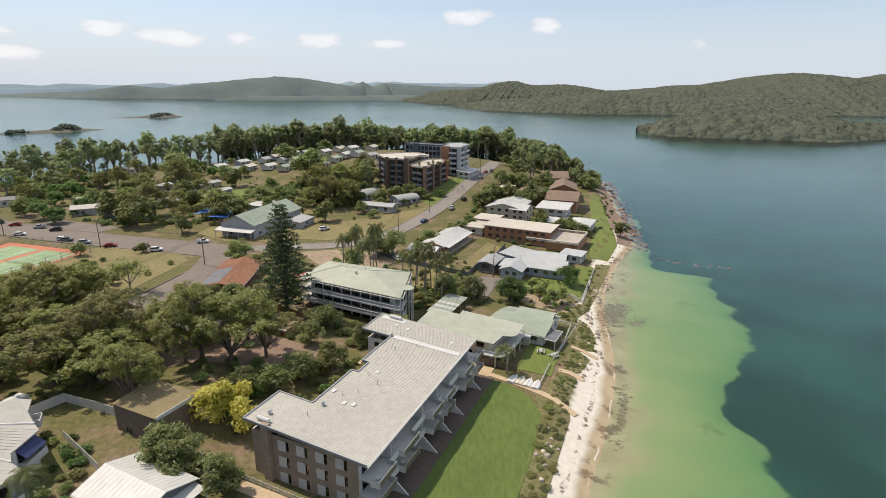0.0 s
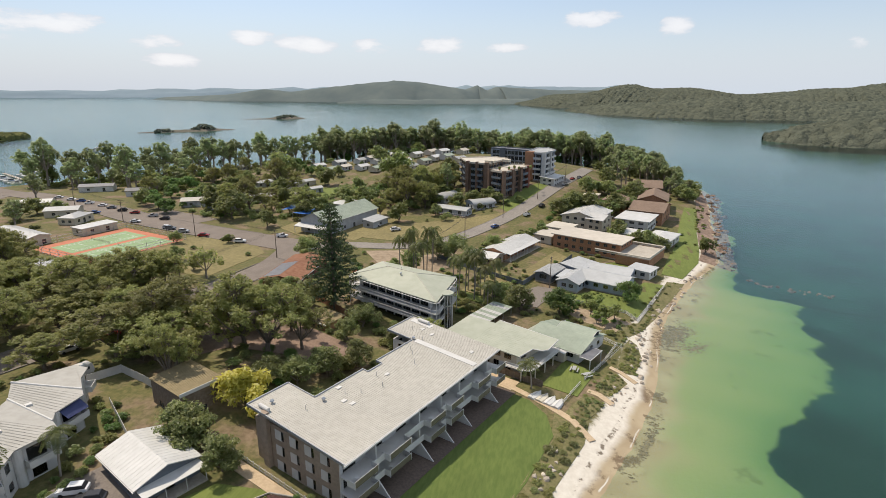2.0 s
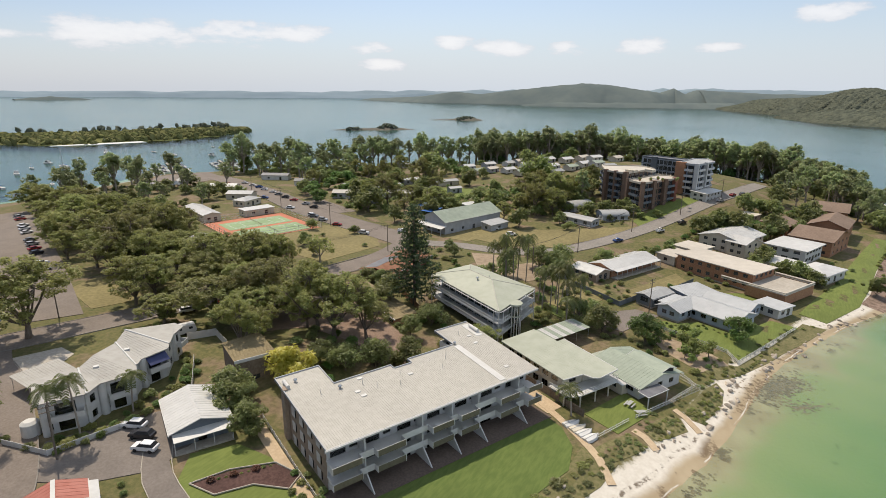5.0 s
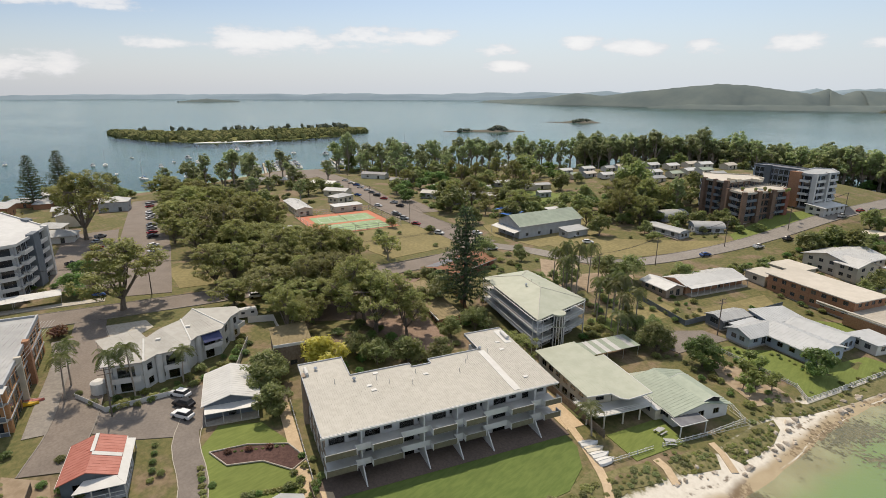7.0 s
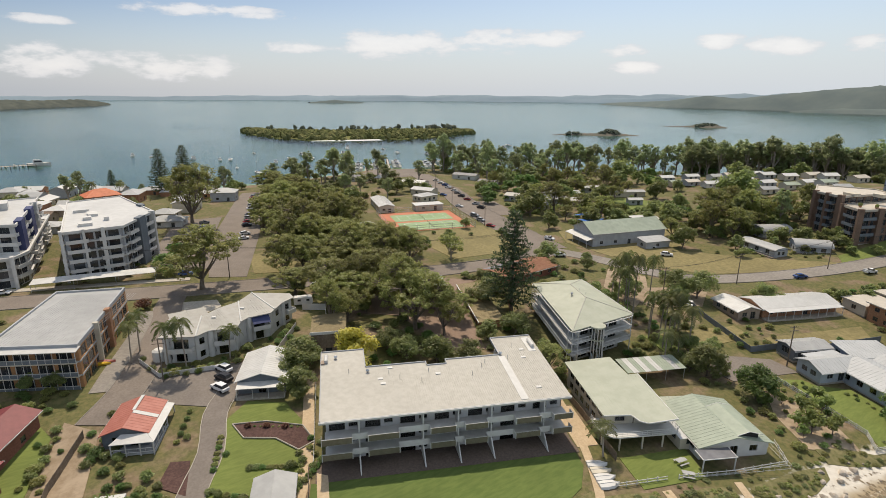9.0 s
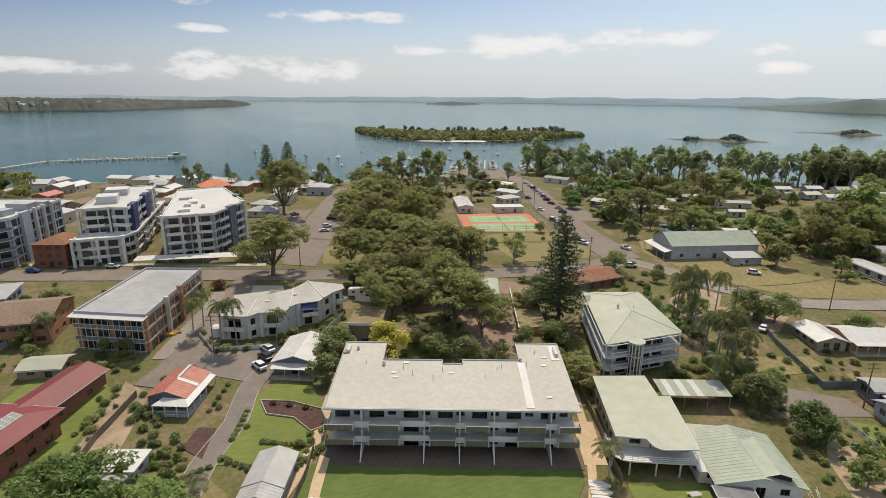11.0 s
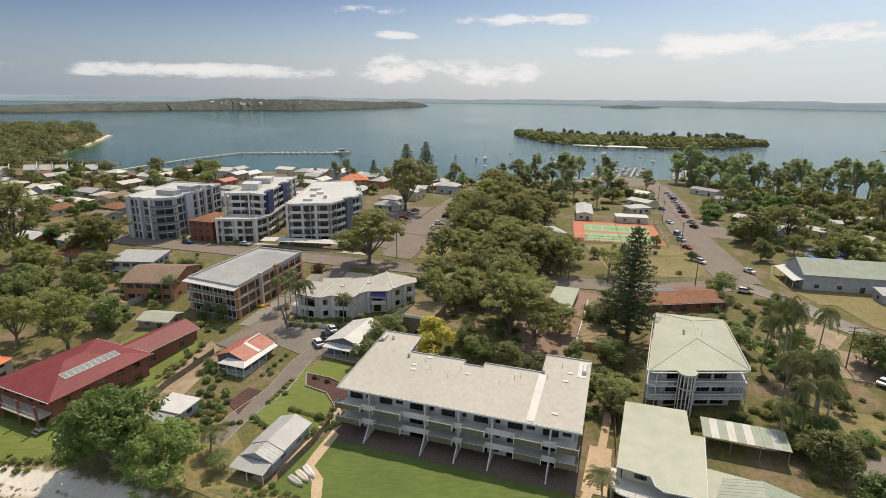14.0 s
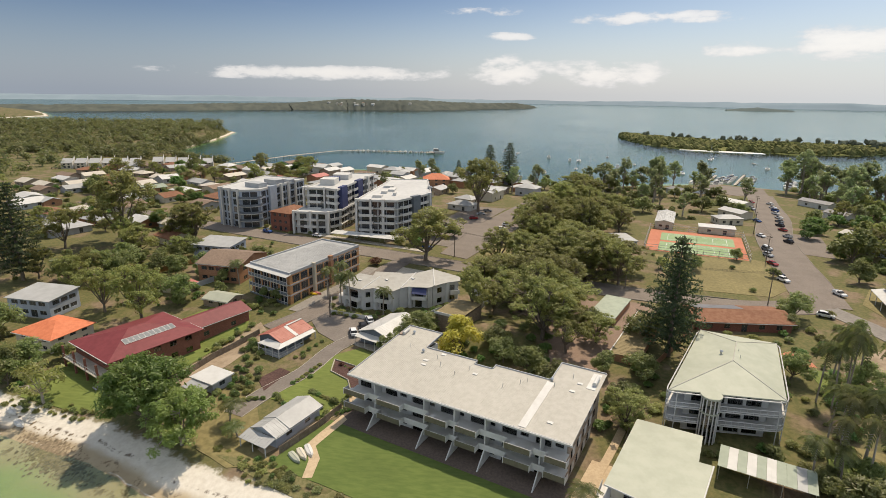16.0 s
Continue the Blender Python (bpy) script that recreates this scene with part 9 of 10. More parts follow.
def dome(P0, ang, w, d, label, long=False):
    """A cabin under a barrel roof."""
    z = H(*P0)
    ob = thing("barrel_cabin", pose(P0[0], P0[1], z, 0, 0, ang), label, "cabin", "barrel-roofed cabins")
    u = Vector((math.cos(radians(ang)), math.sin(radians(ang))))
    FOOT.append((P0, (P0[0] + u.x * w, P0[1] + u.y * w), d))
    shell(ob, [(0, 0), (w, 0), (w, d), (0, d)], -0.3, 2.7, "grey", [row(w, 3, 1.8, 0.6, 1.7), row(d, 2, 1.2, 0.8, 1.3), row(w, 2, 1.2, 0.9, 1.2), row(d, 2, 1.2, 0.8, 1.3)], 0.2)
    bm = bmesh.new()
    n = 12
    v = []
    for i in range(n + 1):
        a = math.pi * i / n
        for x in (-0.6, w + 0.6):
            v.append((x, d / 2 - (d / 2 + 0.5) * math.cos(a), 2.6 + (1.1 if long else 2.0) * math.sin(a)))
    slab(bm, v, [(2 * i, 2 * i + 1, 2 * i + 3, 2 * i + 2) for i in range(n)], 0.1)
    part("barrel_roof", bm, "roof_grey", ob, "curved pale grey sheet roof")
    bm = bmesh.new()
    for x in (0.0, w - 0.2):
        ring = [(d / 2 - d / 2 * math.cos(math.pi * i / n), 2.6 + (0.95 if long else 1.85) * math.sin(math.pi * i / n)) for i in range(n + 1)]
        p, q = [bm.verts.new((x, *r)) for r in ring], [bm.verts.new((x + 0.2, *r)) for r in ring]
        bm.faces.new(p)
        bm.faces.new(q[::-1])
    part("end_wall", bm, "bluegrey", ob)
    rail(ob, [(-0.4, -1.6), (w + 0.4, -1.6)], 0.2, 1.0, "white", 1.2)
    bm = bmesh.new()
    box(bm, -0.4, -1.7, -0.3, w + 0.4, -0.02, 0.2)
    part("deck", bm, "timber", ob)


dome((-45.5, 272), 66, 13, 8, "cabin with a curved pale barrel roof and deck")
dome((-28.0, 261.8), 40, 12, 8, "cabin with a curved pale barrel roof and deck")
dome((-46.0, 255.6), -18, 17, 6, "long low barrel-roofed cabin row", True)

fill(["fig", "gum", "green"], [(-205, 232), (-130, 214), (-110, 235), (-100, 262), (-50, 262), (-40, 290), (-62, 322), (-90, 300), (-130, 296), (-160, 330), (-200, 340), (-240, 330), (-230, 270)], 74, 7.0, 0.5, 0.95, 0.8)
fill(["fig", "green"], [(-62, 322), (-46, 345), (-24, 356), (-20, 430), (-120, 428), (-200, 400), (-200, 340), (-160, 330), (-130, 316)], 26, 11.0, 0.5, 0.85, 2.0)
fill(["thick", "bush"], [(-62, 322), (-46, 345), (-24, 356), (-20, 430), (-120, 428), (-200, 400), (-200, 340), (-160, 330), (-130, 316)], 78, 4.6, 0.5, 0.9, 0.5)
fill(["thick", "fig", "thick"], [(-56, 250), (-36, 240), (-22, 262), (-16, 278), (-30, 284), (-44, 290), (-54, 316), (-70, 320), (-84, 300), (-66, 272)], 16, 4.5, 0.4, 0.6, 0.8)
fill(["fig", "gum", "fig"], [(-50, 292), (-46, 312), (-50, 340), (-72, 336), (-84, 310), (-66, 284)], 12, 6.0, 0.6, 0.9, 0.5)
undergrowth([(-200, 240), (-130, 218), (-60, 250), (-40, 290), (-62, 322), (-130, 312), (-200, 340), (-230, 270)], 100, 7.0, 0.6, 1.2, 0.6, "leaf_dark", 8, True)
for x, y, w, d, rm in ((-176, 240, 17, 9, "roof_stone"), (-158, 236, 14, 8, "roof_beige"), (-150, 258, 26, 8, "roof_stone"), (-222, 204, 14, 9, "roof_grey"), (-252, 214, 16, 9, "roof_white"), (-298, 196, 14, 10, "roof_dark"), (-262, 262, 18, 8, "roof_dark"), (-226, 258, 12, 7, "roof_dark")):
    cabin((x, y), 30, w, d, rm, "low park building with a plain gable roof", 3.2, 1.1)
fill(["belt", "fig", "belt"], [(-205, 262), (-262, 268), (-330, 290), (-296, 326), (-244, 344), (-215, 320)], 30, 7.5, 0.5, 0.95, 0.6, tall=(0.75, 1.1))
fill(["belt", "fig"], [(-205, 212), (-262, 232), (-330, 216), (-322, 150), (-296, 150), (-240, 152), (-205, 172)], 34, 8.5, 0.5, 0.9, 0.8, tall=(0.75, 1.1))
undergrowth([(-200, 216), (-262, 236), (-330, 216), (-322, 150), (-240, 152), (-205, 172)], 60, 7, 0.6, 1.3, 0.6, "leaf_dark", 14)
undergrowth([(-205, 262), (-262, 268), (-330, 290), (-296, 326), (-244, 344), (-215, 320)], 50, 7, 0.6, 1.4, 0.6, "leaf_gum", 15)
# single-storey town houses south of the main street, and the shops by the harbour
TOWN = [
    (-219, -202, "roof_beige"), (-256, -197, "roof_beige"), (-207, -168, "roof_grey"), (-242, -153, "roof_brown"), (-219, -110, "roof_white"), (-213, -146, "roof_white"), (-316, -198, "roof_brown"),
    (-303, -120, "roof_grey"), (-256, -86, "roof_white"), (-271, -132, "roof_brown"), (-216, -124, "roof_sage"), (-130, -118, "roof_white"), (-160, -155, "roof_white"), (-174, -159, "roof_grey"),
    (-118, -50, "roof_rust"), (-203, -58, "roof_white"), (-184, -75, "roof_brown"), (-240, -60, "roof_red"), (-262, -40, "roof_grey"), (-225, -85, "roof_brown"), (-290, -150, "roof_brown"), (-190, -120, "roof_white"),
    (-250, -118, "roof_grey"), (-165, -100, "roof_brown"), (-150, -135, "roof_rust"), (-205, -190, "roof_brown"), (-280, -220, "roof_rust"), (-330, -130, "roof_brown"), (-140, -80, "roof_white"), (-115, -95, "roof_grey"),
]
SHOPS = [
    (-298, -104, "roof_white"), (-316, -95, "roof_beige"), (-334, -89, "roof_white"), (-338, -70, "roof_white"), (-284, -42, "roof_red"), (-329, -40, "roof_white"), (-350, -24, "roof_white"), (-296, -13, "roof_grey"),
    (-268, -67, "roof_red"), (-352, 0, "roof_white"), (-298, 19, "roof_white"), (-277, 24, "roof_grey"), (-272, 5, "roof_white"), (-312, 45, "roof_grey"), (-306, 5, "roof_grey"), (-255, -20, "roof_brown"), (-330, 10, "roof_grey"),
    (-250, 50, "roof_grey"), (-262, 96, "roof_grey"), (-240, 30, "roof_white"), (-286, 62, "roof_grey"),
]
# the rest of the close-built streets, clear of what stands already
r_t = random.Random(77)


def close_built(poly, n, gap, roofs):
    out, xs, ys = [], [p[0] for p in poly], [p[1] for p in poly]
    for _ in range(n * 60):
        x, y = r_t.uniform(min(xs), max(xs)), r_t.uniform(min(ys), max(ys))
        if len(out) < n and inside(x, y, poly) and free(x, y, 9) and float(inland(x, y)) > 9 and all((x - q[0]) ** 2 + (y - q[1]) ** 2 > gap * gap for q in TOWN + SHOPS + out):
            out.append((x, y, r_t.choice(roofs)))
    return out


TOWN += close_built([(-118, -48), (-130, -110), (-160, -175), (-230, -225), (-330, -225), (-350, -130), (-270, -90), (-215, -60), (-160, -62)], 26, 17, ("roof_grey", "roof_brown", "roof_white", "roof_beige", "roof_rust"))
SHOPS += close_built([(-205, -55), (-350, -125), (-372, -60), (-362, 0), (-332, 60), (-300, 110), (-225, 84), (-205, 60), (-218, 0)], 30, 16.5, ("roof_white", "roof_grey", "roof_white", "roof_brown", "roof_grey"))
for i, (x, y, rm) in enumerate(TOWN + SHOPS):
    r = random.Random(i * 3 + 1)
    a = radians(68 + r.uniform(-8, 8) + (90 if r.random() < 0.4 else 0))
    w, d = r.uniform(11, 17), r.uniform(8, 11)
    shop = i >= len(TOWN)
    wm = r.choice(("cream", "brick", "white", "taupe", "grey"))
    word = {"roof_beige": "pale beige", "roof_grey": "grey", "roof_brown": "brown tiled", "roof_white": "white", "roof_sage": "pale green", "roof_rust": "rust brown", "roof_red": "red"}[rm]
    house("town_house" if not shop else "shop", f"{'low suburban house' if not shop else 'low building near the harbour'} with a {word} roof", (x, y), (x + w * math.cos(a), y + w * math.sin(a)), d, None, r.choice((3.0, 3.2, 5.2 if shop else 3.0)), r.choice(("hip", "gable", "gable")), rm, wm, r.uniform(1.2, 2.0), 0.6, "x", 1, (2, 1, 0, 0), group="town houses" if not shop else "harbour buildings", category="house" if not shop else "building")


def saw_house(x, y, i):
    a = radians(118)
    z = H(x, y)
    ob = thing("townhouse", pose(x, y, z, 0, 0, math.degrees(a)), "white saw-tooth townhouse with a grey lean-to roof", "house", "saw-tooth townhouses")
    shell(ob, [(0, 0), (7.5, 0), (7.5, 9), (0, 9)], -0.3, 4.2, "cream", [row(7.5, 2, 1.6, 0.6, 1.6) + row(7.5, 2, 1.4, 2.9, 1.0), [], row(7.5, 2, 1.4, 0.8, 1.2), []], 0.2)
    bm = bmesh.new()
    slab(bm, [(-0.2, -0.5, 4.3), (7.6, -0.5, 4.3), (7.6, 9.2, 7.2), (-0.2, 9.2, 7.2)], [(0, 1, 2, 3)], 0.15)
    part("roof", bm, "roof_grey", ob)
    bm = bmesh.new()
    v = [bm.verts.new((q, yy, zz)) for q in (7.61, 7.9) for yy, zz in ((-1.0, -0.3), (9.4, -0.3), (9.4, 9.0), (5.0, 6.6), (-1.0, 5.2))]
    bm.faces.new(v[:5][::-1])
    bm.faces.new(v[5:])
    for k in range(5):
        j = (k + 1) % 5
        bm.faces.new((v[k], v[j], v[5 + j], v[5 + k]))
    part("fin_wall", bm, "white", ob, "tall white saw-tooth party wall")


for i in range(6):
    saw_house(-302 - 3.0 * i, -256 + 9.4 * i, i)
for i in range(5):
    saw_house(-333 - 3.0 * i, -200 + 9.2 * i, i)
fill(["fig", "gum", "green"], [(-130, -60), (-150, -140), (-200, -215), (-300, -215), (-372, -130), (-372, -70), (-320, -60), (-250, -50), (-190, -40), (-150, -50)], 74, 9, 0.5, 0.9, 1.0)
undergrowth([(-130, -60), (-150, -140), (-200, -215), (-300, -215), (-365, -130), (-365, -70), (-250, -50), (-170, -50)], 150, 7, 0.7, 1.4, 0.6, "leaf_dark", 9)
fill(["fig", "belt", "bush"], [(-240, 66), (-250, 10), (-360, -30), (-366, 10), (-334, 66), (-325, 120), (-290, 116)], 26, 8, 0.4, 0.75, 1.0)
r_w = np.random.default_rng(21)
pts = []
while len(pts) < 900:
    x, y = r_w.uniform(-760, -380), r_w.uniform(-760, -230)
    if float(inland(x, y)) > 1:
        pts.append((x, y, H(x, y) + float(r_w.uniform(2.0, 6.0))))
for a, b in zip(COAST, COAST[1:]):
    # trees overhanging the water all along the peninsula's shore
    if a[0] < -380 and a[0] > -770 and a[1] < -160 and a[1] > -600:
        for k in range(int(math.dist(a, b) / 4)):
            f = k * 4 / math.dist(a, b)
            pts.append((a[0] + (b[0] - a[0]) * f + float(r_w.uniform(-2, 2)), a[1] + (b[1] - a[1]) * f + float(r_w.uniform(-3, 1)), float(r_w.uniform(2.0, 4.0))))
tagged(new("wood", leaves("wood", pts, r_w.uniform(4.0, 8.5, len(pts)), 90, 1.5, "leaf_wood", 21, 0.8)), "wood of many trees on the western peninsula", "wood", "", "stuff")
pts = []
while len(pts) < 900:
    x, y = r_w.uniform(-900, -180), r_w.uniform(-1000, -260)
    if float(inland(x, y)) > 6 and x - y * 0.3 < -120:
        pts.append((x, y, H(x, y) + float(r_w.uniform(2.0, 5.0))))
tagged(new("wood", leaves("wood", pts, r_w.uniform(4.0, 8.0, len(pts)), 70, 1.5, "leaf_wood", 22, 0.8)), "far wood and garden trees south of the town", "wood", "", "stuff")

# ---- tennis courts ----
c0, cu = Vector((-143.5, 150)), Vector((-38.5, 11)).normalized()
cv = Vector((cu.y, -cu.x))
if cv.y < 0:
    cv = -cv


def court(a, b):
    p = c0 + cu * a + cv * b
    return (p.x, p.y)


drape("court_surround", [court(0, 0), court(39, 0), court(39, 38), court(0, 38)], "court_red", 0.14, "red-orange painted court surround", "tennis court")
for a in (1.6, 19.0):
    drape("court_surface", [court(a, 5), court(a + 14.6, 5), court(a + 14.6, 34.4), court(a, 34.4)], "court_green", 0.18, "faded green painted tennis court", "tennis court")
    for a0, a1, b0, b1 in ((1.8, 1.92, 7.8, 31.6), (12.7, 12.82, 7.8, 31.6), (1.8, 12.8, 7.8, 7.92), (1.8, 12.8, 31.5, 31.62), (3.2, 3.3, 7.8, 31.6), (11.4, 11.5, 7.8, 31.6), (3.2, 11.4, 13.3, 13.4), (3.2, 11.4, 26.0, 26.1)):
        drape("court_line", [court(a + a0, b0), court(a + a1, b0), court(a + a1, b1), court(a + a0, b1)], "line", 0.21, "white court line", "marking")
    p, q = court(a + 1, 19.7), court(a + 13.6, 19.7)
    ob = thing("tennis_net", pose(p[0], p[1], H(*p) + 0.15, 0, 0, math.degrees(math.atan2(q[1] - p[1], q[0] - p[0]))), "dark tennis net between two posts", "net", "tennis nets")
    w = (Vector(q) - Vector(p)).length
    bm = bmesh.new()
    for i in range(7):
        box(bm, 0, -0.01, 0.1 + 0.125 * i, w, 0.01, 0.13 + 0.125 * i)
    part("net", bm, "taupe", ob)
    for x in (0, w):
        bm = bmesh.new()
        tube(bm, (x, 0, 0), (x, 0, 1.1), 0.05, 0.05, 6)
        part("post", bm, "metal", ob)


def fence(name, pts, h, material, label, gap=2.4, solid=True, rails=2, z_off=0.0):
    """Posts with boards or rails between them, along points on the land."""
    c = [Vector(p) for p in pts]
    ob = thing(name, pose(c[0].x, c[0].y, H(*c[0])), label, "fence")
    z0 = H(*c[0])
    for a, b in zip(c, c[1:]):
        n = max(1, round((b - a).length / gap))
        for i in range(n):
            p, q = a.lerp(b, i / n), a.lerp(b, (i + 1) / n)
            pp = Vector((p.x - c[0].x, p.y - c[0].y, H(p.x, p.y) - z0 + z_off))
            qq = Vector((q.x - c[0].x, q.y - c[0].y, H(q.x, q.y) - z0 + z_off))
            bm = bmesh.new()
            box(bm, pp.x - 0.06, pp.y - 0.06, pp.z - 0.2, pp.x + 0.06, pp.y + 0.06, pp.z + h + 0.05)
            part("post", bm, material, ob)
            bm = bmesh.new()
            up = Vector((0, 0, 1))
            e = (qq - pp)
            no = Vector((-e.y, e.x, 0)).normalized() * 0.03
            spans = ((0.02, h),) if solid else [(h * (k + 0.6) / rails - 0.07, h * (k + 0.6) / rails + 0.07) for k in range(rails)]
            for s0, s1 in spans:
                v = [bm.verts.new(t) for t in (pp - no + up * s0, qq - no + up * s0, qq + no + up * s0, pp + no + up * s0, pp - no + up * s1, qq - no + up * s1, qq + no + up * s1, pp + no + up * s1)]
                for f in ((0, 1, 5, 4), (2, 3, 7, 6), (4, 5, 6, 7), (0, 3, 2, 1), (0, 4, 7, 3), (1, 2, 6, 5)):
                    bm.faces.new([v[k] for k in f])
            part("panel" if solid else "rail", bm, material, ob)
    return ob


fence("court_fence", [court(-0.5, -0.5), court(39.5, -0.5), court(39.5, 38.5), court(-0.5, 38.5), court(-0.5, -0.5)], 3.0, "metal", "tall wire fence on steel posts round the courts", 6, False, 3)
fence("track_fence", [(-43, 31), (-29.8, 25.8), (-17, 23.2), (-8, 19)], 1.7, "timber", "weathered timber paling fence beside the track")
fence("shore_fence", [(18.6, 104.0), (22.1, 112.8)], 1.0, "white", "low white timber rail fence", 1.8, False, 2)
fence("shore_fence", [(23.0, 114.6), (27.4, 124), (31, 134.2), (26.5, 138.5)], 1.0, "white", "low white timber rail fence", 1.8, False, 2)
fence("garden_fence", [at_flats(*q) for q in ((49.8, 26), (50.6, 8), (50.4, -8))], 1.7, "timber", "dark timber fence beside the flats")
fence("white_fence", [(15.1, 162.8), (25, 159.5), (34.9, 156.2), (37.8, 152.9), (44.5, 171.6), (49.5, 185)], 1.1, "white", "long white post and rail fence", 2.2, False, 3)
fence("yard_wall", [(-28, 188.5), (-13.6, 179.5), (4.3, 171.4), (7.3, 179.9), (13.9, 190), (19.5, 206.6)], 1.6, "slate", "dark grey rendered yard wall")
fence("courtyard_wall", [(-78, 85), (-74.5, 90.5), (-66.4, 87.6), (-56.9, 83)], 1.9, "white", "white rendered courtyard wall")
fence("courtyard_wall", [(-66.7, 79.2), (-55.6, 71.2)], 1.6, "white", "white rendered courtyard wall")
fence("villa_wall", [(-67, 42.5), (-57.8, 45.5), (-55.0, 57)], 1.2, "white", "white rendered garden wall")
fence("orange_wall", [(-80, -25), (-92, -20), (-100, -3)], 1.8, "brick_orange", "orange brick boundary wall")
fence("grey_wall", [(-64, -7), (-79, 0)], 1.8, "grey", "pale grey boundary wall")
fence("flats_fence", [at_flats(*q) for q in ((-1.9, 26), (-1.9, 12), (-1.9, 1))], 1.1, "white", "light railing along the sandy path", 1.6, False, 2)
fence("yard_fence", [(-38, 130), (-50, 138), (-66, 148)], 1.8, "brick", "brown brick yard wall")
fence("shed_fence", [(2.5, 56.5), (-6, 60.5), (-13, 63)], 1.6, "timber", "dark timber paling fence behind the boat shed")

# ---- poles and wires ----
POLES = []


def power_pole(x, y, h=10.5, ang=20):
    z = H(x, y)
    ob = thing("power_pole", pose(x, y, z, 0, 0, ang), "weathered timber power pole with cross-arms", "power pole", "power poles")
    bm = bmesh.new()
    tube(bm, (0, 0, -0.3), (0, 0, h), 0.17, 0.11, 8)
    part("pole", bm, "pole", ob)
    for zz in (h - 0.4, h - 1.3):
        bm = bmesh.new()
        box(bm, -1.2, -0.18, zz, 1.2, -0.06, zz + 0.12)
        part("crossarm", bm, "pole", ob)
    bm = bmesh.new()
    for xx in (-1.1, -0.4, 0.4, 1.1):
        tube(bm, (xx, -0.12, h - 0.28), (xx, -0.12, h - 0.1), 0.05, 0.03, 6)
    part("insulators", bm, "dark", ob)
    POLES.append(((x, y, z + h - 0.1), ang))


LINE_A = [(-143.6, 33), (-118.5, 74), (-92.5, 133), (-84.5, 173.5), (-132, 192), (-180, 206), (-225, 224)]
LINE_B = [(-27.7, 180.4), (-23, 213), (-12.5, 252), (1, 286), (14, 322)]
for p in LINE_A + LINE_B + [(-55.5, 46), (12.8, 172)]:
    power_pole(*p, 10.5, 25 if p[0] < -60 else 70)


def sweep(bm, pts, r):
    """A thin cable along points."""
    rings = [[bm.verts.new(p + Vector((0, 0, r))), bm.verts.new(p + Vector((r, -r, -r * 0.6))), bm.verts.new(p + Vector((-r, r, -r * 0.6)))] for p in pts]
    for a, b in zip(rings, rings[1:]):
        for i in range(3):
            bm.faces.new((a[i], a[(i + 1) % 3], b[(i + 1) % 3], b[i]))


def wires(line, ang):
    for (ax, ay), (bx, by) in zip(line, line[1:]):
        ob = thing("power_line", pose(ax, ay, H(ax, ay) + 10.4), "sagging overhead electric wires", "wire", "overhead wires")
        dz = H(bx, by) - H(ax, ay)
        for o in (-1.1, -0.4, 0.4, 1.1):
            d = Vector((math.cos(radians(ang)), math.sin(radians(ang)), 0)) * o
            bm = bmesh.new()
            pts = [Vector(((bx - ax) * t, (by - ay) * t, dz * t - 4 * 0.9 * t * (1 - t))) + d for t in [i / 8 for i in range(9)]]
            sweep(bm, pts, 0.02)
            part("wire", bm, "dark", ob)


wires(LINE_A, 25)
wires(LINE_B, 70)


# ---- cars ----
def loft(bm, prof, widths):
    """A body from a side outline (x, z) with the half width at each point."""
    n = len(prof)
    l = [bm.verts.new((x, -w, z)) for (x, z), w in zip(prof, widths)]
    r = [bm.verts.new((x, w, z)) for (x, z), w in zip(prof, widths)]
    bm.faces.new(l[::-1])
    bm.faces.new(r)
    for i in range(n):
        j = (i + 1) % n
        bm.faces.new((l[i], l[j], r[j], r[i]))


def car_kit(paint, style):
    ob = thing("car", Matrix(), {"sedan": "parked sedan with dark windows", "suv": "parked four-wheel drive wagon with dark windows", "ute": "parked utility truck with an open tray"}[style], "car", "parked cars")
    tall = 0.25 if style != "sedan" else 0.0
    bm = bmesh.new()
    prof = [(-2.2, 0.35), (2.2, 0.35), (2.25, 0.62), (2.1, 0.82 + tall * 0.5), (1.1, 0.95 + tall * 0.6), (-1.9, 0.98 + tall * 0.6), (-2.25, 0.85 + tall * 0.5), (-2.28, 0.55)]
    loft(bm, prof, [0.82, 0.82, 0.86, 0.84, 0.87, 0.87, 0.84, 0.86])
    part("body", bm, paint, ob)
    z0 = 0.96 + tall * 0.6
    back = -1.75 if style == "suv" else (-1.35 if style == "sedan" else -0.35)
    bm = bmesh.new()
    prof = [(back - 0.25, z0), (1.05, z0), (0.35, z0 + 0.44 + tall * 0.4), (back + 0.15, z0 + 0.46 + tall * 0.4)]
    loft(bm, prof, [0.82, 0.82, 0.66, 0.66])
    part("glasshouse", bm, "dark", ob)
    bm = bmesh.new()
    zt = z0 + 0.45 + tall * 0.4
    loft(bm, [(back + 0.1, zt), (0.42, zt - 0.01), (0.34, zt + 0.06), (back + 0.2, zt + 0.07)], [0.69, 0.69, 0.6, 0.6])
    part("roof_panel", bm, paint, ob)
    if style == "ute":
        bm = bmesh.new()
        box(bm, -2.2, -0.8, z0, -0.7, -0.72, z0 + 0.3)
        box(bm, -2.2, 0.72, z0, -0.7, 0.8, z0 + 0.3)
        box(bm, -2.25, -0.8, z0, -2.17, 0.8, z0 + 0.3)
        part("tray", bm, paint, ob)
    for x in (-1.38, 1.38):
        for y in (-0.8, 0.8):
            bm = bmesh.new()
            tube(bm, (x, y - 0.11, 0.33), (x, y + 0.11, 0.33), 0.33, 0.33, 12)
            part("wheel", bm, "rubber", ob)
    return ob


CARS = {}


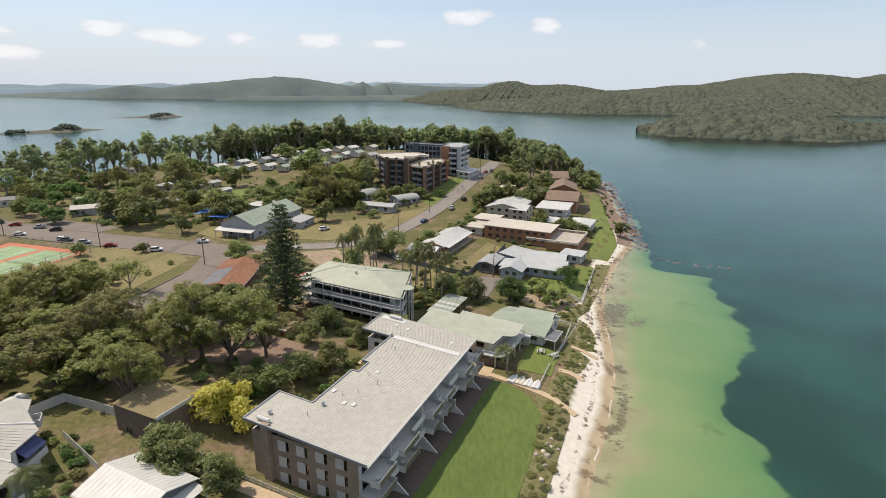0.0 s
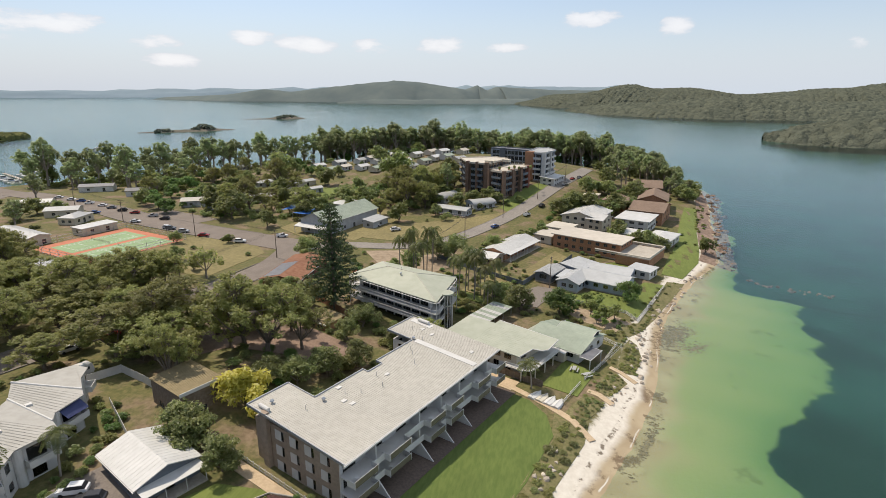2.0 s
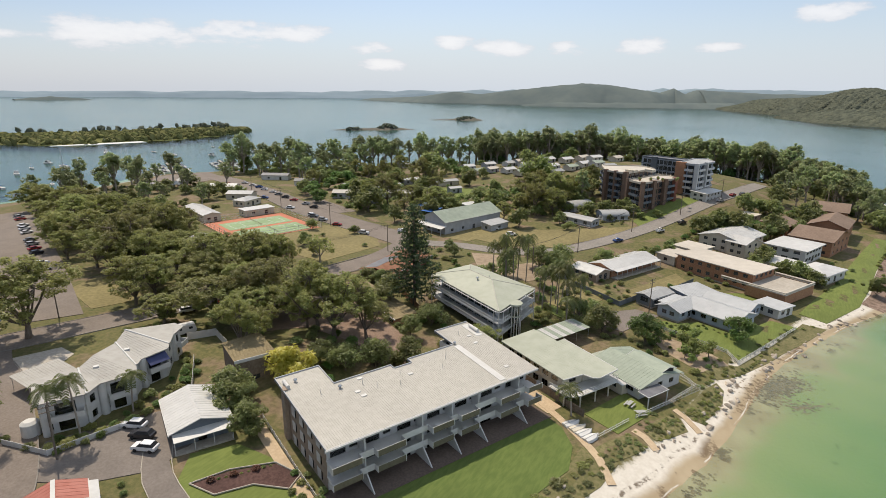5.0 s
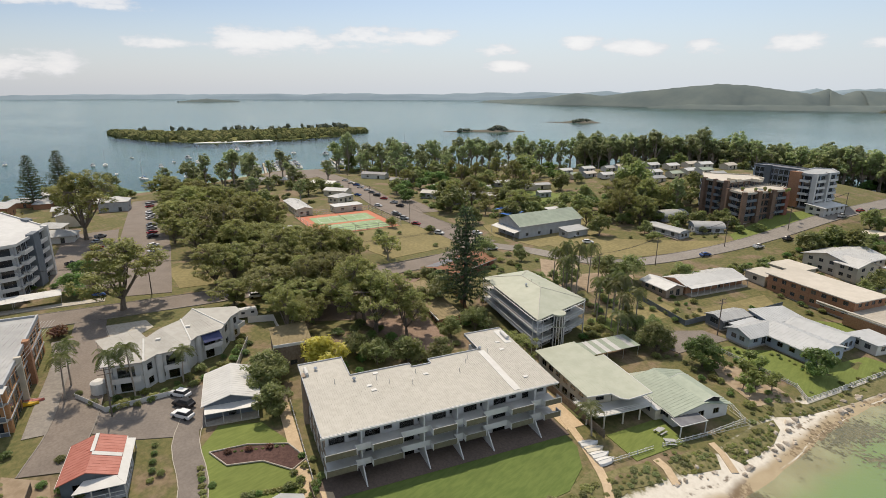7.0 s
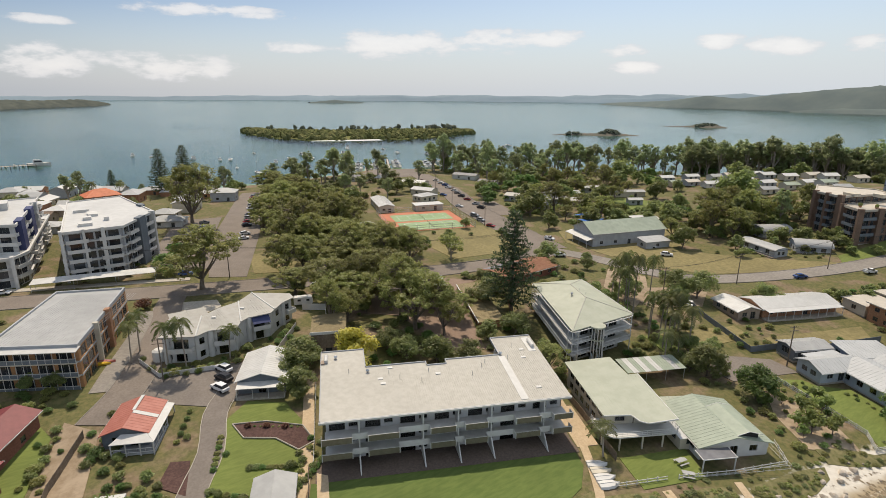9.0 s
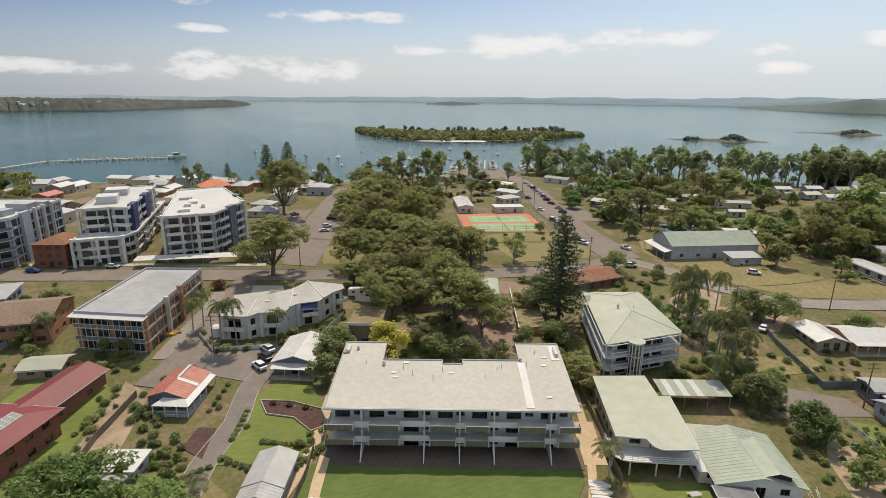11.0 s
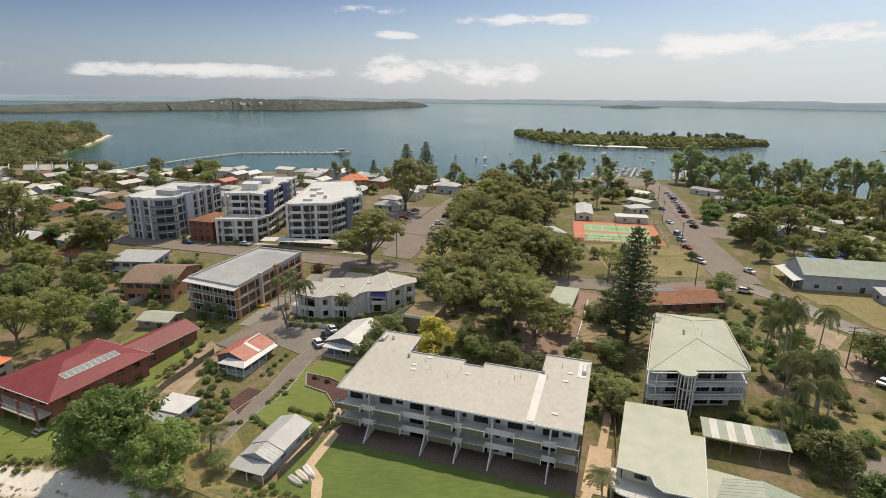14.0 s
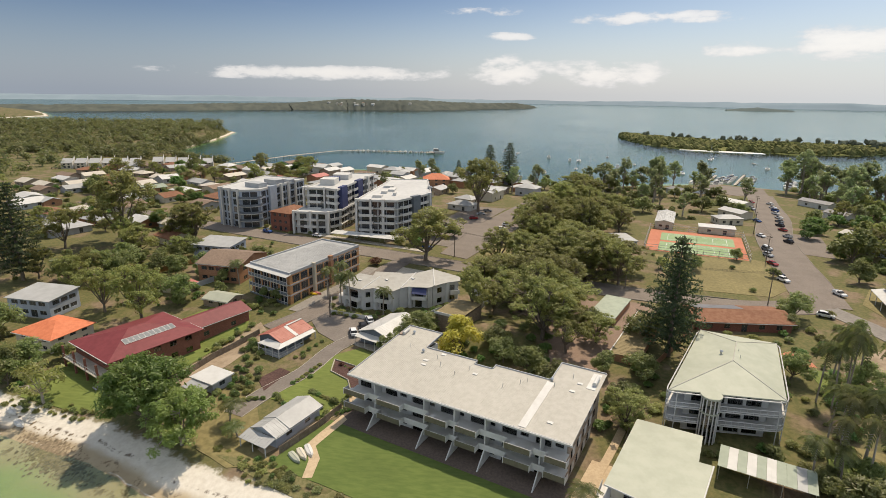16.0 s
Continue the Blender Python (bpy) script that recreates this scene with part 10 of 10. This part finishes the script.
def park(x, y, ang, paint, style="sedan", lift=0.17):
    key = (paint, style)
    m = pose(x, y, H(x, y) + lift, 0, 0, ang)
    if key in CARS:
        return copy_thing(CARS[key], m)
    CARS[key] = car_kit(paint, style)
    CARS[key].matrix_basis = m
    return CARS[key]


PAINT = ["car0", "car1", "car0", "car2", "car5", "car0", "car3", "car4"]
for i, (x, y) in enumerate(((-217, 232.5), (-198, 225), (-188, 222), (-174.6, 218.3), (-208, 229), (-237, 239), (-258, 245), (-228, 235.5), (-246, 241.5), (-165, 214.5))):
    park(x, y, 198 + i % 3, PAINT[(i * 3) % 8], ("sedan", "suv", "sedan", "ute")[i % 4])
for i, (x, y) in enumerate(((-141, 196.5), (-129, 193.2), (-116, 189.8), (-109, 188.4), (-152, 200.5), (-174.3, 207), (-207, 218), (-150, 199.6), (-240, 228), (-262, 236))):
    park(x, y, 17 + i % 4, PAINT[(i * 5 + 1) % 8], ("suv", "sedan", "sedan", "suv")[i % 4])
for i in range(14):
    x, y = -166 - 7.6 * i, 90.5 + 2.35 * i
    if i not in (2, 7, 11):
        park(x, y, 88 + (i * 13) % 7, PAINT[(i * 3 + 2) % 8], ("sedan", "suv")[i % 2])
for i, (x, y, a) in enumerate(((-150, 60, 20), (-160, 66, 100), (-168, 64, 100), (-185, 76, 108), (-196, 79, 108), (-204, 82, 108), (-128, 62, 60), (-138, 12, 68), (-122, 31, 68), (-93.5, 95.5, 66), (-80.5, 115, 70), (-90, 104, 68), (-86, 112, 70), (-150, -32, 65), (-141, -12, 66), (-55, 221, 40), (-66, 226, 30), (-2, 258, 68), (4, 274, 68), (18, 335, 70), (14, 318, 70), (22, 342, 70), (-14, 236, 65), (-97, 200, 15), (-77, 186, 60))):
    park(x, y, a, PAINT[(i * 3 + 5) % 8], ("suv", "sedan", "ute")[i % 3])
for i, (x, y) in enumerate(((-53.5, 58.0), (-49.6, 57.2), (-46.0, 55.6))):
    park(x, y, 205, ("car0", "car2", "car0")[i], "suv")
for x, y, a in ((-20.5, 183.5, 120), (24, 133, 60)):
    park(x, y, a, "car0", "sedan")


# ---- boats, pier and harbour ----
def boat_kit(sail):
    ob = thing("sailing_boat" if sail else "motor_boat", Matrix(), "moored white sailing boat with a bare mast" if sail else "moored white motor boat", "boat", "moored boats")
    bm = bmesh.new()
    L, W = (9.5, 1.5) if sail else (7.5, 1.35)
    secs = [(-0.5, 0.75), (-0.2, 1.0), (0.15, 1.0), (0.38, 0.6), (0.5, 0.03)]
    rings = []
    for f, w in secs:
        rings.append([bm.verts.new(p) for p in ((f * L, 0, -0.35), (f * L, -W * w * 0.85, 0.0), (f * L, -W * w, 0.95 + 0.25 * max(0, f)), (f * L, W * w, 0.95 + 0.25 * max(0, f)), (f * L, W * w * 0.85, 0.0))])
    for a, b in zip(rings, rings[1:]):
        for i in range(5):
            j = (i + 1) % 5
            bm.faces.new((a[i], a[j], b[j], b[i]))
    bm.faces.new(rings[0][::-1])
    bm.faces.new(rings[-1])
    part("hull", bm, "white", ob)
    bm = bmesh.new()
    if sail:
        loft(bm, [(-1.6, 0.9), (2.0, 0.95), (1.4, 1.5), (-1.5, 1.5)], [0.85, 0.7, 0.55, 0.7])
    else:
        loft(bm, [(-1.8, 0.9), (1.4, 0.95), (0.5, 2.2), (-1.6, 2.3)], [1.0, 0.9, 0.75, 0.85])
    part("cabin", bm, "white" if sail else "roof_white", ob)
    bm = bmesh.new()
    if sail:
        loft(bm, [(-1.3, 1.12), (1.5, 1.12), (1.3, 1.34), (-1.2, 1.34)], [0.81, 0.72, 0.66, 0.76])
    else:
        loft(bm, [(-1.6, 1.35), (1.1, 1.35), (0.75, 1.9), (-1.55, 1.9)], [0.97, 0.9, 0.84, 0.92])
    part("cabin_windows", bm, "dark", ob)
    if sail:
        bm = bmesh.new()
        tube(bm, (0.7, 0, 1.0), (0.7, 0, 13.0), 0.09, 0.06, 6)
        part("mast", bm, "metal", ob)
        bm = bmesh.new()
        tube(bm, (0.6, 0, 2.0), (-3.2, 0, 2.0), 0.12, 0.12, 6)
        part("boom", bm, "sail_blue", ob, "boom with a blue sail cover")
    return ob


BOATS = {}


def moor(x, y, ang, sail, s=1.0):
    m = pose(x, y, 0.0, 0, 0, ang) @ Matrix.Diagonal((s, s, s, 1))
    if sail in BOATS:
        return copy_thing(BOATS[sail], m)
    BOATS[sail] = boat_kit(sail)
    BOATS[sail].matrix_basis = m
    return BOATS[sail]


for i, (x, y) in enumerate(((-556, 97), (-497, 150), (-494, 159), (-541, 194), (-450, 190), (-390, 157), (-478, 211), (-500, 232), (-454, 224), (-380, 184), (-493, 276), (-537, 300), (-514, 335), (-575, 82), (-467, 230), (-506, 281), (-550, 306), (-400, 200), (-430, 150), (-520, 130), (-420, 240), (-440, 262), (-395, 120), (-470, 330), (-399, 355), (-412, 372), (-430, 390), (-452, 410), (-458, 470), (-475, 492), (-512, 403), (-440, 350), (-380, 340))):
    moor(x, y, 160 + (i * 47) % 30, i % 3 != 1, 0.9 + 0.25 * (i % 3))


def jetty(name, pts, w, label, deck_z=1.3):
    ob = thing(name, pose(pts[0][0], pts[0][1], 0), label, "jetty")
    o = Vector(pts[0])
    for a, b in zip(pts, pts[1:]):
        a, b = Vector(a) - o, Vector(b) - o
        e = (b - a).normalized()
        m = Matrix.Translation((*a, 0)) @ Matrix.Rotation(math.atan2(e.y, e.x), 4, "Z")
        L = (b - a).length
        bm = bmesh.new()
        box(bm, 0, -w / 2, deck_z - 0.2, L, w / 2, deck_z, m)
        part("deck", bm, "concrete", ob)
        bm = bmesh.new()
        n = max(2, int(L / 6))
        for i in range(n + 1):
            for s in (-1, 1):
                p = m @ Vector((L * i / n, s * (w / 2 - 0.15), 0))
                bm = bmesh.new()
                tube(bm, (p.x, p.y, -4), (p.x, p.y, deck_z + 0.9), 0.14, 0.14, 5)
                part("pile", bm, "pole", ob)
    return ob


jetty("breakwater_pier", [(-384, -162), (-462, -136), (-527, -102), (-530, -50), (-530, 4)], 4.0, "long narrow pier curving out into the bay")
for i in range(16):
    moor(-536, -92 + i * 6.2, 175, i % 4 == 0, 0.8)
moor(-536, 6, 100, False, 2.0)
for k, (x, y) in enumerate(((-352, 236), (-360, 262), (-340, 300))):
    jetty("marina_jetty", [(x, y), (x - 62, y + 30)], 2.2, "floating marina jetty with berths", 0.6)
    for i in range(8):
        for s in (-1, 1):
            moor(x - 6 - i * 5.6 + s * 3, y + 3 + i * 2.7 + s * 6.5, 64 + 180 * (s > 0), (i + k) % 3 == 0, 0.85 + 0.1 * (i % 3))

# ---- beach, shore rocks and small things ----
def rock_mesh(seed):
    v, f = ico()
    r = np.random.default_rng(seed)
    me = bpy.data.meshes.new("rock")
    me.from_pydata((v * (1 + r.uniform(-0.3, 0.3, (12, 1))) * np.array([1, 0.8, 0.6])).tolist(), [], f.tolist())
    return me


ROCKS = {}
for mt in ("rock", "rock_pale"):
    ROCKS[mt] = [rock_mesh(i) for i in range(5)]
    for me in ROCKS[mt]:
        me.materials.append(M[mt])


def rocks(line, n, s0, s1, mt, spread, label, seed):
    r = np.random.default_rng(seed)
    seg = [Vector(p) for p in line]
    for i in range(n):
        k = r.integers(len(seg) - 1)
        p = seg[k].lerp(seg[k + 1], float(r.uniform())) + Vector((float(r.normal(0, spread)), float(r.normal(0, spread))))
        s = float(r.uniform(s0, s1))
        ob = new("shore_rock", ROCKS[mt][r.integers(5)])
        ob.matrix_basis = pose(p.x, p.y, H(p.x, p.y) + 0.1 * s, float(r.uniform(-20, 20)), float(r.uniform(-20, 20)), float(r.uniform(0, 360))) @ Matrix.Diagonal((s, s, s, 1))
        tagged(ob, label, "rock", "shore rocks")


rocks([(76, 219), (80, 238), (83, 256), (87, 277), (91, 300), (96, 322), (101, 345), (103, 372)], 90, 0.6, 2.3, "rock", 1.8, "reddish brown weathered shore rock", 31)
rocks([(99, 368), (106, 372), (110, 376)], 24, 0.8, 2.4, "rock", 2.0, "reddish brown weathered shore rock", 32)
rocks([(34.8, 120.5), (37.6, 131), (38.4, 143), (42, 154), (48.2, 168), (56, 189), (65, 207)], 70, 0.3, 1.0, "rock_pale", 1.3, "pale weathered rock along the beach edge", 33)
rocks([(27.6, 106.6), (30.6, 112.6), (33.6, 118)], 9, 0.25, 0.6, "rock_pale", 0.9, "pale weathered rock along the beach edge", 36)
rocks([(14, 74), (16.5, 84), (19, 92)], 16, 0.25, 0.8, "rock_pale", 1.0, "pale rock at the edge of the dune", 34)
rocks([(78, 216), (90, 212), (100, 208), (108, 206)], 30, 0.4, 1.0, "rock", 1.2, "dark rock of a low reef in the shallows", 35)


def dinghy(x, y, ang, paint, label="upturned pale dinghy on the grass", wide=1.0):
    ob = thing("dinghy", pose(x, y, H(x, y) + 0.15, 0, 0, ang), label, "boat", "beached dinghies")
    bm = bmesh.new()
    secs = [(x0, w * wide) for x0, w in ((-1.7, 0.6), (-0.6, 0.72), (0.8, 0.6), (1.9, 0.08))]
    rings = [[bm.verts.new(p) for p in ((x0, -w, 0), (x0, -w * 0.8, 0.38), (x0, 0, 0.52), (x0, w * 0.8, 0.38), (x0, w, 0))] for x0, w in secs]
    for a, b in zip(rings, rings[1:]):
        for i in range(4):
            bm.faces.new((a[i], b[i], b[i + 1], a[i + 1]))
    bm.faces.new(rings[0][::-1])
    bm.faces.new(rings[-1])
    part("hull", bm, paint, ob)
    bm = bmesh.new()
    box(bm, -1.6, -0.03, 0.5, 1.7, 0.03, 0.57)
    part("keel", bm, "grey", ob)


for i in range(4):
    dinghy(13.0 + i * 1.55, 105.6 - i * 0.75, 58 + i * 3, ("white", "cream", "white", "white")[i], wide=1.45)
for i in range(3):
    dinghy(1.0 + i * 1.1, 61.4 - i * 0.9, 35 + 6 * i, ("white", "cream", "roof_green")[i])
for x, y, p in ((-71.6, 36.3, "roof_red"), (-70.9, 35.3, "car_yellow")):
    dinghy(x, y, 62, p, "bright upturned kayak beside the brick flats")
for x, y in ((-3.7, -3.7), (-0.6, 0.9)):
    dinghy(x, y, 60, "white")


def picnic_table(x, y, ang):
    ob = thing("picnic_table", pose(x, y, H(x, y) + 0.1, 0, 0, ang), "pale timber picnic table with fixed benches", "table", "picnic tables")
    for nm, y0, y1, z in (("tabletop", -0.4, 0.4, 0.75), ("bench", -0.95, -0.65, 0.45), ("bench", 0.65, 0.95, 0.45)):
        bm = bmesh.new()
        box(bm, -1.0, y0, z - 0.05, 1.0, y1, z)
        part(nm, bm, "roof_grey", ob)
    for x0 in (-0.7, 0.7):
        bm = bmesh.new()
        tube(bm, (x0, -0.9, 0), (x0, -0.25, 0.7), 0.05, 0.05, 4)
        tube(bm, (x0, 0.9, 0), (x0, 0.25, 0.7), 0.05, 0.05, 4)
        part("leg", bm, "timber", ob)


for p in ((-12.8, 8.6, 60), (-10.3, 14.2, 65), (23.5, 116.5, 40), (20.8, 118.5, 80)):
    picnic_table(*p)


def shade_sail(pts, label):
    z = H(pts[0][0], pts[0][1])
    ob = thing("shade_sail", pose(pts[0][0], pts[0][1], z), label, "shade sail", "shade sails")
    o = Vector((pts[0][0], pts[0][1], 0))
    q = [Vector(p) - o for p in pts]
    bm = bmesh.new()
    c = sum(q, Vector((0, 0, 0))) / len(q) - Vector((0, 0, 0.3))
    vs = [tuple(p) for p in q] + [tuple(c)]
    n = len(q)
    slab(bm, vs, [(i, (i + 1) % n, n) for i in range(n)], 0.03)
    part("sail", bm, "sail_blue", ob)
    for p in q:
        bm = bmesh.new()
        tube(bm, (p.x, p.y, -0.3), (p.x, p.y, p.z + 0.2), 0.06, 0.06, 6)
        part("post", bm, "metal", ob)


shade_sail([(-116, 234, 3.4), (-108, 236, 4.4), (-107, 245, 3.2), (-115, 244, 4.2)], "bright blue shade sail on steel posts")
shade_sail([(-106, 226, 4.2), (-99, 229, 3.2), (-100, 237, 4.4), (-106, 236, 3.2)], "bright blue shade sail on steel posts")
for i, (x, y) in enumerate(((-284, 214), (-292, 222), (-300, 228))):
    ob = thing("marquee", pose(x, y, H(x, y), 0, 0, 30), "small white peaked marquee near the harbour", "marquee", "marquees")
    bm = bmesh.new()
    slab(bm, [(-3, -3, 2.4), (3, -3, 2.4), (3, 3, 2.4), (-3, 3, 2.4), (0, 0, 4.4)], [(0, 1, 4), (1, 2, 4), (2, 3, 4), (3, 0, 4)], 0.05)
    part("canopy", bm, "roof_white", ob)
    for a in (-2.9, 2.9):
        for b in (-2.9, 2.9):
            bm = bmesh.new()
            tube(bm, (a, b, -0.2), (a, b, 2.4), 0.05, 0.05, 5)
            part("pole", bm, "metal", ob)


# ---- caravan, mulch bed edging and hedges ----
def caravan(x, y, ang):
    ob = thing("caravan", pose(x, y, H(x, y) + 0.12, 0, 0, ang), "parked white caravan beside the villas", "caravan")
    bm = bmesh.new()
    loft(bm, [(-2.6, 0.5), (2.4, 0.5), (2.75, 1.1), (2.45, 2.5), (2.2, 2.65), (-2.4, 2.65), (-2.7, 2.4)], [1.1] * 7)
    part("body", bm, "white", ob)
    for x0 in (-1.6, 0.9):
        bm = bmesh.new()
        box(bm, x0, -1.13, 1.5, x0 + 0.9, -1.09, 2.1)
        part("window", bm, "dark", ob)
    for yy in (-1.0, 1.0):
        bm = bmesh.new()
        tube(bm, (0, yy - 0.1, 0.33), (0, yy + 0.1, 0.33), 0.33, 0.33, 12)
        part("wheel", bm, "rubber", ob)
    bm = bmesh.new()
    tube(bm, (2.6, 0, 0.5), (3.8, 0, 0.45), 0.06, 0.06, 5)
    part("drawbar", bm, "dark", ob)


caravan(-81.5, 86.5, 70)
LOGS = [(-32.6, 55.0), (-30.2, 60.8), (-25.4, 66.4), (-19.8, 66.7), (-18.8, 63.3), (-24.3, 60.8), (-27.4, 55.8), (-32.6, 55.0)]
for a, b in zip(LOGS, LOGS[1:]):
    za = H(*a) + 0.3
    ob = thing("log_edging", pose(a[0], a[1], za), "pale timber sleeper edging a garden bed", "edging", "garden edging")
    bm = bmesh.new()
    tube(bm, (0, 0, 0), (b[0] - a[0], b[1] - a[1], H(*b) + 0.3 - za), 0.14, 0.14, 6)
    part("log", bm, "concrete", ob)
for a, b, n in (((-16.5, 47.0), (-7.0, 56.5), 9), ((-12.4, 38.5), (-14.4, 46.0), 6), ((-8.4, 58.6), (-13.2, 65.0), 6), ((-30.5, 52.5), (-20.5, 49.0), 7)):
    for i in range(n):
        f = (i + 0.5) / n
        put("bush", a[0] + (b[0] - a[0]) * f, a[1] + (b[1] - a[1]) * f, 0.62, None, 0.85)
